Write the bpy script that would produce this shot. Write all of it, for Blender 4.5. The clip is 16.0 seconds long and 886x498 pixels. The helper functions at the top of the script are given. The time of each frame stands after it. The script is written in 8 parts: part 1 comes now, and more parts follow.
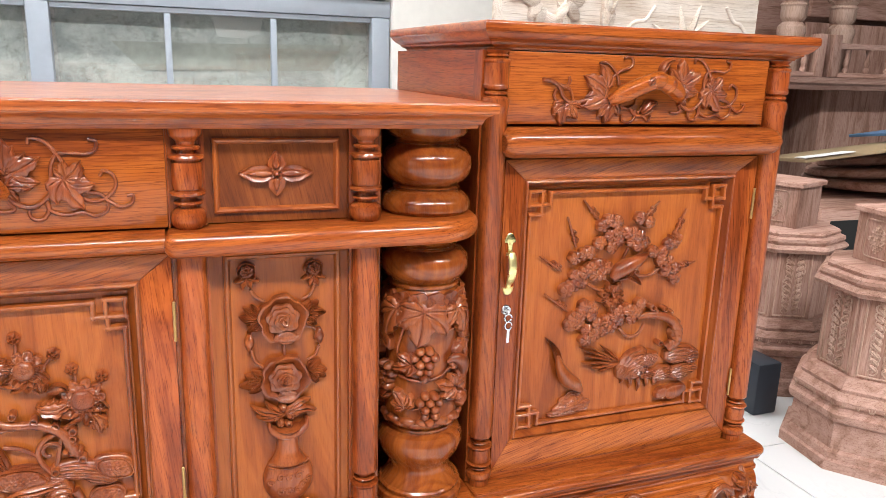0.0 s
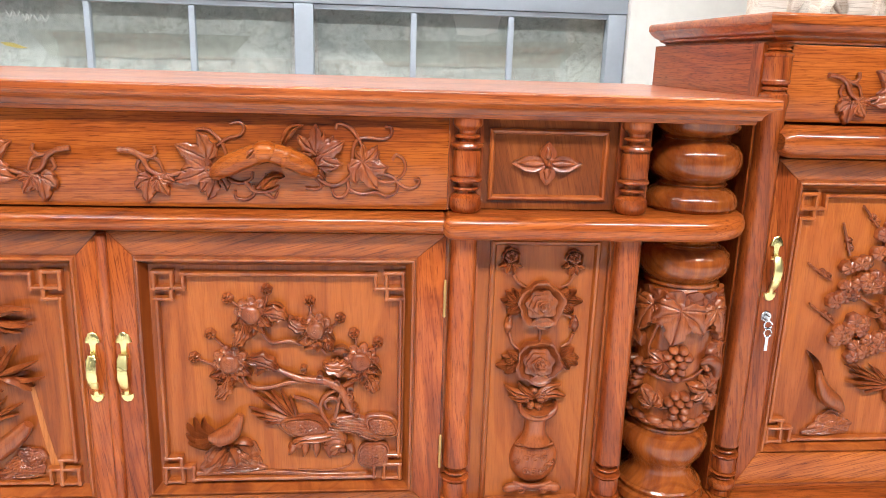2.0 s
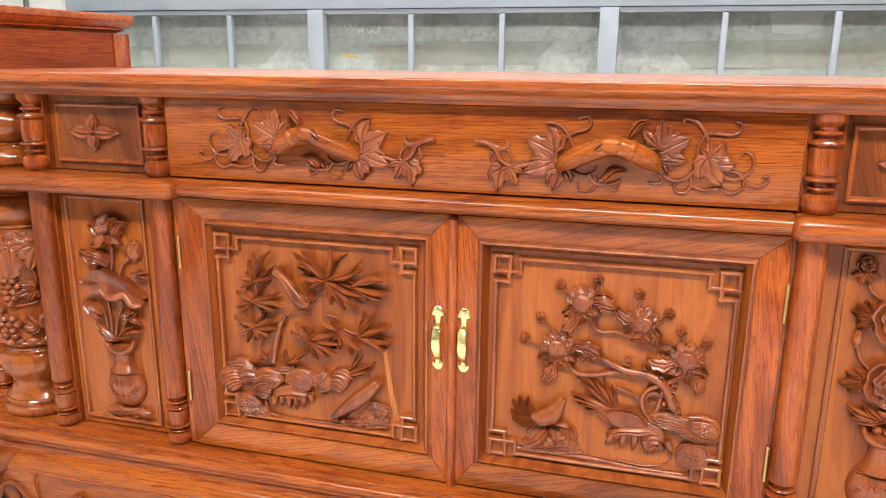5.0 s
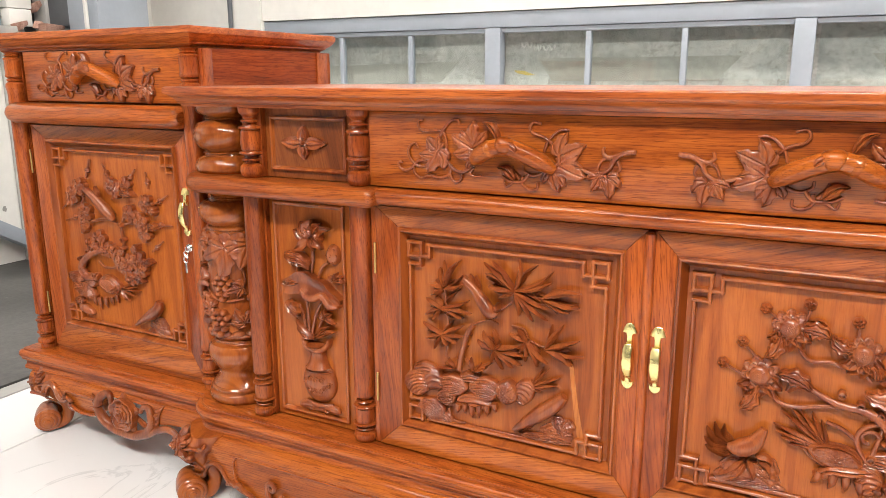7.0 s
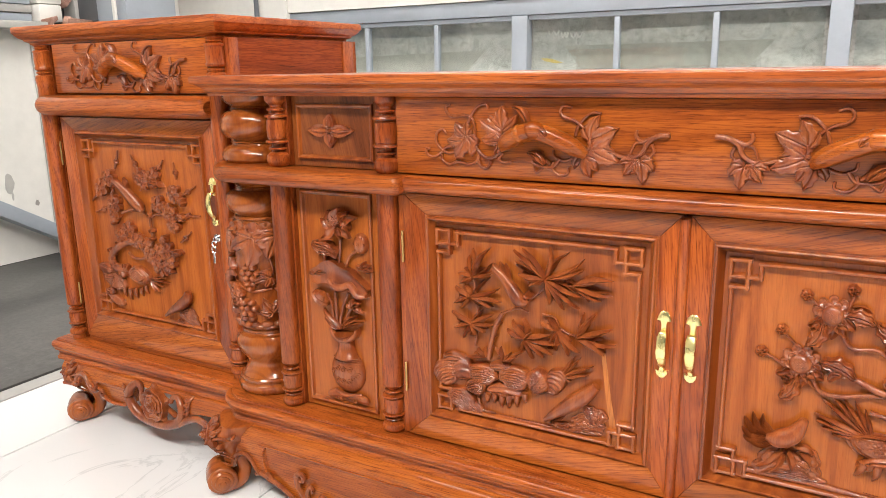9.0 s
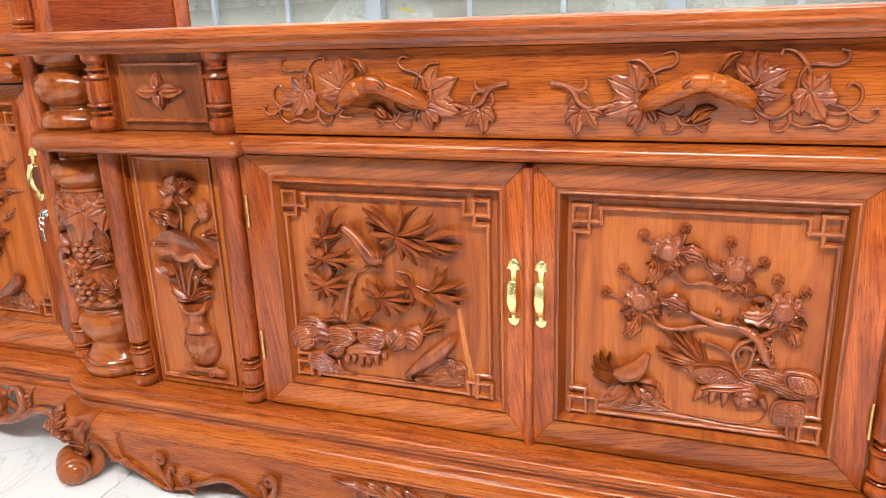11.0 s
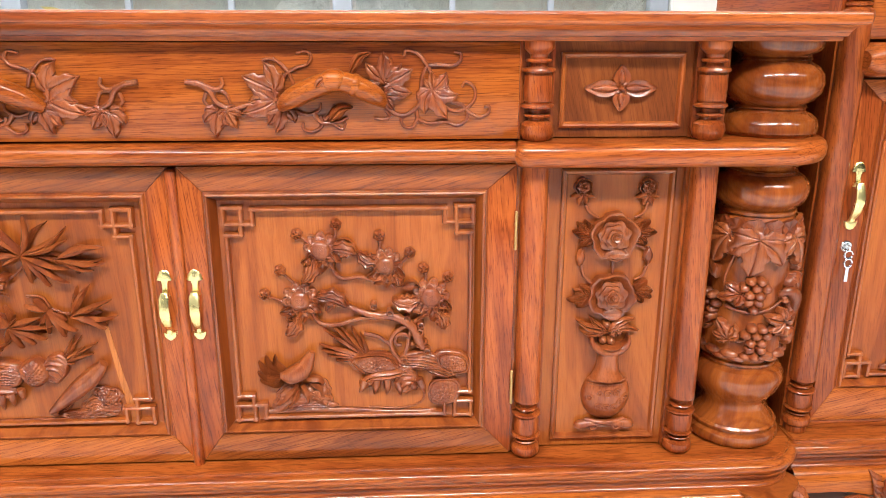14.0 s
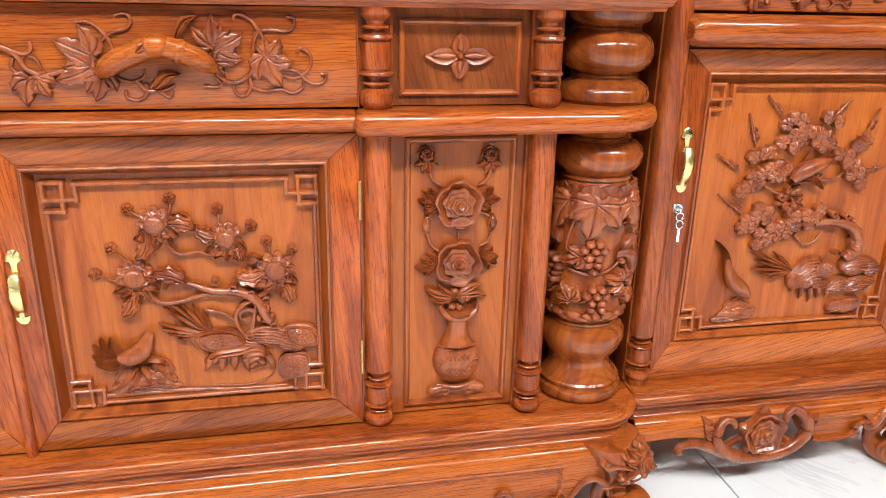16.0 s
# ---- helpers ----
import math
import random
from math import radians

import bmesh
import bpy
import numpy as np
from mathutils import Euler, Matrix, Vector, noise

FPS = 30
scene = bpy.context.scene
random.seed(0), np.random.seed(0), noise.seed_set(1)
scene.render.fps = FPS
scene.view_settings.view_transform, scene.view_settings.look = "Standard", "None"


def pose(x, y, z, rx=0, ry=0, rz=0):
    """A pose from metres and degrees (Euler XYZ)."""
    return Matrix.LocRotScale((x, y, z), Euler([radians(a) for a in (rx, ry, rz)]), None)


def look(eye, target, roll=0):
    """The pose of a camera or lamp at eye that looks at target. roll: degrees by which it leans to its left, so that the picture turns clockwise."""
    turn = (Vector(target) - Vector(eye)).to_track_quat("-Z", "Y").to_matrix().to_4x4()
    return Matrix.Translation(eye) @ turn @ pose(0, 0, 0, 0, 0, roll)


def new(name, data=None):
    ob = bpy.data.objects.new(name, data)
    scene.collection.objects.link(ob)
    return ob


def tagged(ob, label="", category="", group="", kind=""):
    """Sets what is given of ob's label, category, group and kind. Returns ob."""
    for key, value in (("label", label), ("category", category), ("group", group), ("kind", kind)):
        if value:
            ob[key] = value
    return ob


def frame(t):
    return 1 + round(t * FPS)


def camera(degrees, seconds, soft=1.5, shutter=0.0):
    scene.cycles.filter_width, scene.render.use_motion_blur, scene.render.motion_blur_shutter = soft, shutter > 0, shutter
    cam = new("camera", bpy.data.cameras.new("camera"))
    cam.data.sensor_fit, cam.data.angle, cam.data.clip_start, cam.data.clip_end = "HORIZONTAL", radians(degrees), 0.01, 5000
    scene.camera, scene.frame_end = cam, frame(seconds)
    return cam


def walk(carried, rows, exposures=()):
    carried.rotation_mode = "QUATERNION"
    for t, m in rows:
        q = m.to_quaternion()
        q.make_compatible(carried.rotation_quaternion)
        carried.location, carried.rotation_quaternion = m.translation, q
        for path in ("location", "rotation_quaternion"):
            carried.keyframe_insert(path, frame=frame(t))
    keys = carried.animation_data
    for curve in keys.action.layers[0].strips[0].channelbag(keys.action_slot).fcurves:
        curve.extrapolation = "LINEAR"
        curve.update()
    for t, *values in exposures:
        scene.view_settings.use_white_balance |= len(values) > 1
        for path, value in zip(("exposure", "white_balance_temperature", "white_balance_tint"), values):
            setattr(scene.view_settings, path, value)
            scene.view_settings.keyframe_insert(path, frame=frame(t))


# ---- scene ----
cam = camera(61.2, 16.0, soft=0.7)
PATH = [
    (0, (0.433, -0.961, 0.852), (1.126, 0.853, 0.375), 1.8),
    (0.5, (0.417, -0.962, 0.847), (1.028, 0.88, 0.366), 1.8),
    (1, (0.393, -0.966, 0.847), (0.88, 0.911, 0.36), 1.8),
    (1.5, (0.373, -0.967, 0.843), (0.701, 0.943, 0.349), 1.8),
    (2, (0.345, -0.968, 0.844), (0.525, 0.961, 0.347), 1.8),
    (2.5, (0.334, -0.971, 0.842), (0.392, 0.965, 0.344), 1.9),
    (3, (0.321, -0.975, 0.839), (0.263, 0.961, 0.34), 1.8),
    (3.5, (0.307, -0.984, 0.839), (0.152, 0.947, 0.342), 1.6),
    (4, (0.288, -0.986, 0.837), (0.03, 0.935, 0.342), 1.5),
    (4.5, (0.275, -0.996, 0.832), (-0.116, 0.902, 0.338), 1.0),
    (5, (0.257, -1.007, 0.83), (-0.257, 0.862, 0.336), 0.5),
    (5.2, (0.247, -1.008, 0.83), (-0.312, 0.848, 0.338), 0.4),
    (7.3, (0.203, -1.031, 0.821), (-0.733, 0.679, 0.373), -0.2),
    (7.5, (0.198, -1.03, 0.821), (-0.756, 0.669, 0.371), -0.3),
    (8, (0.191, -1.031, 0.82), (-0.795, 0.649, 0.368), -0.5),
    (8.2, (0.193, -1.032, 0.818), (-0.796, 0.647, 0.367), -0.6),
    (10.5, (0.213, -0.977, 0.806), (-0.551, 0.784, 0.244), -1.9),
    (11, (0.225, -0.976, 0.809), (-0.43, 0.817, 0.214), -2.1),
    (11.5, (0.227, -0.972, 0.807), (-0.311, 0.855, 0.196), -2.0),
    (12, (0.234, -0.966, 0.795), (-0.16, 0.902, 0.196), -1.5),
    (12.5, (0.257, -0.957, 0.799), (-0.013, 0.93, 0.192), -1.3),
    (13, (0.273, -0.954, 0.797), (0.121, 0.947, 0.196), -1.1),
    (13.5, (0.284, -0.958, 0.792), (0.258, 0.954, 0.205), -0.5),
    (14, (0.292, -0.958, 0.791), (0.394, 0.954, 0.213), 0.1),
    (14.5, (0.309, -0.96, 0.79), (0.492, 0.947, 0.215), 0.4),
    (15, (0.321, -0.961, 0.792), (0.575, 0.937, 0.215), 0.7),
    (15.5, (0.334, -0.963, 0.794), (0.659, 0.918, 0.197), 1.1),
    (16, (0.349, -0.956, 0.794), (0.744, 0.89, 0.134), 1.3),
]
EXPOSURES = [(0, -0.16, 5950, 10), (3.5, -0.04, 6050, 10), (5.2, -0.12, 6250, 10), (7.3, -0.17, 6500, 12), (8.2, -0.19, 6500, 12), (10.5, -0.02, 6250, 10), (12.5, 0.05, 6050, 10), (14.0, 0.04, 6050, 10), (16.0, 0.00, 6050, 10)]
walk(cam, [(t, look(eye, target, roll)) for t, eye, target, roll in PATH], EXPOSURES)

# ---------------------------------------------------------------- light
world = bpy.data.worlds.new("world")
scene.world = world
world.use_nodes = True
sky = world.node_tree.nodes.new("ShaderNodeTexSky")
sky.sky_type, sky.sun_disc = "NISHITA", False
sky.sun_elevation, sky.sun_rotation = radians(50), radians(160)
world.node_tree.links.new(sky.outputs[0], world.node_tree.nodes["Background"].inputs[0])
world.node_tree.nodes["Background"].inputs[1].default_value = 0.10
scene.view_settings.exposure = 0.0


def area(name, m, sx, sy, power, colour=(1, 1, 1)):
    lamp = bpy.data.lights.new(name, "AREA")
    lamp.shape, lamp.size, lamp.size_y, lamp.energy, lamp.color = "RECTANGLE", sx, sy, power, colour
    ob = new(name, lamp)
    ob.matrix_world = m
    return ob


# weak fill light added behind the camera, where the hall wall is closed
area("shopfront_daylight", look((0.3, -5.8, 1.7), (0.3, 0, 1.2)), 5.6, 2.4, 8, (0.95, 0.98, 1.0))

# rows of long white light strips under the ceiling
LAMPS = {(-1.3, -1.0): 9, (-0.9, -2.2): 57, (0.4, -2.2): 128, (2.1, -2.2): 100, (3.8, -2.2): 8, (-3.0, 0.80): 29, (-1.3, 0.80): 34, (0.4, 0.80): 40, (2.1, 0.80): 25}
for (lx, ly), watts in LAMPS.items():
    area("panel_light", look((lx, ly, 2.985), (lx, ly + 0.001, 0)), 1.18, 0.34, watts, (1.0, 0.965, 0.90))

# ---------------------------------------------------------------- materials


class Mat:
    """Short hand for building a node material."""

    def __init__(self, name):
        self.m = bpy.data.materials.new(name)
        self.m.use_nodes = True
        self.t = self.m.node_tree
        self.b = self.t.nodes["Principled BSDF"]

    def n(self, kind, **values):
        node = self.t.nodes.new("ShaderNode" + kind)
        for k, v in values.items():
            if k in node.inputs:
                node.inputs[k].default_value = v
            elif k == "operation":
                node.operation = v
            elif k == "blend_type":
                node.blend_type = v
        return node

    def to(self, a, b):
        self.t.links.new(a, b)

    def ramp(self, fac, stops):
        r = self.n("ValToRGB")
        e = r.color_ramp.elements
        while len(e) < len(stops):
            e.new(0.5)
        for el, (p, c) in zip(e, stops):
            el.position, el.color = p, (*c, 1)
        self.to(fac, r.inputs[0])
        return r.outputs[0]

    def coords(self, scale=(1, 1, 1), jitter=0.0, lean=0.0):
        tc, mp, turn = self.n("TexCoord"), self.n("Mapping"), self.n("Mapping")
        turn.inputs["Rotation"].default_value = (0.0, lean, 0.0)
        mp.inputs["Scale"].default_value = scale
        if jitter:
            info, mul = self.n("ObjectInfo"), self.n("Math", operation="MULTIPLY")
            mul.inputs[1].default_value = jitter
            self.to(info.outputs["Random"], mul.inputs[0])
            self.to(mul.outputs[0], mp.inputs["Location"])
        self.to(tc.outputs["Object"], turn.inputs["Vector"])
        self.to(turn.outputs[0], mp.inputs["Vector"])
        return mp.outputs[0]

    def noise(self, vec, scale, detail=4.0, rough=0.55, dist=0.0):
        n = self.n("TexNoise", Scale=scale, Detail=detail, Roughness=rough, Distortion=dist)
        self.to(vec, n.inputs["Vector"])
        return n.outputs["Fac"]

    def mix(self, fac, a, b, blend="MIX"):
        m = self.n("MixRGB", blend_type=blend)
        for sock, v in ((m.inputs[0], fac), (m.inputs[1], a), (m.inputs[2], b)):
            if isinstance(v, (int, float)):
                sock.default_value = v
            elif isinstance(v, tuple):
                sock.default_value = (*v, 1)
            else:
                self.to(v, sock)
        return m.outputs[0]

    def bump(self, h, strength, distance=0.001):
        b = self.n("Bump", Strength=strength, Distance=distance)
        self.to(h, b.inputs["Height"])
        self.to(b.outputs[0], self.b.inputs["Normal"])

    def put(self, **values):
        for k, v in values.items():
            s = self.b.inputs[k.replace("_", " ")]
            if isinstance(v, (int, float)):
                s.default_value = v
            elif isinstance(v, tuple):
                s.default_value = (*v, 1) if len(v) == 3 else v
            else:
                self.to(v, s)
        return self.m


def wood(name, axis, dark, mid, light, gloss=0.30, coat=0.7, jitter=9.0, hue=0.10, pores=0.72, relief=0.16, rings=0.40, coat_rough=0.11, streak=0.50, period=42.0, ring_axis="", heart=(0.0, 0.0, 0.0), lean=0.0, curl=13.0):
    """Lacquered timber with its grain along one axis: broad figure, growth rings, fine pores."""
    dark, mid, light = ((r, g, 1.12 * b) for r, g, b in (dark, mid, light))
    k = Mat(name)
    ax = "xyz".index(axis)

    def stretch(across, along):
        v = [across] * 3
        v[ax] = along
        return tuple(v)

    fig = k.noise(k.coords(stretch(9.0, 1.1), jitter, lean), 2.4, 5, 0.58, 1.2)
    dashes = k.noise(k.coords(stretch(230.0, 7.0), jitter, lean), 1.6, 3, 0.62, 0.6)
    fib = k.noise(k.coords(stretch(520.0, 22.0), jitter, lean), 1.5, 2, 0.6)
    col = k.ramp(fig, [(0.34, dark), (0.46, mid), (0.57, light), (0.70, mid), (0.80, dark)])
    wave, mp, turn = k.n("TexWave", Scale=period, Distortion=9.0, Detail=3.0), k.n("Mapping"), k.n("Mapping")
    tc, info0, off = k.n("TexCoord"), k.n("ObjectInfo"), k.n("VectorMath", operation="MULTIPLY_ADD")
    if ring_axis:
        # growth rings cut across by the lathe
        wave.inputs["Detail Scale"].default_value, wave.inputs["Detail Roughness"].default_value = 0.10, 0.55
        wave.wave_type, wave.rings_direction = "RINGS", ring_axis.upper()
        off.inputs[1].default_value = (0.02, 0.02, 0.03)
    else:
        # flat-sawn figure: fine lines along the grain that open into long arches
        wave.inputs["Scale"].default_value, wave.inputs["Distortion"].default_value = period, curl
        wave.inputs["Detail Scale"].default_value, wave.inputs["Detail Roughness"].default_value = 0.9, 0.5
        wave.bands_direction = "X" if axis == "z" else "Z"
        mp.inputs["Scale"].default_value = stretch(1.0, 0.14)
        off.inputs[1].default_value = (7.1, -5.7, 6.3)
    off.inputs[2].default_value = tuple(-h for h in heart)
    k.to(info0.outputs["Random"], off.inputs[0])
    k.to(off.outputs[0], mp.inputs["Location"])
    turn.inputs["Rotation"].default_value = (0.0, lean, 0.0)
    k.to(tc.outputs["Object"], turn.inputs["Vector"])
    k.to(turn.outputs[0], mp.inputs["Vector"])
    k.to(mp.outputs[0], wave.inputs["Vector"])
    ring = k.ramp(wave.outputs["Fac"], [(0.0, (0.40, 0.26, 0.18)), (0.10, (0.62, 0.48, 0.40)), (0.30, (1, 1, 1)), (0.85, (1.0, 0.99, 0.97)), (1.0, (0.92, 0.86, 0.80))])
    col = k.mix(rings, col, ring, "MULTIPLY")
    col = k.mix(streak, col, k.ramp(dashes, [(0.36, (0.42, 0.30, 0.22)), (0.45, (1, 1, 1)), (0.70, (1.0, 0.95, 0.90))]), "MULTIPLY")
    col = k.mix(pores, col, k.ramp(fib, [(0.36, (0.40, 0.29, 0.21)), (0.44, (1, 1, 1))]), "MULTIPLY")
    info, hs, rng = k.n("ObjectInfo"), k.n("HueSaturation"), k.n("MapRange")
    rng.inputs["To Min"].default_value, rng.inputs["To Max"].default_value = 1 - 1.6 * hue, 1 + 1.6 * hue
    k.to(info.outputs["Random"], rng.inputs["Value"])
    k.to(rng.outputs[0], hs.inputs["Value"])
    k.to(col, hs.inputs["Color"])
    if relief:
        k.bump(fib, relief, 0.0004)
    ro = k.ramp(fib, [(0.3, (gloss + 0.14,) * 3), (0.7, (gloss,) * 3)])
    return k.put(Base_Color=hs.outputs[0], Roughness=ro, Specular_IOR_Level=0.10, Coat_Weight=0.85 * coat, Coat_Roughness=coat_rough)


DARK, MID, LIGHT = (0.225, 0.044, 0.0060), (0.320, 0.070, 0.0095), (0.410, 0.102, 0.0145)
WOOD_X = wood("polished_rosewood_across", "x", DARK, MID, LIGHT, lean=0.05, rings=0.50)
WOOD_Z = wood("polished_rosewood_upright", "z", (0.190, 0.035, 0.0055), (0.285, 0.057, 0.0090), (0.375, 0.088, 0.0140), lean=0.10, rings=0.36, streak=0.40, period=34.0)
WOOD_Y = wood("polished_rosewood_deep", "y", (0.200, 0.034, 0.0050), (0.285, 0.053, 0.0080), (0.355, 0.078, 0.0120))
GOLD_X = wood("golden_rosewood_across", "x", (0.240, 0.048, 0.0050), (0.345, 0.079, 0.0085), (0.430, 0.111, 0.0125), rings=0.40, lean=0.02, curl=7.0, period=60.0)
RAIL = wood("slant_grained_rosewood", "x", (0.215, 0.048, 0.0060), (0.315, 0.077, 0.0095), (0.400, 0.108, 0.0140), rings=0.40, streak=0.34, lean=0.24, period=36.0)
CARVE = wood("carved_rosewood", "z", (0.140, 0.0275, 0.0060), (0.220, 0.0475, 0.0100), (0.295, 0.0740, 0.0155), 0.30, 1.17, coat_rough=0.20, hue=0.06, pores=0.35, rings=0.15, streak=0.25)
PANEL = wood("door_panel_rosewood", "z", (0.225, 0.048, 0.0068), (0.320, 0.076, 0.0105), (0.400, 0.108, 0.0150), 0.36, 0.5, hue=0.06, pores=0.26, rings=0.13, streak=0.16, lean=0.03, period=26.0)
UMBER = wood("brown_rosewood_panel", "z", (0.125, 0.0290, 0.0055), (0.180, 0.0450, 0.0085), (0.235, 0.0640, 0.0125), 0.34, 0.5, hue=0.05, pores=0.4, rings=0.16, streak=0.22, lean=0.22, period=30.0)
BEAD = wood("moulded_rosewood", "z", (0.185, 0.036, 0.0055), (0.265, 0.058, 0.0085), (0.340, 0.085, 0.0125), 0.28, 1.1, coat_rough=0.20, pores=0.0, rings=0.0, streak=0.0)
TURNED = wood("turned_dark_rosewood", "z", (0.145, 0.029, 0.0045), (0.220, 0.049, 0.0075), (0.290, 0.075, 0.0110), 0.20, 1.0, rings=0.34, pores=0.2, streak=0.08, period=22.0, ring_axis="x", heart=(0.0, 0.30, 0.29))
TOPWOOD = wood("polished_top_rosewood", "x", DARK, MID, LIGHT, 0.30, 1.0, relief=0.0, rings=0.4, coat_rough=0.26)
RAW_Z = wood("raw_timber_upright", "z", (0.27, 0.150, 0.098), (0.37, 0.220, 0.150), (0.45, 0.285, 0.205), 0.62, 0.0, pores=0.25, rings=0.2)
RAW_X = wood("raw_timber_across", "x", (0.27, 0.150, 0.098), (0.38, 0.225, 0.155), (0.46, 0.290, 0.210), 0.62, 0.0, pores=0.25, rings=0.2)
PALE = wood("pale_timber", "x", (0.55, 0.45, 0.32), (0.66, 0.57, 0.43), (0.74, 0.66, 0.52), 0.55, 0.0, pores=0.2, rings=0.15)


def plain(name, colour, rough, metal=0.0, vary=0.15, scale=30.0, bump=0.08, coat=0.0):
    k = Mat(name)
    v = k.coords()
    a, b = k.noise(v, scale, 5, 0.6), k.noise(v, scale / 9, 3, 0.5)
    lo, hi = tuple(c * (1 - vary) for c in colour), tuple(min(1, c * (1 + vary)) for c in colour)
    col = k.mix(a, lo, hi)
    col = k.mix(0.5, col, k.ramp(b, [(0.35, (0.82,) * 3), (0.65, (1, 1, 1))]), "MULTIPLY")
    k.bump(a, bump, 0.001)
    ro = k.ramp(b, [(0.3, (max(0.02, rough - 0.06),) * 3), (0.7, (min(1, rough + 0.08),) * 3)])
    return k.put(Base_Color=col, Roughness=ro, Metallic=metal, Coat_Weight=coat)


BRASS = plain("polished_brass", (0.98, 0.82, 0.36), 0.26, 1.0, 0.06, 240, 0.5)
OLDBRASS = plain("dull_brass", (0.62, 0.40, 0.15), 0.42, 1.0, 0.12, 200, 0.3)
STEEL = plain("chromed_steel", (0.72, 0.72, 0.72), 0.14, 1.0, 0.05)
ALU = plain("grey_painted_metal", (0.36, 0.40, 0.45), 0.45, 0.0, 0.06, 60, 0.04)
DARKMETAL = plain("dark_grey_metal", (0.12, 0.13, 0.14), 0.5)
# near-black for unseen hall surfaces, set low to cut bounced light
HALL = plain("low_bounce_dark", (0.07, 0.068, 0.066), 0.85, 0, 0.10, 8, 0.2)
LIMEWASH = plain("white_plaster", (0.82, 0.80, 0.75), 0.85, 0, 0.08, 22, 0.25)
CARD = plain("brown_board", (0.30, 0.21, 0.11), 0.7)
BLUE = plain("blue_plastic_sheet", (0.10, 0.20, 0.36), 0.5)
PAPER = plain("white_paper", (0.75, 0.73, 0.70), 0.8)
BAND_GREY = plain("grey_band", (0.47, 0.46, 0.41), 0.9, 0, 0.35, 40, 0.4)
YELLOW = plain("yellow_chalk", (0.70, 0.52, 0.12), 0.8)
# grey for wall stains, the ledge and a painted shadow band
DIRT_SHADE = plain("dirt_and_shade_grey", (0.50, 0.485, 0.45), 0.9, 0, 0.3, 12, 0.4)
# dark brown that paints in the shade under the raw cabinet's ledge
VOID_SHADE = plain("shaded_void_brown", (0.055, 0.026, 0.018), 0.6)
STRIP = plain("grey_stone_strip", (0.40, 0.39, 0.37), 0.6)
SCUFF = plain("old_grey_stain", (0.36, 0.34, 0.31), 0.9)
INK = plain("blue_black_gap", (0.020, 0.026, 0.036), 0.5)
# near-black for the floor joint and for plates that paint in shaded openings
BLACK = plain("black_gap_fill", (0.012, 0.011, 0.010), 0.8)
dk = Mat("dark_concrete")
dv = dk.coords()
d1, d2, d3 = dk.noise(dv, 2.2, 7, 0.68, 0.8), dk.noise(dv, 60.0, 4, 0.7), dk.noise(dk.coords((4.0, 26.0, 4.0)), 2.0, 5, 0.7, 1.2)
dcol = dk.ramp(d1, [(0.32, (0.050, 0.048, 0.046)), (0.50, (0.088, 0.085, 0.080)), (0.66, (0.150, 0.145, 0.136))])
dcol = dk.mix(0.7, dcol, dk.ramp(d2, [(0.35, (0.70, 0.70, 0.70)), (0.6, (1.1, 1.1, 1.1))]), "MULTIPLY")
dcol = dk.mix(dk.ramp(d3, [(0.66, (0, 0, 0)), (0.72, (0.35, 0.35, 0.35))]), dcol, (0.30, 0.29, 0.27))
dk.bump(d2, 0.25, 0.002)
DARKFLOOR = dk.put(Base_Color=dcol, Roughness=dk.ramp(d1, [(0.3, (0.40,) * 3), (0.7, (0.62,) * 3)]))


def marble():
    k = Mat("white_marble_tile")
    v = k.coords((1, 1, 1), 40.0)
    d = k.noise(v, 2.2, 6, 0.65, 1.6)
    w = k.noise(v, 0.9, 3, 0.5)
    vein = k.ramp(d, [(0.484, (1, 1, 1)), (0.499, (0.74, 0.75, 0.76)), (0.502, (0.80, 0.81, 0.82)), (0.520, (1, 1, 1))])
    keep = k.ramp(k.noise(v, 1.6, 2, 0.5), [(0.46, (0, 0, 0)), (0.60, (0.75, 0.75, 0.75))])
    base = k.ramp(w, [(0.35, (0.665, 0.665, 0.665)), (0.65, (0.74, 0.735, 0.725))])
    return k.put(Base_Color=k.mix(keep, base, vein, "MULTIPLY"), Roughness=0.13)


TILE = marble()
GROUT = plain("dark_grout", (0.20, 0.20, 0.20), 0.9)


def old_plaster():
    k = Mat("mottled_cement_wall")
    v = k.coords()
    a, b, c = k.noise(v, 6.0, 8, 0.74, 0.8), k.noise(v, 42.0, 7, 0.78), k.noise(k.coords((9, 9, 15)), 3.0, 7, 0.78, 1.0)
    col = k.ramp(a, [(0.34, (0.42, 0.43, 0.41)), (0.48, (0.56, 0.56, 0.535)), (0.62, (0.70, 0.69, 0.65)), (0.72, (0.60, 0.58, 0.52))])
    col = k.mix(0.75, col, k.ramp(b, [(0.34, (0.55, 0.53, 0.48)), (0.50, (1, 1, 1))]), "MULTIPLY")
    col = k.mix(0.45, col, k.ramp(c, [(0.36, (0.60, 0.60, 0.56)), (0.50, (1, 1, 1))]), "MULTIPLY")
    # hairline cracks
    cr = k.n("TexVoronoi", Scale=3.4)
    cr.feature = "DISTANCE_TO_EDGE"
    bend = k.n("MixRGB")
    bend.inputs[0].default_value = 0.10
    wob = k.n("TexNoise", Scale=7.0, Detail=5.0)
    k.to(v, wob.inputs["Vector"])
    k.to(v, bend.inputs[1])
    k.to(wob.outputs["Color"], bend.inputs[2])
    k.to(bend.outputs[0], cr.inputs["Vector"])
    col = k.mix(0.22, col, k.ramp(cr.outputs["Distance"], [(0.004, (0.45, 0.43, 0.38)), (0.012, (1, 1, 1))]), "MULTIPLY")
    k.bump(b, 0.5, 0.004)
    return k.put(Base_Color=col, Roughness=0.85)


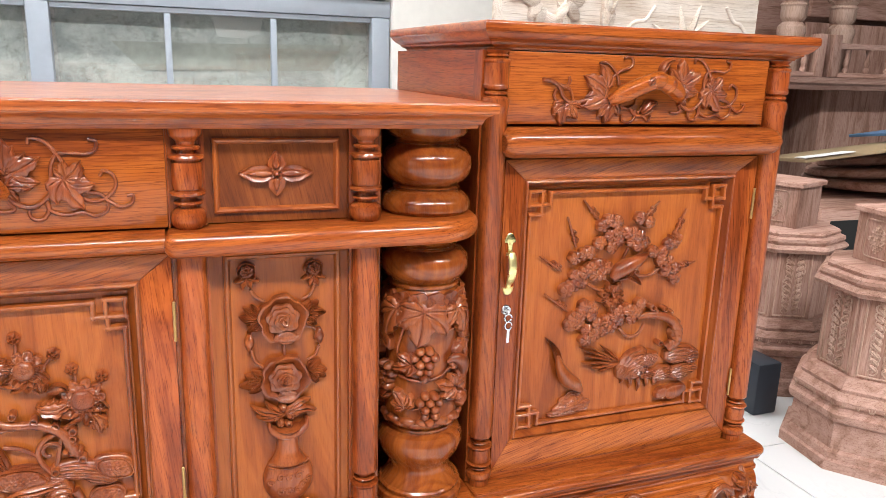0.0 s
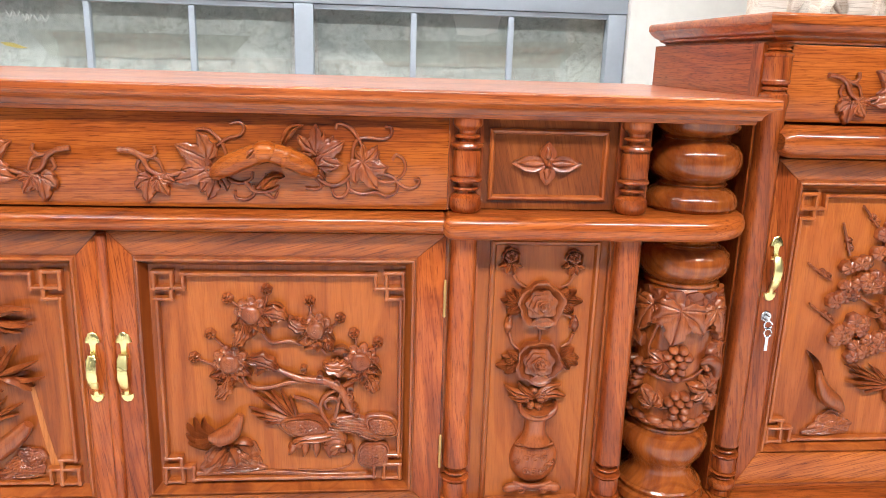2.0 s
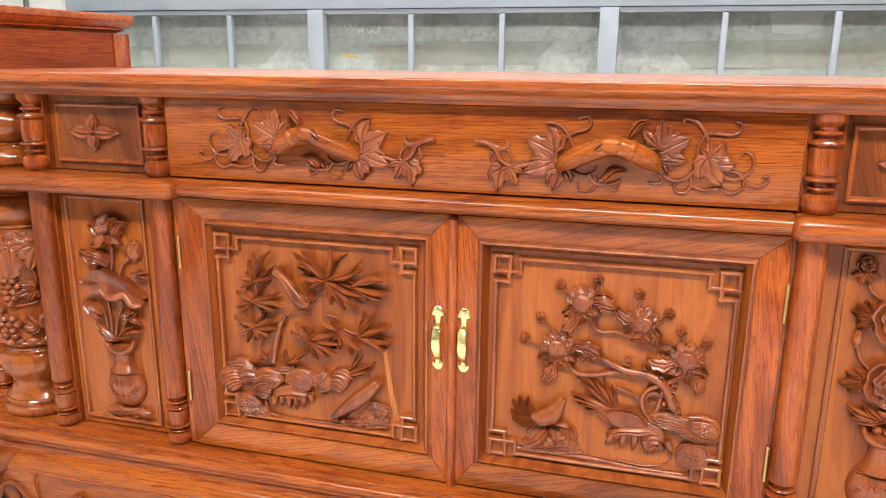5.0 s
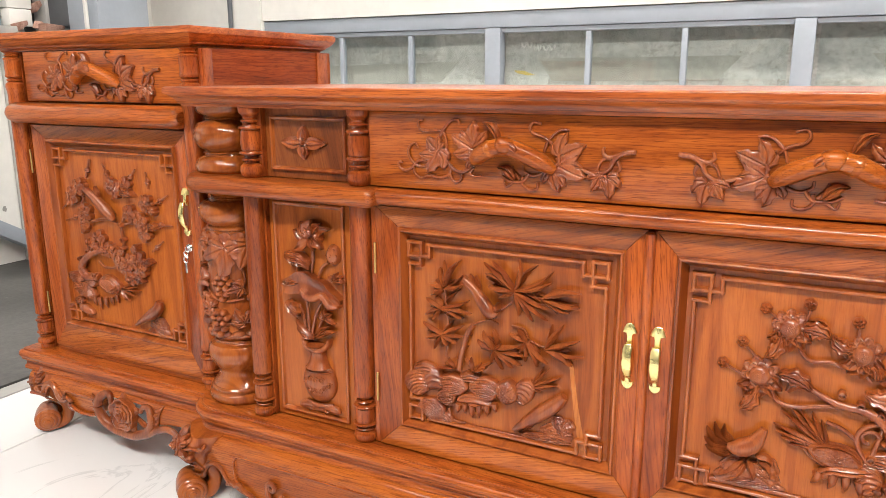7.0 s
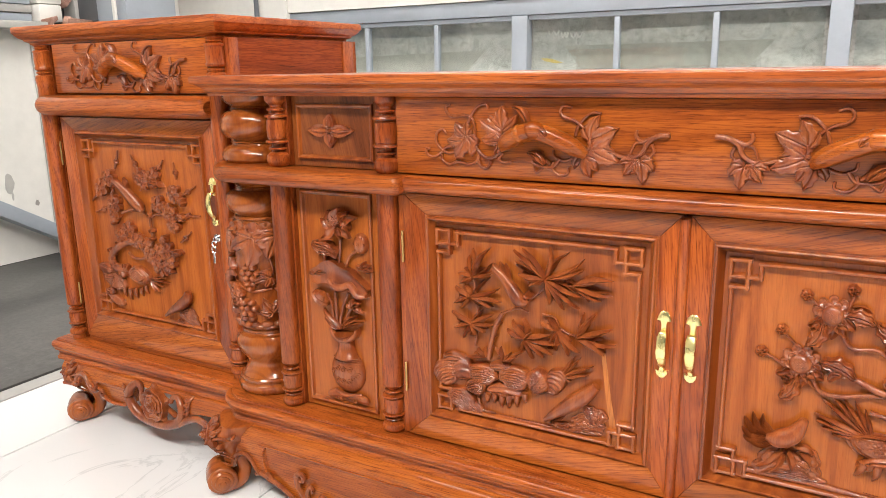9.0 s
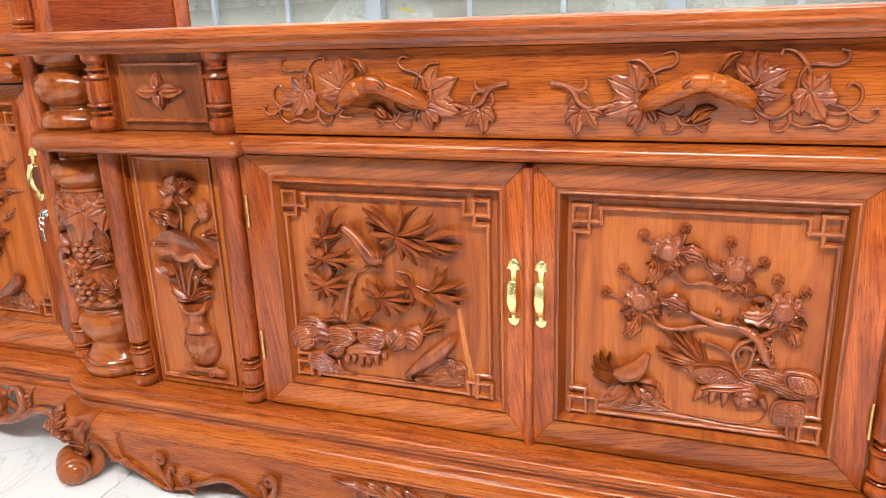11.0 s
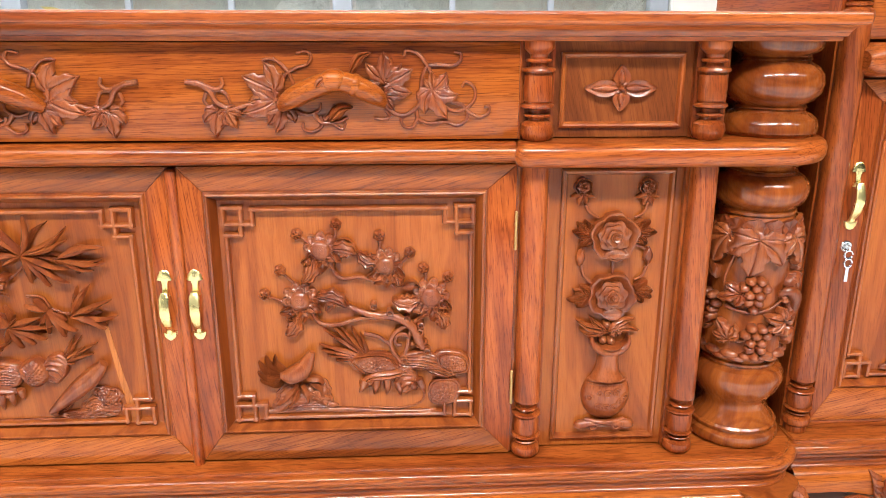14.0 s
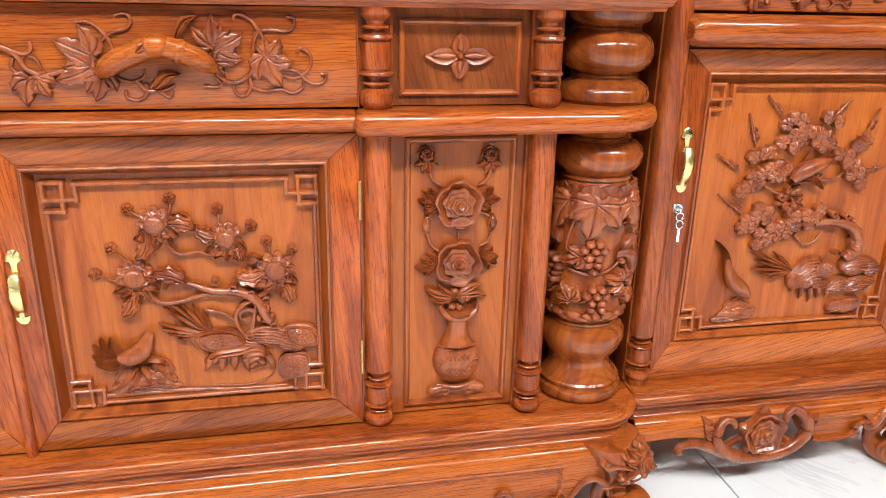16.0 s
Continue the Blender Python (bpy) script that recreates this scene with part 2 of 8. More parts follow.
CEMENT = old_plaster()
gk = Mat("window_glass")
gt, gg, gm = gk.n("BsdfTransparent"), gk.n("BsdfGlossy"), gk.n("MixShader")
gt.inputs[0].default_value, gg.inputs["Roughness"].default_value, gm.inputs[0].default_value = (0.94, 0.97, 0.96, 1), 0.02, 0.07
gk.to(gt.outputs[0], gm.inputs[1])
gk.to(gg.outputs[0], gm.inputs[2])
gk.to(gm.outputs[0], gk.t.nodes["Material Output"].inputs[0])
GLASS = gk.m

# ---------------------------------------------------------------- helpers for shapes


def part(name, bm, material, parent=None, label="", angle=35):
    me = bpy.data.meshes.new(name)
    bmesh.ops.recalc_face_normals(bm, faces=bm.faces)
    for f in bm.faces:
        f.smooth = True
    bm.to_mesh(me)
    bm.free()
    me.materials.append(material)
    me.set_sharp_from_angle(angle=radians(angle))
    ob = new(name, me)
    if parent:
        ob.parent = parent
    return tagged(ob, label)


def empty(name, at, label, category, group=""):
    ob = new(name)
    ob.location = at
    ob.empty_display_size = 0.05
    return tagged(ob, label, category, group)


def box(bm, x0, x1, y0, y1, z0, z1, bevel=0.0, segs=2):
    sub = bmesh.new()
    bmesh.ops.create_cube(sub, size=1.0)
    bmesh.ops.scale(sub, vec=(abs(x1 - x0), abs(y1 - y0), abs(z1 - z0)), verts=sub.verts)
    bmesh.ops.translate(sub, vec=((x0 + x1) / 2, (y0 + y1) / 2, (z0 + z1) / 2), verts=sub.verts)
    if bevel:
        bmesh.ops.bevel(sub, geom=sub.edges[:], offset=bevel, segments=segs, profile=0.5, affect="EDGES")
    join(bm, sub)
    return bm


def join(bm, sub, m=None):
    """Adds one bmesh to another."""
    if m is not None:
        bmesh.ops.transform(sub, matrix=m, verts=sub.verts)
    made = [bm.verts.new(v.co) for v in sub.verts]
    sub.verts.index_update()
    for f in sub.faces:
        bm.faces.new([made[v.index] for v in f.verts])
    sub.free()
    return bm


def new_box(*a, **k):
    return box(bmesh.new(), *a, **k)


def loft(bm, rings, cap=True, closed=True):
    """Skins loops of equal length; caps the two ends."""
    loops = [[bm.verts.new(p) for p in ring] for ring in rings]
    n = len(loops[0])
    for a, b in zip(loops, loops[1:]):
        for i in range(n if closed else n - 1):
            j = (i + 1) % n
            bm.faces.new((a[i], a[j], b[j], b[i]))
    if cap:
        bm.faces.new(loops[0][::-1])
        bm.faces.new(loops[-1])
    return bm


def lathe(bm, profile, x, y, segs=28):
    """A turned piece: (radius, height) from the bottom up."""
    ring = [(math.cos(2 * math.pi * i / segs), math.sin(2 * math.pi * i / segs)) for i in range(segs)]
    return loft(bm, [[(x + r * c, y + r * s, z) for c, s in ring] for r, z in profile])


def outline(x0, x1, y0, y1, off=0.0, rad=(0, 0, 0, 0), segs=10):
    """A rectangle grown by off, with corner radii in the order front-left, front-right, back-right, back-left."""
    x0, x1, y0, y1 = x0 - off, x1 + off, y0 - off, y1 + off
    pts = []
    for (cx, cy, sx, sy, a0), r in zip(((x0, y0, 1, 1, 180), (x1, y0, -1, 1, 270), (x1, y1, -1, -1, 0), (x0, y1, 1, -1, 90)), rad):
        r = max(r + off, 0.0004) if r else 0.0
        if r:
            for i in range(segs + 1):
                a = radians(a0 + 90 * i / segs)
                pts.append((cx + sx * r + r * math.cos(a), cy + sy * r + r * math.sin(a)))
        else:
            pts.append((cx, cy))
    return pts


def moulded(bm, x0, x1, y0, y1, profile, rad=(0, 0, 0, 0), back=True):
    """A slab whose edge follows a profile of (offset, height) from the bottom up; the back stays flush."""
    rings = []
    profile = [(profile[0][0] - 0.003, profile[0][1])] + list(profile) + [(profile[-1][0] - 0.003, profile[-1][1])]
    for off, z in profile:
        ring = outline(x0, x1, y0, y1, off, rad)
        rings.append([(px, min(py, y1) if back else py, z) for px, py in ring])
    return loft(bm, rings)


def smooth_path(pts, n=6):
    """Catmull-Rom through the points."""
    pts = [Vector(p) for p in pts]
    ext = [2 * pts[0] - pts[1], *pts, 2 * pts[-1] - pts[-2]]
    out = []
    for a, b, c, d in zip(ext, ext[1:], ext[2:], ext[3:]):
        for i in range(n):
            t = i / n
            out.append(0.5 * (2 * b + (c - a) * t + (2 * a - 5 * b + 4 * c - d) * t * t + (3 * b - a - 3 * c + d) * t**3))
    return out + [pts[-1]]


def tube(bm, pts, r0, r1=None, segs=6, n=5):
    """A tapered round rod along a smooth path."""
    path = smooth_path(pts, n) if n > 1 else [Vector(p) for p in pts]
    r1 = r0 if r1 is None else r1
    rings = []
    side = Vector((0.13, 0.21, 0.97))
    for i, p in enumerate(path):
        d = (path[min(i + 1, len(path) - 1)] - path[max(i - 1, 0)]).normalized()
        a = d.cross(side)
        a = a.normalized() if a.length > 1e-4 else d.orthogonal().normalized()
        b = d.cross(a)
        r = r0 + (r1 - r0) * i / (len(path) - 1)
        rings.append([p + r * (math.cos(2 * math.pi * k / segs) * a + math.sin(2 * math.pi * k / segs) * b) for k in range(segs)])
    return loft(bm, rings)


def facing(x, y, z):
    """Places a carving, made in the plane with its relief upwards, onto an upright face that looks to -y."""
    return Matrix.Translation((x, y, z)) @ Matrix.Rotation(radians(90), 4, "X")


def frame_bead(bm, x0, x1, z0, z1, y, profile):
    """A mitred moulding round a rectangle on an upright face; profile of (inward, outward) steps."""
    rings = []
    for inn, out in profile:
        rings.append([(x0 + inn, y - out, z0 + inn), (x1 - inn, y - out, z0 + inn), (x1 - inn, y - out, z1 - inn), (x0 + inn, y - out, z1 - inn)])
    return loft(bm, rings, cap=False)


# ---------------------------------------------------------------- the room
def tile_floor():
    g = part("floor", new_box(-1.665, 6.0, -6.0, 3.0, -0.06, -0.003), GROUT, None)
    tagged(g, "white marble tile floor with dark joints", "floor", kind="structure")
    s, gap = 0.6108, 0.0016
    bm = bmesh.new()
    h = s / 2 - gap
    box(bm, -h, h, -h, h, -0.010, 0.0, 0.0008, 1)
    first = part("tile", bm, TILE, g)
    done = False
    for i in range(0, 12):
        for j in range(-10, 5):
            x, y = -1.382 + s * (i + 0.5), 0.270 + s * (j + 0.5)
            if y + h > 3.0 or y - h < -6.0 or x + h > 6:
                continue
            ob = first if not done else new("tile", first.data)
            ob.parent = g
            ob.location = (x, y, 0)
            done = True
    # cut tiles along the threshold
    bm = bmesh.new()
    box(bm, -0.1395, 0.1395, -h, h, -0.010, 0.0, 0.0008, 1)
    cut = part("tile", bm, TILE, g)
    for j in range(-9, 5):
        ob = cut if j == -9 else new("tile", cut.data)
        ob.parent, ob.location = g, (-1.5240, 0.270 + s * (j + 0.5), 0)
    return g


tile_floor()


def window_wall():
    """The glazed partition behind the furniture and the cement wall beyond it."""
    y = 1.975
    w = tagged(part("window_1", new_box(-2.352, 1.304, y, y + 0.05, 1.022, 1.085, 0.003), ALU), "grey metal window partition with old dirty panes", "window", kind="structure")
    part("window_sill", new_box(-2.352, 1.304, y, y + 0.05, 0.34, 0.40, 0.003), ALU, w)
    for k in range(4):
        xm = -2.313 + k * 1.193
        part("window_frame", new_box(xm - 0.035, xm + 0.035, y - 0.004, y + 0.052, 0.40, 1.020, 0.003), ALU, w)
        if k == 3:
            break
        a, b = xm + 0.037, xm + 1.193 - 0.037
        part("window_frame", new_box(a, b, y + 0.01, y + 0.04, 1.002, 1.020, 0.002), ALU, w)
        for i in (1, 2):
            xb = a + (b - a) * i / 3
            part("glazing_bar", new_box(xb - 0.011, xb + 0.011, y + 0.012, y + 0.040, 0.40, 1.000, 0.002), ALU, w)
        for i in range(3):
            c, d = a + (b - a) * i / 3, a + (b - a) * (i + 1) / 3
            p = part("pane", new_box(c + 0.012, d - 0.012, y + 0.024, y + 0.029, 0.40, 1.000), GLASS, w)
            p.visible_shadow = False
    wall = part("wall_north", new_box(-2.352, 1.304, y + 0.11, y + 0.25, 0, 3.2), CEMENT)
    tagged(wall, "mottled grey green cement wall behind the panes", "wall", kind="structure")
    # darker band shapes of the panes, a pale patch and chalk strokes, laid on the cement
    yw = y + 0.11
    for loop, mat, nm in ((((-0.96, 0.897), (-0.14, 0.899), (-0.225, 0.806), (-0.70, 0.803), (-0.888, 0.802)), BAND_GREY, "mortar_band"), (((0.29, 0.900), (0.70, 0.905), (1.176, 0.916), (1.067, 0.814), (0.389, 0.800)), BAND_GREY, "mortar_band"),
                          (((-2.20, 0.868), (-1.33, 0.888), (-1.42, 0.800), (-2.12, 0.780)), BAND_GREY, "mortar_band"),
                          (((0.642, 1.003), (0.831, 1.007), (0.815, 0.945), (0.76, 0.927), (0.66, 0.930)), PAPER, "pale_patch"), (((-1.066, 0.848), (-1.02, 0.846), (-0.967, 0.828), (-1.00, 0.826), (-1.05, 0.836)), YELLOW, "yellow_mark")):
        bm = bmesh.new()
        loft(bm, [[(px, yw - o, pz) for px, pz in loop] for o in (-0.001, 0.003)])
        part(nm, bm, mat, wall)
    for x0, x1, zc in ((-1.035, -0.985, 0.952), (-0.975, -0.945, 0.940), (-0.935, -0.882, 0.938)):
        bm = tube(bmesh.new(), [(x0 + (x1 - x0) * i / 4, yw - 0.002, zc + 0.010 * (-1) ** i) for i in range(5)], 0.0042, None, 6, 3)
        part("chalk_bar", bm, PAPER, wall)
    up = part("wall_upper", new_box(-2.352, 1.304, y - 0.01, y + 0.10, 1.088, 3.2), LIMEWASH)
    tagged(up, "white painted wall above the window", "wall", kind="structure")
    pier = part("wall_pier", new_box(1.307, 2.10, y - 0.02, y + 0.4, 0, 3.2, 0.01), LIMEWASH)
    tagged(pier, "white plastered pier with scuffs", "wall", kind="structure")
    lo = part("wall_lower", new_box(-2.352, 1.304, y - 0.01, y + 0.08, 0, 0.338), LIMEWASH)
    tagged(lo, "white plastered wall below the window", "wall", kind="structure")


window_wall()


def shell():
    """Walls and a ceiling that close the hall, the unseen ones near-black against bounce."""
    rows = (("wall_east", (6.0, 6.2, -6.0, 3.0, 0, 3.2), HALL, "unseen near-black wall that cuts bounced light"), ("wall_west", (-3.30, -3.10, -6.0, 3.0, -0.01, 3.2), LIMEWASH, "stained white plaster wall"),
            ("wall_south", (-3.3, 6.2, -6.2, -6.0, 0, 3.2), HALL, "unseen near-black wall that cuts bounced light"), ("wall_north_east", (2.10, 6.0, 2.85, 3.0, 0, 3.2), LIMEWASH, "white plaster wall"),
            ("wall_north_west", (-3.10, -2.354, 1.955, 2.12, -0.01, 3.2), LIMEWASH, "stained white plaster wall"), ("ceiling", (-3.3, 6.2, -6.2, 3.0, 3.2, 3.35), HALL, "unseen near-black ceiling that cuts bounced light"))
    for nm, b, mat, text in rows:
        tagged(part(nm, new_box(*b), mat), text, "ceiling" if nm == "ceiling" else "wall", kind="structure")
    tagged(part("ground", new_box(-3.10, -1.773, -6.0, 1.955, -0.06, -0.012, 0.002), DARKFLOOR), "dark grey smooth concrete floor", "floor", kind="structure")
    tagged(part("threshold", new_box(-1.7245, -1.6665, -6.0, 1.955, -0.05, 0.002, 0.002), STRIP), "grey stone threshold strip", "trim", kind="structure")
    tagged(part("floor_gap", new_box(-1.772, -1.7255, -6.0, 1.955, -0.06, -0.022), BLACK), "dark open joint beside the threshold", "trim", kind="structure")


shell()

ek = Mat("lamp_diffuser")
ek.put(Base_Color=(1, 1, 1), Emission_Color=(1.0, 0.97, 0.92), Emission_Strength=6.0)
for x, yy in LAMPS:
    w = 0.205
    lamp = empty("panel_lamp", (x, yy, 3.0), "white light panel under the ceiling", "lamp", "ceiling lamps")
    part("housing", new_box(-0.62, 0.62, -w - 0.02, w + 0.02, 0.03, 0.20, 0.004), LIMEWASH, lamp)
    part("diffuser", new_box(-0.60, 0.60, -w, w, 0.005, 0.027, 0.003), ek.m, lamp)

# ---------------------------------------------------------------- the furniture


def baluster(z0, z1, r, plain_from=None):
    """Turned post profile: a ball foot, rings, a plain barrel, rings and a cap. With plain_from the rest is a plain shaft."""
    top = plain_from if plain_from else z1
    h = top - z0
    steps = [(0.84, 0.00), (1.04, 0.04), (1.11, 0.10), (1.03, 0.16), (0.78, 0.195), (0.56, 0.205), (0.54, 0.235), (0.82, 0.240), (0.88, 0.255), (0.82, 0.270), (0.54, 0.275), (0.52, 0.315),
             (0.90, 0.325), (1.08, 0.340), (1.10, 0.355), (1.06, 0.370), (0.82, 0.376), (0.82, 0.395), (0.90, 0.40), (0.96, 0.53), (0.90, 0.665), (0.82, 0.67), (0.82, 0.69), (1.06, 0.697), (1.10, 0.715), (1.04, 0.735), (0.58, 0.745),
             (0.52, 0.785), (0.80, 0.792), (0.86, 0.808), (0.80, 0.824), (0.54, 0.830), (0.60, 0.870), (0.92, 0.915), (1.0, 0.940), (1.0, 1.0)]
    prof = [(r * a, z0 + h * b) for a, b in steps]
    if plain_from:
        prof = prof[:-1] + [(r * 0.97, top), (r * 0.98, top + 0.004), (r * 0.95, z1 - 0.002), (r * 0.95, z1)]
    return prof


def fret(bm, w, h, e=0.0225, th=0.0062, height=0.0092):
    """The raised key-pattern border, centred, in the carving plane."""

    made = []

    def bar(a, b):
        (u0, v0), (u1, v1) = a, b
        up = height * (1 + 0.025 * (len(made) % 4))
        made.append(up)
        d = Vector((u1 - u0, v1 - v0)).normalized()
        u0, v0, u1, v1 = u0 - d.x * th / 2, v0 - d.y * th / 2, u1 + d.x * th / 2, v1 + d.y * th / 2
        nrm = Vector((-d.y, d.x))
        rings = []
        for half, z in ((th * 0.56, -0.001), (th * 0.50, up * 0.55), (th * 0.36, up * 0.90), (th * 0.16, up)):
            rings.append([(u0 + nrm.x * half, v0 + nrm.y * half, z), (u1 + nrm.x * half, v1 + nrm.y * half, z),
                          (u1 - nrm.x * half, v1 - nrm.y * half, z), (u0 - nrm.x * half, v0 - nrm.y * half, z)])
        loft(bm, rings)

    for sx in (-1, 1):
        for sy in (-1, 1):
            def q(a, b):
                return (sx * (w / 2 - a * e), sy * (h / 2 - b * e))
            for a, b in (((0, 0), (1, 0)), ((1, 0), (1, 0.95)), ((1, 0.95), (0, 0.95)), ((0, 0.95), (0, 0)), ((1, 0.95), (1.65, 0.95)), ((1.65, 0.95), (1.65, 0.1)),
                         ((0.95, 0.95), (0.95, 1.6)), ((0.95, 1.6), (0.1, 1.6))):
                bar(q(*a), q(*b))
    for s in (-1, 1):
        y, x = s * (h / 2 - 0.1 * e), s * (w / 2 - 0.1 * e)
        bar((-w / 2 + 1.65 * e, y), (w / 2 - 1.65 * e, y))
        bar((x, -h / 2 + 1.6 * e), (x, h / 2 - 1.6 * e))
    return bm


def mitred_rail(a, b, c, d, y0, y1, bevel=0.0015):
    """One board of a door frame from its four corners (x, z), y0 front and y1 back."""
    sub = bmesh.new()
    loft(sub, [[(x, y1, z) for x, z in (a, b, c, d)], [(x, y0, z) for x, z in (a, b, c, d)]])
    bmesh.ops.bevel(sub, geom=sub.edges[:], offset=bevel, segments=2, profile=0.5, affect="EDGES")
    return sub


def handle(parent, x, y, z, length=0.100):
    """Cast brass bow handle: arrow-headed plate above, hammered grip, small shield below."""
    k = length / 0.100
    bm = bmesh.new()
    head = [(0.0, 0.050), (0.0045, 0.0485), (0.0085, 0.043), (0.0105, 0.036), (0.0060, 0.0365), (0.0042, 0.030), (0.0042, 0.020), (0.0056, 0.014)]
    foot = [(0.0, -0.050), (0.0050, -0.0485), (0.0085, -0.0435), (0.0095, -0.0365), (0.0050, -0.0385), (0.0030, -0.034)]
    for half in (head, foot):
        loop = [(u * k, v * k) for u, v in half] + [(-u * k, v * k) for u, v in half[:0:-1]]
        cz = sum(v for _, v in loop) / len(loop)
        loft(bm, [[(x + u * e, y - o, z + cz + (v - cz) * e) for u, v in loop] for e, o in ((1, 0.0), (1, 0.0022), (0.86, 0.0036), (0.62, 0.0042))])
    rings, n = [], 22
    for i in range(n + 1):
        t = i / n
        zz = z + k * (0.021 - 0.058 * t)
        yy = y - 0.0035 - 0.0125 * math.sin(math.pi * min(1.0, 0.10 + 0.98 * t)) ** 0.75
        hw = k * (0.0056 + 0.0016 * math.sin(math.pi * t) - 0.0022 * max(0.0, t - 0.7) / 0.3) * (1.16 if i in (2, 3) else 1.0) * (1 + 0.03 * math.sin(5.3 * i))
        th = 0.0030 if i > 1 else 0.0036
        rings.append([(x + hw * math.copysign(abs(math.cos(a)) ** 0.7, math.cos(a)), yy + th * math.copysign(abs(math.sin(a)) ** 0.7, math.sin(a)), zz) for a in [2 * math.pi * j / 12 for j in range(12)]])
    loft(bm, rings)
    return part("handle", bm, BRASS, parent, "polished brass bow handle with arrow ends", 50)


def hinge(parent, x, y, z0, z1):
    bm = bmesh.new()
    lathe(bm, [(0.0012, z0), (0.0021, z0 + 0.001), (0.0021, z1 - 0.001), (0.0012, z1)], x, y, 10)
    for k in (1, 2):
        zz = z0 + (z1 - z0) * k / 3
        lathe(bm, [(0.0023, zz - 0.0008), (0.0023, zz + 0.0008)], x, y, 10)
    return part("hinge", bm, OLDBRASS, parent, "dull brass butt hinge")


def door(parent, x0, x1, z0, z1, y, fx0, fx1, fz0, fz1, sw, ox, oy):
    """A panelled door in the parent's frame: mitred boards, inner moulding, panel with key-pattern border. ox, oy: parent's place."""
    d = part("door", mitred_rail((x0, z0), (x0 + sw[0], z0 + sw[2]), (x0 + sw[0], z1 - sw[3]), (x0, z1), y, y + 0.022), WOOD_Z, parent, "frame-and-panel door with carved panel")
    part("stile", mitred_rail((x1 - sw[1], z0 + sw[2]), (x1, z0), (x1, z1), (x1 - sw[1], z1 - sw[3]), y, y + 0.022), WOOD_Z, d)
    part("rail", mitred_rail((x0, z0), (x1, z0), (x1 - sw[1], z0 + sw[2]), (x0 + sw[0], z0 + sw[2]), y, y + 0.022), RAIL, d)
    part("rail", mitred_rail((x0 + sw[0], z1 - sw[3]), (x1 - sw[1], z1 - sw[3]), (x1, z1), (x0, z1), y, y + 0.022), RAIL, d)
    a0, a1, b0, b1 = x0 + sw[0], x1 - sw[1], z0 + sw[2], z1 - sw[3]
    part("moulding", frame_bead(bmesh.new(), a0, a1, b0, b1, y, [(-0.0005, -0.004), (-0.0005, 0.0004), (0.0008, -0.0004), (0.0016, -0.0004), (0.0022, 0.0016), (0.0032, 0.0036), (0.0048, 0.0044), (0.0064, 0.0036), (0.0074, 0.0008), (0.0095, -0.0040),
                                                                (0.0110, -0.0060), (0.0122, -0.0100), (0.0148, -0.0128), (0.0152, -0.0155)]), BEAD, d, angle=28)
    part("panel", new_box(a0 - 0.004, a1 + 0.004, y + 0.013, y + 0.020, b0 - 0.004, b1 + 0.004), PANEL, d)
    f = fret(bmesh.new(), fx1 - fx0, fz1 - fz0)
    bmesh.ops.transform(f, matrix=facing((fx0 + fx1) / 2, y + 0.013, (fz0 + fz1) / 2), verts=f.verts)
    part("key_fret", f, BEAD, d, "raised key-pattern border", 25)
    return d


TOP_PROFILE = [(-0.0225, 0.770), (-0.0215, 0.7710), (-0.0210, 0.7755), (-0.0170, 0.7762), (-0.0168, 0.7775), (-0.0152, 0.7815), (-0.0118, 0.7856), (-0.0068, 0.7884), (-0.0066, 0.7897), (-0.0022, 0.7902), (-0.0004, 0.7920), (0.0, 0.7935), (0.0, 0.801), (-0.0008, 0.8030), (-0.0025, 0.8044), (-0.0055, 0.805)]
BULL = [(-0.010, 0.0), (-0.004, 0.02), (0.000, 0.12), (0.003, 0.35), (0.003, 0.62), (0.000, 0.86), (-0.005, 0.98), (-0.012, 1.0)]


# the west end of the sideboard runs out a little further than the east end
WEST = 0.020


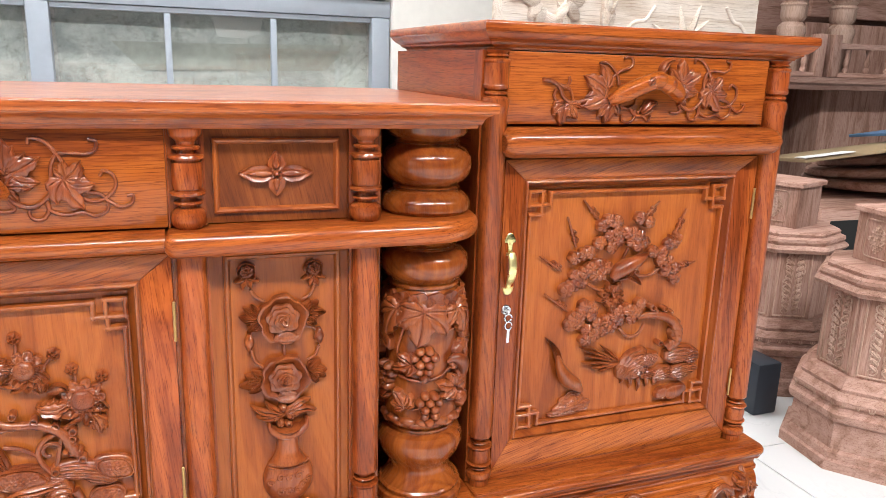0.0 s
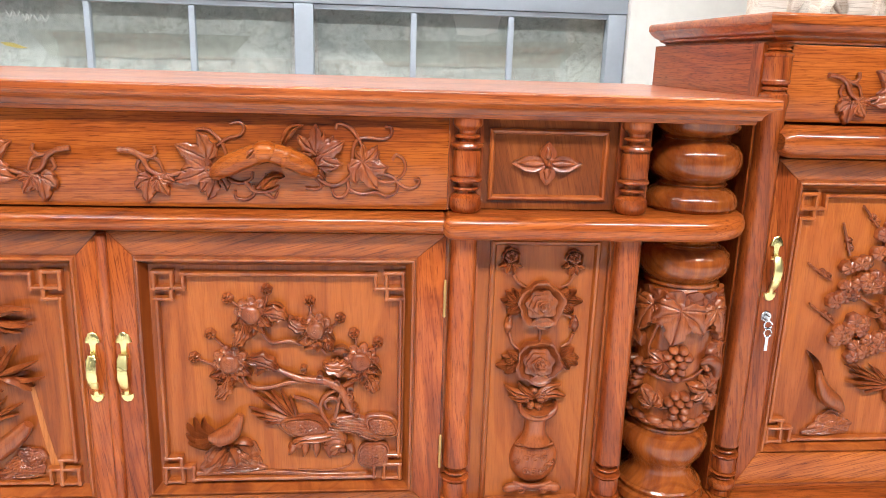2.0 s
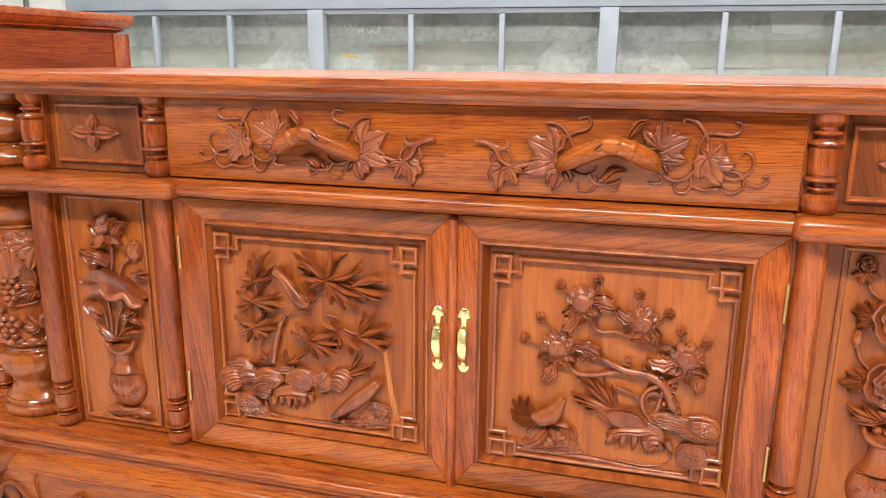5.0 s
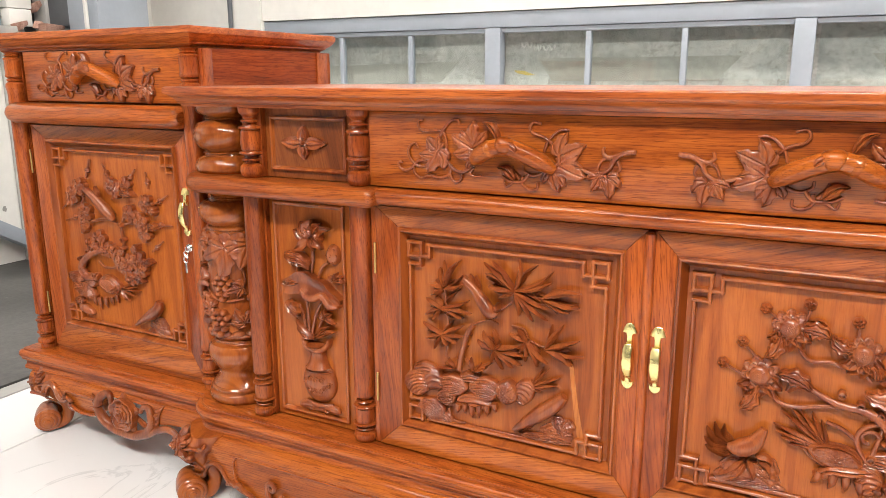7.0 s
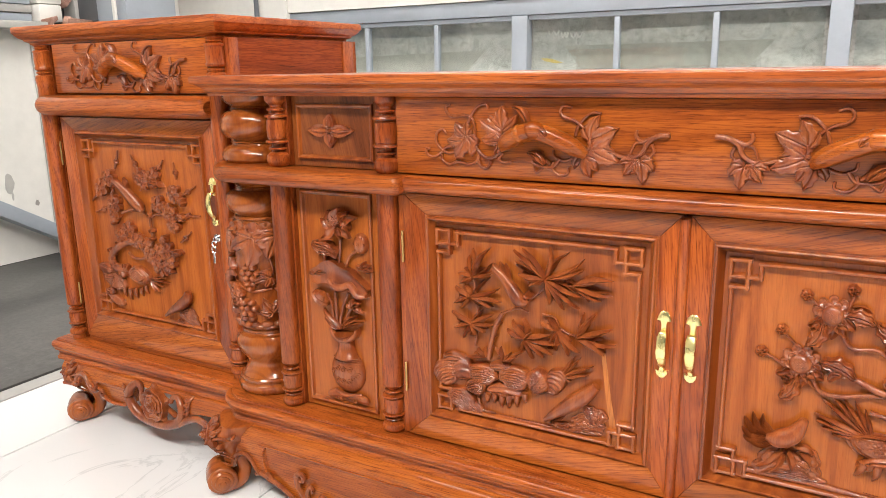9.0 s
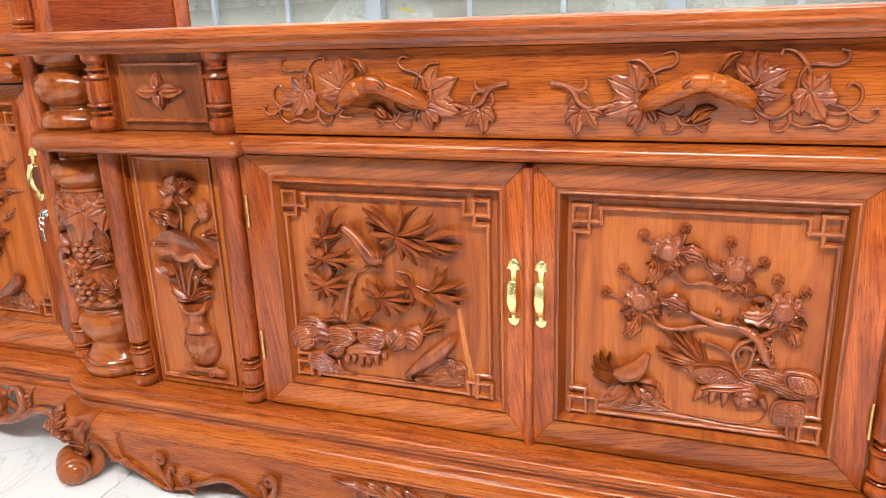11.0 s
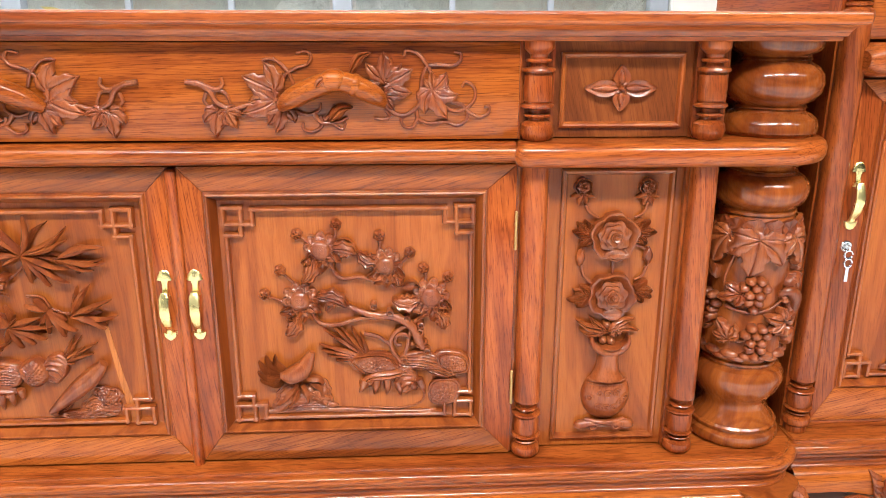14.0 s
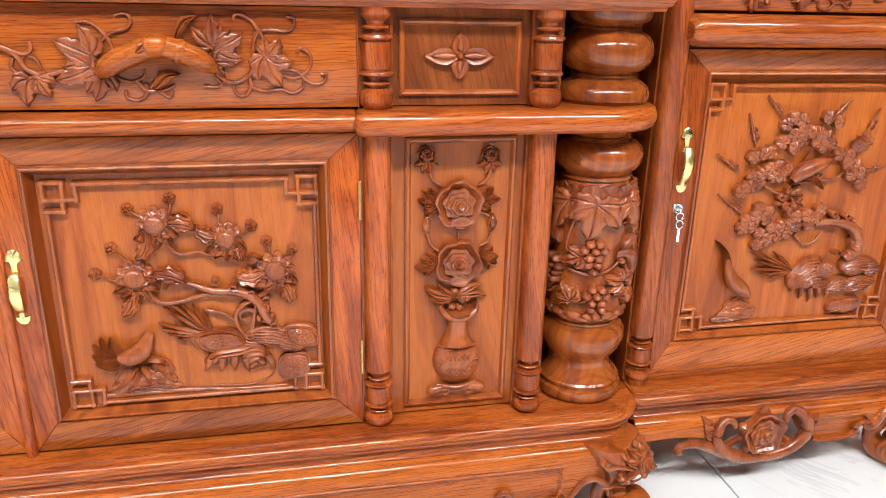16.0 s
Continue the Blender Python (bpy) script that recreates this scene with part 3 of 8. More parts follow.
def low_cabinet():
    c = empty("low_cabinet", (0, 0, 0), "long polished rosewood sideboard with carved doors and turned columns", "cabinet")
    part("tabletop", moulded(bmesh.new(), -0.872, 0.857, -0.047, 0.465, TOP_PROFILE), TOPWOOD, c, "polished moulded tabletop", 32)
    # carcass
    part("back_panel", new_box(-0.870, 0.855, 0.447, 0.462, 0.15, 0.769), WOOD_X, c)
    part("inner_panel", new_box(-0.72, 0.70, 0.035, 0.045, 0.194, 0.769), WOOD_X, c)
    for s, e in ((-1, WEST), (1, 0.0)):
        part("side_panel", new_box(s * (0.700 + e), s * (0.712 + e), 0.034, 0.446, 0.194, 0.769), WOOD_Y, c)
        part("end_panel", new_box(s * (0.838 + e), s * (0.856 + 0.7 * e), 0.12, 0.446, 0.194, 0.769), WOOD_Y, c)
    # long drawer
    part("drawer", new_box(-0.456, 0.438, -0.010, 0.012, 0.6495, 0.7688, 0.0015), GOLD_X, c, "long drawer front with two carved pulls")
    # rail under the drawer
    bm = bmesh.new()
    half = [(0.03, 0.0135), (-0.018, 0.0135), (-0.026, 0.0120), (-0.032, 0.0085), (-0.0350, 0.003), (-0.0350, -0.003), (-0.032, -0.0085), (-0.026, -0.0120), (-0.018, -0.0135), (0.03, -0.0135)]
    loft(bm, [[(x, py, 0.6335 + pz) for py, pz in half] for x in (-0.4335, 0.4335)])
    part("rail", bm, WOOD_X, c, "half-round rail below the drawer")
    # shelves that run round the columns
    for s in (-1, 1):
        bm = bmesh.new()
        x0, x1 = (0.434, 0.858) if s > 0 else (-0.878, -0.434)
        rad = (0.012, 0.085, 0, 0) if s > 0 else (0.085, 0.012, 0, 0)
        moulded(bm, x0, x1, -0.046, 0.138, [(o, 0.617 + 0.0305 * k) for o, k in BULL], rad)
        part("shelf", bm, WOOD_X, c, "bullnose shelf rounded at the column")
    # small drawer panels, tall panels, posts and balusters
    for s, w in ((-1, WEST), (1, 0.0)):
        def X(a, b):
            return (a, b) if s > 0 else (-b - WEST, -a - WEST)
        a, b = X(0.4800, 0.6640)
        sd = part("small_drawer", new_box(a, b, 0.008, 0.030, 0.649, 0.769), UMBER, c, "small drawer front with a carved four-petal flower")
        a, b = X(0.4925, 0.6530)
        part("moulding", frame_bead(bmesh.new(), a, b, 0.661, 0.7565, 0.008, [(0, -0.001), (0.0005, 0.004), (0.003, 0.0055), (0.0055, 0.0045), (0.007, 0.001), (0.009, -0.001)]), BEAD, sd, angle=25)
        a, b = X(0.4800, 0.6640)
        pn = part("tall_panel", new_box(a, b, 0.006, 0.030, 0.196, 0.616), PANEL, c, "tall panel carved with a vase of flowers")
        a, b = X(0.5000, 0.6535)
        part("moulding", frame_bead(bmesh.new(), a, b, 0.2075, 0.608, 0.006, [(0, -0.001), (0.0005, 0.005), (0.003, 0.0065), (0.006, 0.0050), (0.008, 0.001), (0.010, -0.001)]), BEAD, pn, angle=25)
        for px in (0.462 + w * 0.85, 0.6855 + w * 1.1):
            part("post_backing", new_box(s * px - 0.0215, s * px + 0.0215, -0.003, 0.033, 0.195, 0.616), WOOD_Z, c)
            part("post_backing", new_box(s * px - 0.0215, s * px + 0.0215, -0.002, 0.033, 0.649, 0.769), WOOD_Z, c)
            part("baluster", lathe(bmesh.new(), baluster(0.648, 0.770, 0.0195), s * px, -0.006, 24), WOOD_Z, c, angle=34)
            part("baluster", lathe(bmesh.new(), baluster(0.194, 0.616, 0.0190, 0.286), s * px, -0.008, 24), WOOD_Z, c, angle=34)
        # big column
        prof = [(0.062, 0.193), (0.0665, 0.197), (0.0685, 0.204), (0.0670, 0.211), (0.0630, 0.2145), (0.0612, 0.2148), (0.0612, 0.2175), (0.0635, 0.2180), (0.0640, 0.2215), (0.0615, 0.2245), (0.0590, 0.2250), (0.0545, 0.232), (0.0485, 0.243), (0.0470, 0.251), (0.0505, 0.260), (0.0600, 0.273),
                (0.0660, 0.290), (0.0650, 0.301), (0.060, 0.310), (0.052, 0.3135), (0.0505, 0.316), (0.053, 0.318), (0.053, 0.321), (0.0505, 0.323), (0.053, 0.326), (0.056, 0.330), (0.0585, 0.334), (0.0565, 0.338),
                ] + [(0.0565, 0.520), (0.0565, 0.530), (0.052, 0.536), (0.050, 0.539), (0.053, 0.541), (0.053, 0.545), (0.050, 0.547), (0.052, 0.550), (0.059, 0.555), (0.0645, 0.565), (0.0655, 0.575), (0.063, 0.585),
                (0.055, 0.593), (0.047, 0.595), (0.0455, 0.598), (0.048, 0.600), (0.0455, 0.602), (0.048, 0.606), (0.053, 0.610), (0.054, 0.616)]
        col = part("column", lathe(bmesh.new(), prof, s * (0.789 + w), 0.048, 48), TURNED, c, "stout turned column carved with grape vines", 34)
        prof = [(0.060, 0.648), (0.0640, 0.653), (0.0645, 0.661), (0.061, 0.670), (0.052, 0.677), (0.0465, 0.679), (0.0455, 0.682), (0.049, 0.684), (0.0455, 0.687), (0.048, 0.690), (0.056, 0.694),
                (0.0630, 0.704), (0.0650, 0.716), (0.063, 0.728), (0.056, 0.738), (0.047, 0.742), (0.045, 0.745), (0.048, 0.747), (0.045, 0.750), (0.047, 0.753), (0.054, 0.756), (0.058, 0.762), (0.0585, 0.770)]
        part("column_head", lathe(bmesh.new(), prof, s * (0.789 + w), 0.048, 48), TURNED, c, angle=34)
    # doors
    for s in (-1, 1):
        x0, x1 = (0.005, 0.4385) if s > 0 else (-0.4475, -0.005)
        fx = (0.0575, 0.3825) if s > 0 else (-0.3875, -0.0595)
        sw = (0.030, 0.038, 0.042, 0.032) if s > 0 else (0.043, 0.030, 0.042, 0.032)
        d = door(c, x0, x1, 0.1965, 0.6175, -0.012, *fx, 0.257, 0.5615, sw, 0, 0)
        handle(d, 0.0165 if s > 0 else -0.0225, -0.012, 0.4325)
        hinge(d, 0.4385 if s > 0 else -0.4475, -0.0145, 0.503, 0.556)
        hinge(d, 0.4385 if s > 0 else -0.4475, -0.0145, 0.276, 0.328)
        if s < 0:
            lathe(bm := bmesh.new(), [(0.004, 0.189), (0.0075, 0.191), (0.0075, 0.612), (0.005, 0.615)], -0.002, -0.012, 12)
            part("astragal", bm, WOOD_Z, d, "rounded closing strip")
        (LEFT_DOOR if s < 0 else RIGHT_DOOR).append(d)
    for xa, xb, xc in ((0.4392, 0.4403, 0.4384), (-0.4574, -0.4480, -0.4564)):
        part("door_jamb", new_box(xa, xb, -0.008, 0.030, 0.196, 0.6165), WOOD_Z, c)
        part("drawer_jamb", new_box(*sorted((xc, math.copysign(abs(xc) + 0.0019, xc))), -0.007, 0.030, 0.6485, 0.7695), WOOD_Z, c)
    base(c, -0.886, 0.870, -0.045, 0.462, 0.075, 0.193)
    return c


LEFT_DOOR, RIGHT_DOOR, TALL_DOORS = [], [], []


def base(c, x0, x1, yf, yb, rad, z):
    prof = [(-0.001, z - 0.050), (-0.001, z - 0.0445), (-0.004, z - 0.0425), (-0.006, z - 0.037), (-0.005, z - 0.031), (-0.001, z - 0.0265), (0.0035, z - 0.0255), (0.0035, z - 0.0222),
            (0.0040, z - 0.0208), (0.0070, z - 0.0182), (0.0086, z - 0.0142), (0.0082, z - 0.0098), (0.0058, z - 0.0064), (0.0018, z - 0.0046), (-0.0030, z - 0.0044), (-0.0034, z - 0.0012), (-0.0062, z - 0.0010), (-0.0068, z)]
    return part("base_board", moulded(bmesh.new(), x0, x1, yf, yb, prof, (rad, rad, 0, 0)), WOOD_X, c, "moulded base board", 40)


def apron(c, x0, x1, yf, edge, mid, field, out=0):
    """Swelling apron with a scrolled lower edge and a sunk field. edge: half-widths and heights of its outline about mid; field: half-widths of the field's two ends and its height; out: +1 or -1 where the two halves differ, the way of the outer one."""
    us, zs = edge
    nx, nz, top = 300, 26, 0.1475

    def from_mid(x):
        return (x - mid) * out if out else abs(x - mid)

    def lower(x):
        return float(np.interp(from_mid(x), us, zs))

    def face(x, z):
        k = min(1.0, max(0.0, (top - z) / 0.026))
        return yf + 0.018 * (1 - math.sqrt(max(0.0, 1 - (1 - k) ** 2))) if k < 1 else yf + 0.05 * (top - 0.026 - z)

    fa, fb, fz = field

    def inside(x, z):
        u = from_mid(x)
        r = 0.018
        if not (fa < u < fb and z < fz):
            return False
        du, dz = max(0.0, u - (fb - r)), max(0.0, z - (fz - r))
        return du * du + dz * dz < r * r

    bm = bmesh.new()
    front, back = [], []
    for j in range(nz + 1):
        rf, rb = [], []
        for i in range(nx + 1):
            x = x0 + (x1 - x0) * i / nx
            z = top + (lower(x) - top) * j / nz
            y = face(x, z)
            rf.append(bm.verts.new((x, y + (0.0035 if inside(x, z) else 0.0), z)))
            rb.append(bm.verts.new((x, y + 0.030, z)))
        front.append(rf)
        back.append(rb)
    for j in range(nz):
        for i in range(nx):
            bm.faces.new((front[j][i], front[j][i + 1], front[j + 1][i + 1], front[j + 1][i]))
            bm.faces.new((back[j][i + 1], back[j][i], back[j + 1][i], back[j + 1][i + 1]))
    for i in range(nx):
        bm.faces.new((front[nz][i], front[nz][i + 1], back[nz][i + 1], back[nz][i]))
    ap = part("apron", bm, GOLD_X, c, "swelling apron with scrolled lower edge", 30)
    # raised bead along the edge and round the sunk field
    for s in (out,) if out else (-1, 1):
        bm = bmesh.new()
        pts = []
        for u in np.linspace(max(us[0], 0.104 if out else 0.0), us[-1] - 0.012, 90):
            x = mid + s * float(u)
            z = lower(x) + 0.003
            pts.append((x, face(x, z) - 0.001, z))
        tube(bm, pts, 0.0040, None, 8, 1)
        part("edge_bead", bm, WOOD_X, ap, "carved bead along the edge")
        bm = bmesh.new()
        line = [(fa, fz), ((fa + fb) / 2, fz), (fb - 0.018, fz)] + [(fb - 0.018 + 0.018 * math.sin(a), fz - 0.018 + 0.018 * math.cos(a)) for a in (0.5, 1.0, 1.5)]
        z_end = lower(mid + s * (fb - 0.01))
        line += [(fb, fz - 0.028), (fb - 0.001, (fz + z_end) / 2 - 0.010), (fb - 0.010, z_end + 0.008)]
        tube(bm, [(mid + s * u, face(mid + s * u, z) - 0.0002, z) for u, z in line], 0.0022, None, 6, 4)
        part("field_bead", bm, WOOD_X, ap)
    return ap, face, lower


def leg(c, x, y, turn, foot=True):
    """Scrolled cabriole leg with a carved knee; turn: the way it points, in degrees from -y."""
    n = Vector((math.sin(radians(turn)), -math.cos(radians(turn)), 0))
    side = Vector((n.y, -n.x, 0))
    # one S-shaped sweep: knee, ankle, then rolled up into a volute; out, height, thickness, half width
    stations = [(-0.016, 0.1475, 0.036, 0.050), (-0.006, 0.130, 0.036, 0.046), (0.002, 0.110, 0.030, 0.037), (-0.004, 0.090, 0.021, 0.028), (-0.014, 0.068, 0.0150, 0.023), (-0.019, 0.044, 0.0135, 0.024), (-0.010, 0.021, 0.0135, 0.027),
                (0.014, 0.0115, 0.0110, 0.029), (0.038, 0.016, 0.0095, 0.030), (0.048, 0.031, 0.0085, 0.0305), (0.040, 0.046, 0.0080, 0.031), (0.024, 0.049, 0.0074, 0.031), (0.014, 0.039, 0.0068, 0.0315), (0.018, 0.028, 0.0060, 0.032), (0.029, 0.028, 0.0055, 0.033), (0.030, 0.035, 0.0045, 0.034)]
    mid = smooth_path([(o, z, 0) for o, z, _, _ in stations], 4)
    size = smooth_path([(t, w, 0) for _, _, t, w in stations], 4)
    base_at = Vector((x, y, 0)) + n * 0.004
    bm = bmesh.new()
    rings = []
    for i, p in enumerate(mid):
        a, b = mid[max(i - 1, 0)], mid[min(i + 1, len(mid) - 1)]
        d = Vector((b.x - a.x, b.y - a.y, 0)).normalized() if i > 5 else Vector((0, -1, 0))
        th, w = size[min(i, len(size) - 1)].x, size[min(i, len(size) - 1)].y
        ring = []
        for j in range(20):
            t = TAU * j / 20
            u = math.copysign(abs(math.cos(t)) ** 0.62, math.cos(t)) * th
            v = math.copysign(abs(math.sin(t)) ** 0.55, math.sin(t)) * w
            ring.append(base_at + n * (p.x - d.y * u) + Vector((0, 0, max(0.0, p.y + d.x * u))) + side * v)
        rings.append(ring)
    loft(bm, rings)
    lg = part("leg", bm, BEAD, c, "scrolled leg with carved knee", 50)
    # stepped snail boss on each side of the volute
    for e in (-1, 1):
        bm = bmesh.new()
        prof = [(0.034, 0.020), (0.034, 0.0300), (0.031, 0.0325), (0.0265, 0.0330), (0.0260, 0.0352), (0.022, 0.0385), (0.0175, 0.0390), (0.0170, 0.0412), (0.0125, 0.0438), (0.0090, 0.0442), (0.0085, 0.0462), (0.004, 0.0482)]
        loft(bm, [[base_at + side * (e * w) + n * (0.0255 + 0.84 * rr * math.cos(a)) + Vector((0, 0, 0.0302 + 0.80 * rr * math.sin(a))) for a in [TAU * q / 28 for q in range(28)]] for rr, w in prof])
        part("foot_scroll", bm, BEAD, lg, "stepped volute on the foot", 30)
    # carved knee: flower, leaves and side scrolls, bent round the corner
    r = Relief()
    rose(r, 0.0, 0.006, 0.020, 0.020, 0.4)
    for d, ln in ((20, 0.028), (160, 0.028), (205, 0.028), (335, 0.028), (245, 0.030), (295, 0.030), (270, 0.034), (90, 0.022), (50, 0.024), (130, 0.024)):
        lobe(one(r, "carved_leaf"), 0.010 * math.cos(radians(d)), 0.006 + 0.010 * math.sin(radians(d)), radians(d), ln, 0.016, 0.009, 0.001)
    for e in (-1, 1):
        curl(r, [(e * 0.026, 0.004), (e * 0.046, 0.010), (e * 0.064, 0.006), (e * 0.070, 0.012)], 0.0034, 0.003, 0.0022)
        dome(r, e * 0.070, 0.013, 0.0052, 0.008)
        dome(r, e * 0.034, -0.016, 0.0075, 0.011)
        dome(r, e * 0.044, -0.008, 0.0060, 0.009)
        dome(r, e * 0.034, 0.024, 0.0055, 0.008)
        curl(r, [(e * 0.008, -0.024), (e * 0.022, -0.032), (e * 0.040, -0.030), (e * 0.056, -0.034)], 0.0036, 0.002, 0.0020)
    for nm, piece in r.made:
        for v in piece.verts:
            t, up, rad = v.co.x / 0.056, v.co.y, 0.052 + 1.2 * v.co.z
            shift = 0.116 + up
            o = float(np.interp(shift, (0.06, 0.085, 0.108, 0.130, 0.15), (-0.030, -0.018, -0.004, -0.008, -0.018)))
            v.co = base_at + n * (rad * math.cos(t) - 0.009 + o) + side * (rad * math.sin(t)) + Vector((0, 0, shift))
        part(nm, piece, CARVE, lg, "", 42)
    return lg


LOW_EDGE = ((0, 0.05, 0.10, 0.20, 0.30, 0.36, 0.42, 0.44, 0.473, 0.50, 0.515, 0.54, 0.57, 0.60, 0.63, 0.658, 0.677, 0.704, 0.728, 0.745, 0.755, 0.764, 0.774, 0.788, 0.802, 0.814, 0.822, 0.86),
            (0.030, 0.030, 0.034, 0.045, 0.040, 0.030, 0.022, 0.026, 0.040, 0.052, 0.054, 0.050, 0.036, 0.022, 0.014, 0.012, 0.025, 0.040, 0.044, 0.056, 0.050, 0.066, 0.080, 0.087, 0.083, 0.070, 0.050, 0.050))
TALL_EDGE = ((-0.215, -0.16, -0.13, -0.10, -0.088, -0.078, 0.070, 0.080, 0.095, 0.115, 0.150, 0.172, 0.184, 0.188, 0.200, 0.210, 0.222, 0.232, 0.246, 0.262, 0.275, 0.34),
             (0.112, 0.114, 0.112, 0.106, 0.108, 0.138, 0.138, 0.112, 0.086, 0.078, 0.075, 0.079, 0.090, 0.101, 0.104, 0.098, 0.112, 0.128, 0.132, 0.118, 0.095, 0.090))


def tall_cabinet(s):
    c = empty("tall_cabinet", (0, 0, 0), "tall polished rosewood side cabinet with one carved door", "cabinet", "side cabinets")

    def X(a, b):
        return (a, b) if s > 0 else (-b, -a)

    prof = [(-0.026, 0.876), (-0.025, 0.879), (-0.017, 0.883), (-0.016, 0.886), (-0.009, 0.890), (-0.003, 0.897), (-0.0015, 0.900), (0.0, 0.901), (0.0, 0.910), (-0.001, 0.9125), (-0.003, 0.914)]
    part("cornice", moulded(bmesh.new(), *X(0.857, 1.456 if s > 0 else 1.478), 0.012, 0.468, prof, back=True), WOOD_X, c, "moulded cornice top", 32)
    part("back_panel", new_box(*X(0.872, 1.430), 0.450, 0.464, 0.15, 0.875), WOOD_X, c)
    for xa in (0.870, 1.412):
        part("side_panel", new_box(*X(xa, xa + 0.016), 0.050, 0.449, 0.194, 0.875), WOOD_Y, c)
    for ya, yb in ((0.052, 0.078), (0.408, 0.447)) if s < 0 else ():
        part("side_stile", new_box(*X(0.8665, 0.8698), ya, yb, 0.196, 0.874, 0.0012), WOOD_Z, c)
    part("inner_panel", new_box(*X(0.888, 1.411), 0.075, 0.085, 0.194, 0.875), WOOD_X, c)
    part("drawer", new_box(*X(0.904, 1.373), 0.034, 0.060, 0.7715, 0.8745, 0.0015), GOLD_X, c, "drawer front with a carved pull")
    bm = bmesh.new()
    half = [(0.05, 0.022), (0.018, 0.022), (0.008, 0.0195), (0.001, 0.013), (-0.002, 0.005), (-0.002, -0.005), (0.001, -0.013), (0.008, -0.0195), (0.018, -0.022), (0.05, -0.022)]
    xa, xb = X(0.894, 1.393 if s > 0 else 1.412)
    rings = []
    for x, k in ((xa, 0.55), (xa + 0.006, 0.85), (xa + 0.016, 1.0), (xb - 0.016, 1.0), (xb - 0.006, 0.85), (xb, 0.55)):
        rings.append([(x, 0.05 + (py - 0.05) * (0.8 + 0.2 * k), 0.7455 + pz * k) for py, pz in half])
    loft(bm, rings)
    part("rail", bm, WOOD_X, c, "half-round rail below the drawer")
    for px in (0.888, 1.400 if s > 0 else 1.415):
        part("post_backing", new_box(*X(px - 0.020, px + 0.020), 0.045, 0.0745, 0.195, 0.875), WOOD_Z, c)
        prof = baluster(0.204, 0.790, 0.0190, 0.285)[:-2]
        prof += [(0.0182, 0.786), (0.0190, 0.792), (0.0205, 0.800), (0.019, 0.808), (0.0135, 0.812), (0.0165, 0.814), (0.0165, 0.817), (0.013, 0.819), (0.018, 0.822), (0.019, 0.826), (0.0175, 0.829), (0.0182, 0.845),
                 (0.0175, 0.857), (0.019, 0.859), (0.019, 0.862), (0.013, 0.865), (0.0165, 0.867), (0.013, 0.870), (0.0185, 0.875)]
        part("baluster", lathe(bmesh.new(), [(0.016, 0.194)] + prof, s * px, 0.038, 24), WOOD_Z, c, angle=34)
    x0, x1 = X(0.9085, 1.3785)
    fx = X(0.9540, 1.3205)
    sw = (0.032, 0.044, 0.055, 0.029) if s > 0 else (0.044, 0.032, 0.055, 0.029)
    d = door(c, x0, x1, 0.207, 0.7195, 0.036, *fx, 0.2785, 0.6695, sw, 0, 0)
    part("bottom_rail", new_box(*X(0.9085, 1.3785), 0.039, 0.062, 0.1932, 0.2062, 0.001), WOOD_X, c)
    handle(d, s * 0.9215, 0.036, 0.560, 0.098)
    hinge(d, 1.3765 if s > 0 else -1.386, 0.0335, 0.612, 0.665)
    hinge(d, 1.3765 if s > 0 else -1.386, 0.0335, 0.284, 0.336)
    # lock and key
    bm = bmesh.new()
    kx, ky, kz = s * 0.921, 0.036, 0.487
    sub = bmesh.new()
    lathe(sub, [(0.0085, 0), (0.0085, 0.002), (0.007, 0.0035), (0.0045, 0.0035), (0.0045, 0.006), (0.001, 0.006)], 0, 0, 16)
    join(bm, sub, facing(kx, ky, kz))
    part("lock", bm, STEEL, d, "chromed cam lock")
    bm = bmesh.new()
    tube(bm, [(kx + 0.006 * math.cos(a), ky - 0.010, kz - 0.010 + 0.006 * math.sin(a)) for a in [k * 0.65 for k in range(10)]], 0.0017, None, 6, 2)
    box(bm, kx - 0.0015, kx + 0.0015, ky - 0.012, ky - 0.003, kz - 0.006, kz + 0.003, 0.0005, 1)
    tube(bm, [(kx + 0.0055 * math.cos(a), ky - 0.012, kz - 0.022 + 0.0065 * math.sin(a)) for a in [k * 0.65 for k in range(10)]], 0.0016, None, 6, 2)
    box(bm, kx - 0.0025, kx + 0.0025, ky - 0.0135, ky - 0.0115, kz - 0.050, kz - 0.027, 0.0006, 1)
    part("key", bm, STEEL, d, "steel keys hanging in the lock")
    TALL_DOORS.append(d)
    x0, x1 = X(0.866, 1.442 if s > 0 else 1.468)
    base(c, x0, x1, 0.001, 0.462, 0.012, 0.193)
    return c


low = low_cabinet()
tall = {s: tall_cabinet(s) for s in (1, -1)}

# ---------------------------------------------------------------- carving
TAU = 2 * math.pi


class Relief:
    """Collects a carving as pieces: each flower, bud, large leaf and rock by itself, stalks and blades together."""

    def __init__(self):
        self.made, self.kept = [], {}

    def fresh(self, name):
        self.made.append((name, bmesh.new()))
        return self.made[-1][1]

    def keep(self, name):
        if name not in self.kept:
            self.kept[name] = self.fresh(name)
        return self.kept[name]


def one(bm, name):
    return bm.fresh(name) if isinstance(bm, Relief) else bm


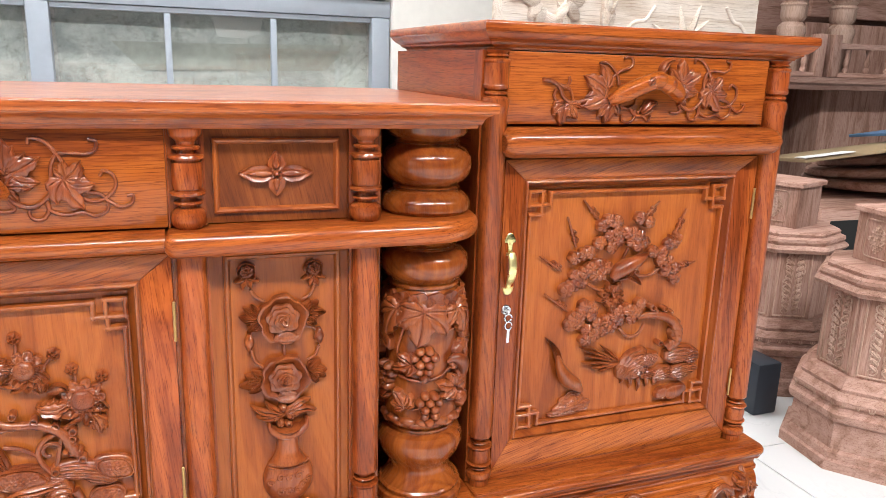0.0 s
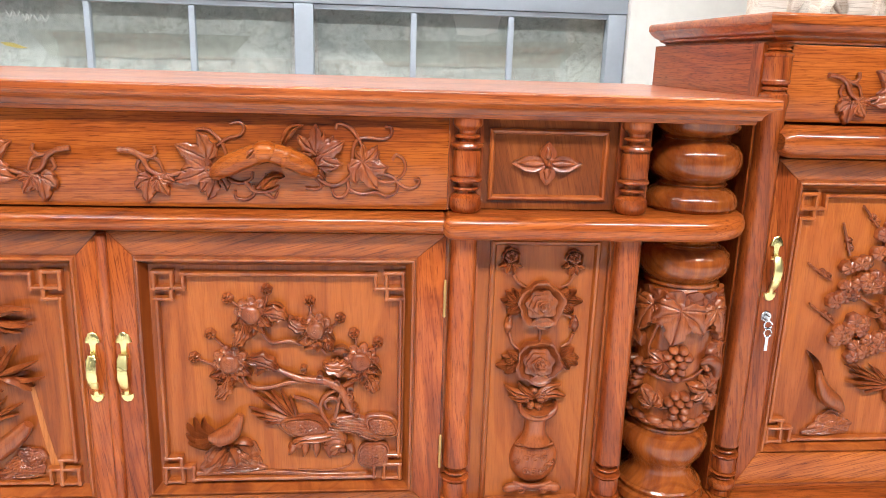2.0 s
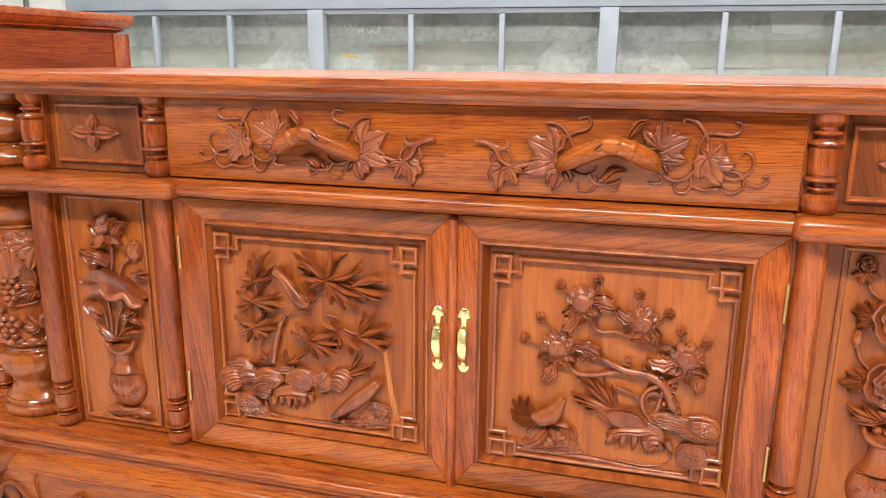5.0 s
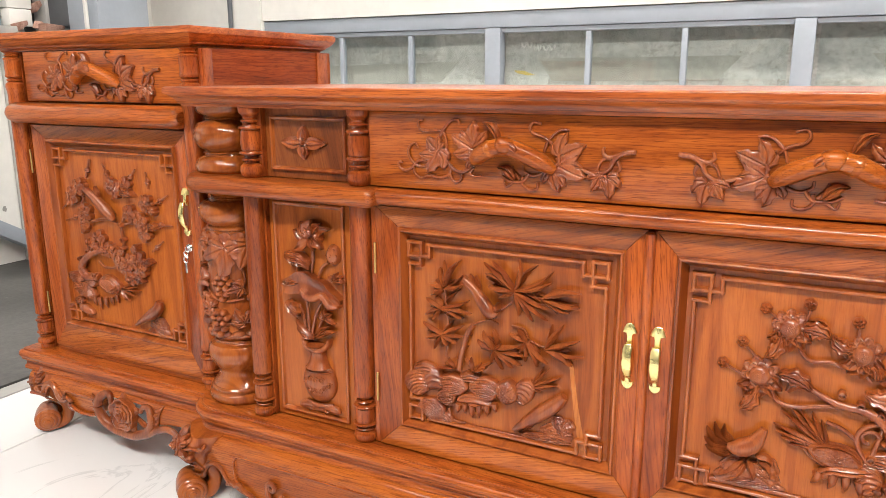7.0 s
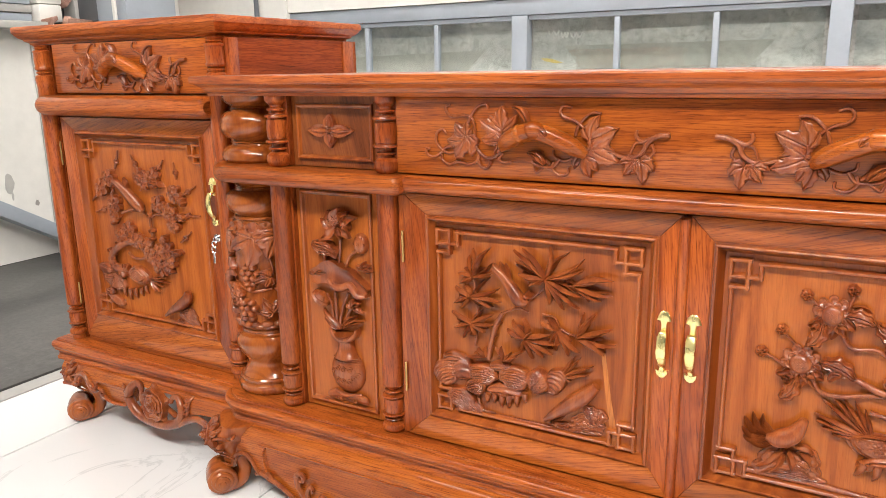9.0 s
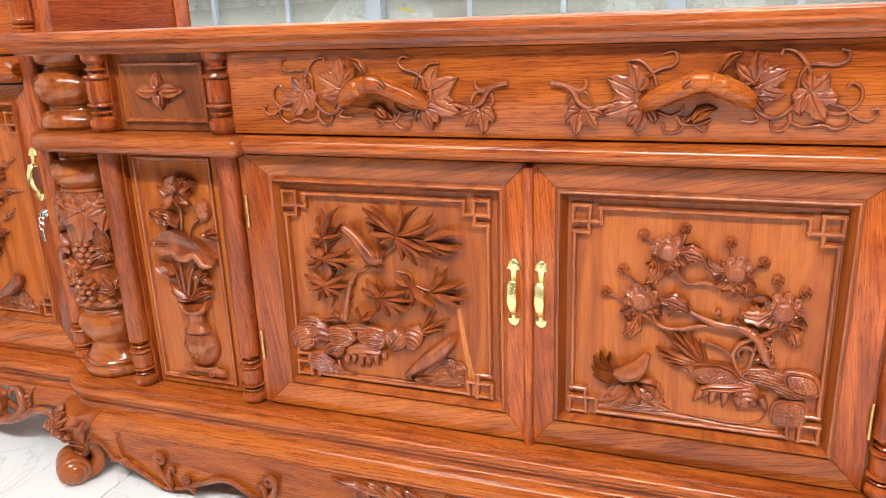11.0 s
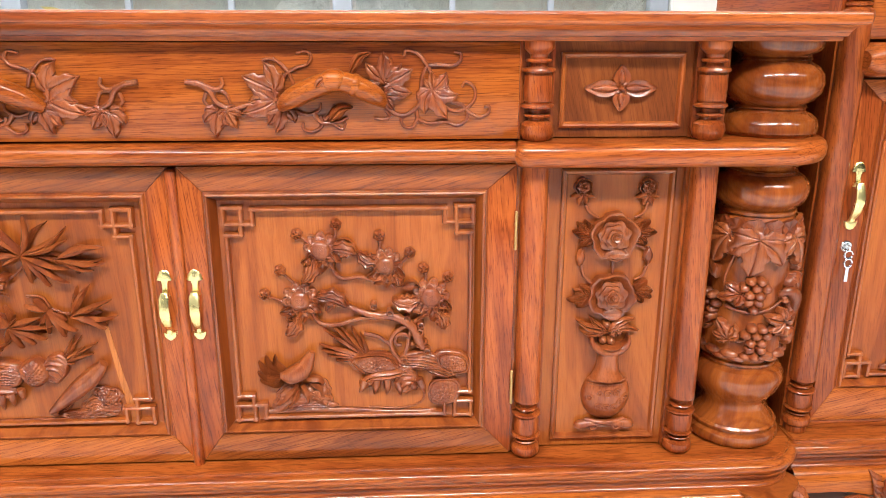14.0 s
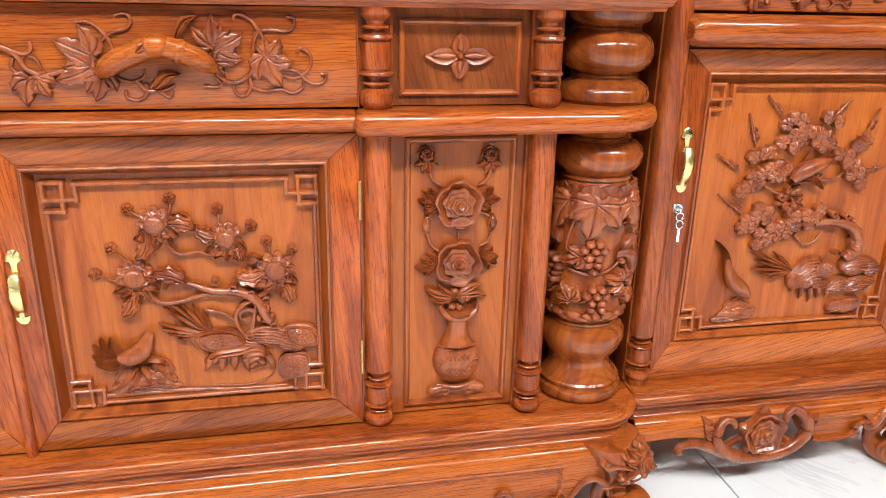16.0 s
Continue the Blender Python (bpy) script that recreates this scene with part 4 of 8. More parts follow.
def polar(bm, a, b, ang, edge, height, rings=8, segs=36, sx=1.0, sy=1.0, skirt=-0.002):
    """A relief patch about a point: edge(angle) gives its outline, height(rho, angle) its surface."""
    ca, sa = math.cos(ang), math.sin(ang)

    def at(rho, th, z):
        r = edge(th) * rho
        x, y = r * math.cos(th) * sx, r * math.sin(th) * sy
        return (a + ca * x - sa * y, b + sa * x + ca * y, z)

    mid = bm.verts.new(at(0, 0, height(0, 0)))
    rows = []
    for j in range(1, rings + 1):
        rho = j / rings
        rows.append([bm.verts.new(at(rho, TAU * i / segs, height(rho, TAU * i / segs))) for i in range(segs)])
    rows.append([bm.verts.new(at(1.0, TAU * i / segs, skirt)) for i in range(segs)])
    for i in range(segs):
        bm.faces.new((mid, rows[0][i], rows[0][(i + 1) % segs]))
    for p, q in zip(rows, rows[1:]):
        for i in range(segs):
            j = (i + 1) % segs
            bm.faces.new((p[i], q[i], q[j], p[j]))


def limb(bm, pts, radii, segs=8, n=5, flute=0.0, gnarl=0.0):
    """A round member whose radius follows a list; fluted along its length or knotted like bark."""
    bm = one(bm, "carved_branch")
    path = smooth_path(pts, n)
    rad = smooth_path([(r, 0, 0) for r in radii], n) if len(radii) > 2 else [Vector((radii[0] + (radii[-1] - radii[0]) * i / (len(path) - 1), 0, 0)) for i in range(len(path))]
    rings = []
    for i, p in enumerate(path):
        d = (path[min(i + 1, len(path) - 1)] - path[max(i - 1, 0)]).normalized()
        e = d.cross(Vector((0.05, 0.03, 1)))
        e = e.normalized() if e.length > 1e-4 else d.orthogonal().normalized()
        f = d.cross(e)
        r = max(0.0004, rad[min(i, len(rad) - 1)].x)
        ring = []
        for k in range(segs):
            t = TAU * k / segs
            rr = r * (1 + flute * math.cos(9 * t + 0.4 * math.sin(i)) + gnarl * (math.sin(1.9 * i + 3 * t) + 0.7 * math.sin(3.1 * i - 2 * t)))
            ring.append(p + rr * (math.cos(t) * e + math.sin(t) * f))
        rings.append(ring)
    loft(bm, rings)


def dome(bm, a, b, r, h, ang=0.0, sx=1.0, sy=1.0, lift=0.0, rings=5, segs=14):
    polar(one(bm, "carved_bead"), a, b, ang, lambda t: r, lambda p, t: lift + h * math.sqrt(max(0.0, 1 - 0.96 * p * p)), rings, segs, sx, sy)


def lobe(bm, a, b, ang, ln, wd, h, lift, teeth=3.0, bend=0.0):
    """One pointed, toothed lobe of a leaf: sunk midrib, hollowed halves."""
    n, ca, sa = 13, math.cos(ang), math.sin(ang)
    rows = []
    for i in range(n + 1):
        s = i / n
        saw = 1 - ((s * teeth + 0.15) % 1.0) if teeth else 0.5
        hw = max(0.0004, wd / 2 * max(0.0, math.sin(math.pi * (0.05 + 0.95 * s) ** 0.80)) ** 0.62 * (0.82 + 0.30 * saw)) if s < 1 else 0.0003
        row = []
        for t in (-1.0, -0.95, -0.62, -0.30, 0.0, 0.30, 0.62, 0.95, 1.0):
            if abs(t) == 1.0:
                z = -0.001
            else:
                z = lift + h * (0.45 + 0.55 * math.sin(math.pi * min(1, 0.18 + 0.80 * s))) * (1 - 0.30 * t * t) + {0.0: -0.0013, 0.30: 0.0010, 0.62: -0.0004, 0.95: 0.0005}[abs(t)]
            x, y = s * ln, bend * s * s * ln + t * hw
            row.append(bm.verts.new((a + ca * x - sa * y, b + sa * x + ca * y, z)))
        rows.append(row)
    for p, q in zip(rows, rows[1:]):
        for i in range(8):
            bm.faces.new((p[i], q[i], q[i + 1], p[i + 1]))
    bm.faces.new(rows[0])
    bm.faces.new(rows[-1][::-1])


def blade(bm, a, b, ang, ln, wd, h=0.004, lift=0.002, curl=0.0, rise=0.0):
    """A pointed leaf from its stalk, creased along the middle."""
    bm = one(bm, "carved_leaf")
    n, ca, sa = 9, math.cos(ang), math.sin(ang)
    rows = []
    for i in range(n + 1):
        s = i / n
        hw = max(0.0004, 0.62 * wd * min(1.0, (0.03 + s / 0.30)) ** 0.6 * (1 - s) ** 0.62 * (1.0 if s > 0.3 else 0.86 + 0.14 * s / 0.3))
        off = curl * s * s * ln
        row = []
        for t in (-1.0, -0.93, -0.5, 0.0, 0.5, 0.93, 1.0):
            z = lift + rise * s + h * (0.35 + 0.65 * math.sin(math.pi * min(1, 0.1 + 0.9 * s))) * (1 - 0.72 * abs(t) ** 0.9)
            if abs(t) == 1.0:
                z = -0.001
            x, y = s * ln, off + t * hw
            row.append(bm.verts.new((a + ca * x - sa * y, b + sa * x + ca * y, z)))
        rows.append(row)
    for p, q in zip(rows, rows[1:]):
        for i in range(6):
            bm.faces.new((p[i], q[i], q[i + 1], p[i + 1]))
    bm.faces.new(rows[0])
    bm.faces.new(rows[-1][::-1])


def curl(bm, pts, r=0.0022, lift=0.002, end=0.0010):
    tube(one(bm, "carved_tendril"), [(x, y, lift) for x, y in pts], r, end, 7, 5)


def coil(a, b, r, turns, start, sign=1, n=14):
    """Points of a spiral that winds inwards."""
    return [(a + r * (1 - 0.80 * i / n) * math.cos(start + sign * turns * TAU * i / n), b + r * (1 - 0.80 * i / n) * math.sin(start + sign * turns * TAU * i / n)) for i in range(n + 1)]


def place(bm, fn):
    for v in bm.verts:
        v.co = fn(v.co)


def ribbon(bm, pts, widths, h, lift, thick=0.004, shape="ridge", n=4, tilt=0.0, ruffle=0.0):
    """A carved leaf strap along a path: crossed by a ridge, a groove or a round back, free of the ground by its lift."""
    path = smooth_path([(x, y, 0) for x, y in pts], n)
    m = len(path) - 1
    wide = smooth_path([(w, 0, 0) for w in widths], 6)
    rise = smooth_path([(z, 0, 0) for z in lift], 6)
    cross = {"ridge": ((-1, 0.0), (-0.55, 0.42), (0, 1.0), (0.55, 0.42), (1, 0.0)), "round": ((-1, 0.0), (-0.8, 0.55), (-0.4, 0.9), (0, 1.0), (0.4, 0.9), (0.8, 0.55), (1, 0.0)),
             "groove": ((-1, 0.35), (-0.82, 0.62), (-0.4, 1.0), (-0.12, 0.72), (0, 0.30), (0.12, 0.72), (0.4, 1.0), (0.82, 0.62), (1, 0.35)),
             "veined": ((-1, 0.30), (-0.86, 0.75), (-0.68, 0.40), (-0.46, 0.95), (-0.26, 0.55), (-0.10, 1.0), (0, 0.45), (0.10, 1.0), (0.26, 0.55), (0.46, 0.95), (0.68, 0.40), (0.86, 0.75), (1, 0.30)),
             "fluted": ((-1, 0.55), (-0.80, 0.80), (-0.52, 0.55), (-0.24, 0.95), (-0.06, 0.90), (0, 0.62), (0.06, 0.90), (0.24, 0.95), (0.52, 0.55), (0.80, 0.80), (1, 0.55)),
             "cup": ((-1, 1.0), (-0.75, 0.55), (-0.4, 0.15), (0, 0.0), (0.4, 0.15), (0.75, 0.55), (1, 1.0))}[shape]
    rings = []
    for i, p in enumerate(path):
        s = i / m
        d = path[min(i + 1, m)] - path[max(i - 1, 0)]
        d = d.normalized()
        e = Vector((-d.y, d.x, 0))
        w = max(0.0003, wide[round(s * (len(wide) - 1))].x) * (1 + ruffle * math.sin(21 * s))
        z = rise[round(s * (len(rise) - 1))].x
        k = min(1.0, w / (0.4 * max(widths) + 1e-9)) if shape != "cup" else 1.0
        ring = [p + e * (t * w) + Vector((0, 0, z + h * k * c + tilt * t * w)) for t, c in cross]
        low = z - thick if thick else -0.001
        ring += [p + e * (0.9 * w) + Vector((0, 0, low)), p - e * (0.9 * w) + Vector((0, 0, low))]
        rings.append(ring)
    loft(bm, rings)


def dart(bm, a, b, w, h=0.0045, z0=0.004, z1=0.008, bend=0.0, shape="ridge", name="carved_leaf", thick=0.0035):
    """A pointed leaf from its stalk a to its tip b."""
    bm = one(bm, name)
    a, b = Vector(a), Vector(b)
    d = b - a
    e = Vector((-d.y, d.x)) * bend
    pts = [a, a + d * 0.30 + e * 0.6, a + d * 0.65 + e * 0.9, b]
    ribbon(bm, [tuple(p) for p in pts], [w * 0.16, w * 0.46, w * 0.40, 0.0004], h, [z0, (z0 + z1) / 2 + 0.001, z1, z1 - 0.0015], thick, shape, 4)


def fan(bm, base, tips, w, h=0.0050, z0=0.005, shape="ridge", rnd=None, under=False):
    """A tuft of pointed leaves that spring from one place."""
    for i, tip in enumerate(tips):
        r = rnd.uniform(-1, 1) if rnd else 0.0
        far = (Vector(tip) - Vector(base)).length
        dart(bm, base, tip, min(w, far * 0.36) * (1 + 0.12 * r), h, z0 - 0.001, z0 + 0.0035 + 0.0025 * r, 0.10 * r, shape)
        if under:
            # a second, lower leaf turned a little aside
            a = radians(rnd.choice((-1, 1)) * rnd.uniform(17, 27))
            d = (Vector(tip) - Vector(base)) * rnd.uniform(0.62, 0.86)
            d = Vector((d.x * math.cos(a) - d.y * math.sin(a), d.x * math.sin(a) + d.y * math.cos(a)))
            dart(bm, base, tuple(Vector(base) + d), min(w, far * 0.30) * 0.85, h, 0.002, 0.0045, -0.12 * r, shape, "carved_leaf", 0)


def stalk(bm, pts, r, lift=0.004, end=None, name="carved_stalk", segs=8):
    tube(one(bm, name), [(x, y, lift) for x, y in pts], r, r * 0.8 if end is None else end, segs, 5)


def vine_leaf(bm, a, b, ang, r, h=0.006, lift=0.002):
    """A vine leaf: broad veined lobes with ruffled edges that spread like a fan from the stalk and overlap."""
    bm = one(bm, "carved_leaf")
    turn = math.sin(37.0 * a + 53.0 * b)
    foot = Vector((a - 0.50 * r * math.cos(ang), b - 0.50 * r * math.sin(ang)))
    for k, (way, far, wide) in enumerate(((1.62, 0.92, 0.25), (-1.62, 0.92, 0.25), (0.84, 1.32, 0.31), (-0.84, 1.32, 0.31), (0.0, 1.62, 0.36))):
        t = ang + way * (1 + 0.10 * turn)
        d, e = Vector((math.cos(t), math.sin(t))), Vector((-math.sin(t), math.cos(t)))
        sag = (-1 if way < 0 else 1) * 0.10 * (way != 0) + 0.07 * turn
        far *= r * (1 + 0.10 * math.sin(5.0 * turn + k))
        line = [foot + d * (far * q) + e * (far * sag * math.sin(math.pi * q)) for q in (0.0, 0.28, 0.55, 0.80, 1.0)]
        up = 0.0008 * k
        ribbon(bm, [tuple(p) for p in line], [0.10 * r, wide * r, wide * r * 1.08, wide * r * 0.72, 0.02 * r], 0.50 * h, [lift + up, lift + 0.40 * h + up, lift + 0.46 * h + up, lift + 0.36 * h + up, lift + 0.10 * h + up], 0, "groove", 5, 0.0, 0.16)


def lobed(bm, a, b, w, h=0.007, lift=0.003):
    """A long hanging leaf with a wavy edge and fluted veins from its stalk a to its tip b."""
    bm = one(bm, "carved_leaf")
    a, b = Vector(a), Vector(b)
    d = b - a
    e = Vector((-d.y, d.x)) * 0.12
    ribbon(bm, [tuple(a), tuple(a + d * 0.33 + e), tuple(a + d * 0.7 + e), tuple(b)], [w * 0.35, w * 0.95, w * 0.80, w * 0.12], h, [lift, lift + 0.004, lift + 0.003, lift], 0, "fluted", 7, 0.12, 0.16)


def rose(bm, a, b, r, h, ang=0.0):
    """An open rose: a wide wavy cup, a curled lower lip, then scalloped tiers that close in on a tight heart."""
    bm = one(bm, "carved_flower")

    def cup(p, t):
        return h * (0.30 - 0.16 * math.sin(math.pi * min(1.0, p / 0.9)) + 0.46 * max(0.0, p - 0.55) ** 1.2 / 0.45 ** 1.2 + 0.05 * p * math.cos(5 * t + 0.7)) - (h * 0.12 if p > 0.97 else 0)

    polar(bm, a, b, ang, lambda t: r * (1 + 0.06 * math.cos(5 * t) + 0.025 * math.cos(11 * t + 1)), cup, 14, 80)
    polar(bm, a + 0.10 * r, b - 0.80 * r, 0.0, lambda t: 0.40 * r * (1 + 0.06 * math.cos(4 * t)), lambda p, t: h * (0.46 + 0.20 * p * p) - (h * 0.12 if p > 0.95 else 0), 6, 26, 1.15, 0.72)
    for k, (size, z, n) in enumerate(((0.66, 0.56, 7), (0.50, 0.72, 6), (0.35, 0.86, 5), (0.215, 0.97, 3), (0.10, 1.05, 2))):
        off, way = 0.035 * r * (1 if k else 0), ang + 2.1 * k
        polar(bm, a + off * math.cos(way), b + off * math.sin(way), ang + 0.9 * k,
              lambda t, size=size, n=n: r * size * (1 + 0.085 * math.cos(n * t)),
              lambda p, t, z=z, n=n: h * (z - 0.10 + 0.15 * p ** 2 + 0.035 * p * math.cos(n * t + 0.8)) - (h * 0.07 if p > 0.96 else 0), 7, 48, 1.0, 1.0, h * (z - 0.34))


def rosette(bm, a, b, r, h, ang=0.0, lift=0.004):
    """A round button blossom, cut into five by grooves."""
    sx, sy = 0.0010 * math.cos(7 * ang), 0.0010 * math.sin(7 * ang)
    polar(one(bm, "carved_blossom"), a, b, ang, lambda t: r * (1 + 0.05 * math.cos(5 * t)), lambda p, t: lift + h * (1 - 0.42 * p * p) - 0.0016 * min(1, 2.5 * p) * max(0.0, math.cos(5 * t + 3.14)) ** 5 - (0.0012 if p < 0.15 else 0) + p * (sx * math.cos(t) + sy * math.sin(t)), 7, 40)


def blossom(bm, a, b, r, h, ang=0.0, petals=5, lift=0.0):
    """An open blossom of round cupped petals about a hollow eye."""
    bm = one(bm, "carved_blossom")
    for i in range(petals):
        t = ang + TAU * i / petals
        polar(bm, a + 0.60 * r * math.cos(t), b + 0.60 * r * math.sin(t), t, lambda q: r * 0.46, lambda p, q, i=i: lift + h * (0.50 + 0.42 * p ** 2.5 - 0.22 * p * math.cos(q) + 0.05 * (i % 2)) - (h * 0.12 if p > 0.97 else 0), 6, 18, 1.0, 0.96)
    polar(bm, a, b, 0, lambda t: r * 0.27, lambda p, t: lift + h * (0.62 + 0.40 * min(1.0, p * 1.5)) - (h * 0.2 if p > 0.97 else 0), 6, 16)


def mum(bm, a, b, r, h, ang=0.0):
    """A peony head: a hatched heart above a collar of round cupped petals."""
    bm = one(bm, "carved_flower")
    polar(bm, a, b, ang, lambda t: r * 0.62, lambda p, t: h * (0.66 + 0.44 * math.sqrt(max(0.03, 1 - p * p))) + 0.0008 * math.sin(p * r * math.cos(t) * 1150) * math.sin(p * r * math.sin(t) * 1150), 14, 40)
    for count, rho, size, z in ((9, 0.84, 0.30, 0.34), (7, 0.60, 0.27, 0.62)):
        for i in range(count):
            t = ang + TAU * (i + 0.5 * (count % 2)) / count
            polar(bm, a + r * rho * math.cos(t), b + r * rho * math.sin(t), t, lambda q: r * size, lambda p, q, z=z: h * (z + 0.22 * p ** 2 - 0.16 * p * math.cos(q)) - (h * 0.10 if p > 0.97 else 0), 5, 14, 1.10, 0.95, max(-0.001, h * (z - 0.4)))


def rock(bm, a, b, rx, ry, h, ang=0.0, cycles=4.0, deep=0.0013, skew=0.5, rim=0.80):
    """A lobe of rock with a rolled rim and a face cut in curved grooves."""
    bm = one(bm, "carved_rock")

    def height(p, t):
        x, y = p * math.cos(t), p * math.sin(t)
        cut = deep * math.cos(TAU * cycles * (y + skew * x * x)) if cycles and p < rim else 0.0
        return h * (0.34 + 0.66 * math.sqrt(max(0.0, 1 - p * p))) + cut + (0.0012 if rim <= p < 0.95 else 0)

    polar(bm, a, b, ang, lambda t: rx * (1 + 0.05 * math.cos(3 * t + a * 90) + 0.03 * math.cos(7 * t + 1)), height, 18, 60, 1.0, ry / rx)


def scales(bm, a, b, rx, ry, h, ang=0.0, pitch=0.0060, rings=2, rim=0.66):
    """A lobe of rock with a cross-hatched eye inside concentric rolls."""
    bm = one(bm, "carved_rock")
    k = math.pi / pitch

    def height(p, t):
        x, y = p * rx * math.cos(t), p * ry * math.sin(t)
        base = h * (0.34 + 0.66 * math.sqrt(max(0.0, 1 - p * p)))
        if p < rim:
            return base + 0.0011 * (abs(math.sin(k * (x + y))) ** 0.5 * abs(math.sin(k * (x - y))) ** 0.5 - 0.4) * 1.6
        return base + 0.0016 * math.cos(TAU * rings * (p - rim) / (1 - rim))

    polar(bm, a, b, ang, lambda t: rx * (1 + 0.05 * math.cos(4 * t + b * 70)), height, 20, 84, 1.0, ry / rx)


def mound(bm, a, b, rx, ry, h, ang=0.0):
    """A faceted stone with a sharp crest."""
    bm = one(bm, "carved_rock")
    polar(bm, a, b, ang, lambda t: rx * (1 + 0.16 * math.cos(3 * t + 1.5) + 0.06 * math.cos(8 * t)), lambda p, t: h * (1 - 0.85 * p ** 0.8) + 0.25 * h + 0.0012 * math.cos(10 * t) * p + 0.0008 * math.cos(30 * p), 12, 48, 1.0, ry / rx)


def drips(bm, pts, r=0.0042, z=0.008):
    for (x0, y0), (x1, y1) in pts:
        limb(bm, [(x0, y0, z), ((x0 + x1) / 2 + 0.001, (y0 + y1) / 2, z * 0.85), (x1, y1, 0.001)], [r, r * 0.85, 0.0009], 10, 4)


def knot(bm, a, b, r=0.0045, z=0.010):
    """A sawn twig stub with a hollow end."""
    bm = one(bm, "carved_knot")
    polar(bm, a, b, 0, lambda t: r, lambda p, t: z + (0.002 if p > 0.5 else -0.002) - (0.0006 if p > 0.96 else 0), 6, 16, 1, 1, 0.0)


def bud(bm, a, b, r, lift=0.004):
    """A closed bud: overlapping scales about a knob."""
    polar(one(bm, "carved_bud"), a, b, 0.3, lambda t: r * (1 + 0.07 * math.cos(6 * t)), lambda p, t: lift * 0.5 + r * 0.95 * math.sqrt(max(0.03, 1 - 0.9 * p * p)) + r * 0.16 * math.cos(6 * t) * math.sin(math.pi * p) - (r * 0.22 if 0.30 < p < 0.45 else 0), 9, 36)


def swelling(bm, pts, radii, lift=0.008):
    """A plain smooth tapered form that lies on the panel."""
    limb(bm.fresh("carved_figure"), [(x, y, lift) for x, y in pts], radii, 24, 6, 0.04)


def fasten(bm, name, parent, x, y, z, label, mat=None):
    rows = bm.made if isinstance(bm, Relief) else [(name, bm)]
    for nm, piece in rows:
        bmesh.ops.transform(piece, matrix=facing(x, y, z), verts=piece.verts)
        part(nm, piece, mat or (GOLD_X if nm in ("carved_pull", "carved_sheath") else CARVE), parent, label if nm == name else "", 58)


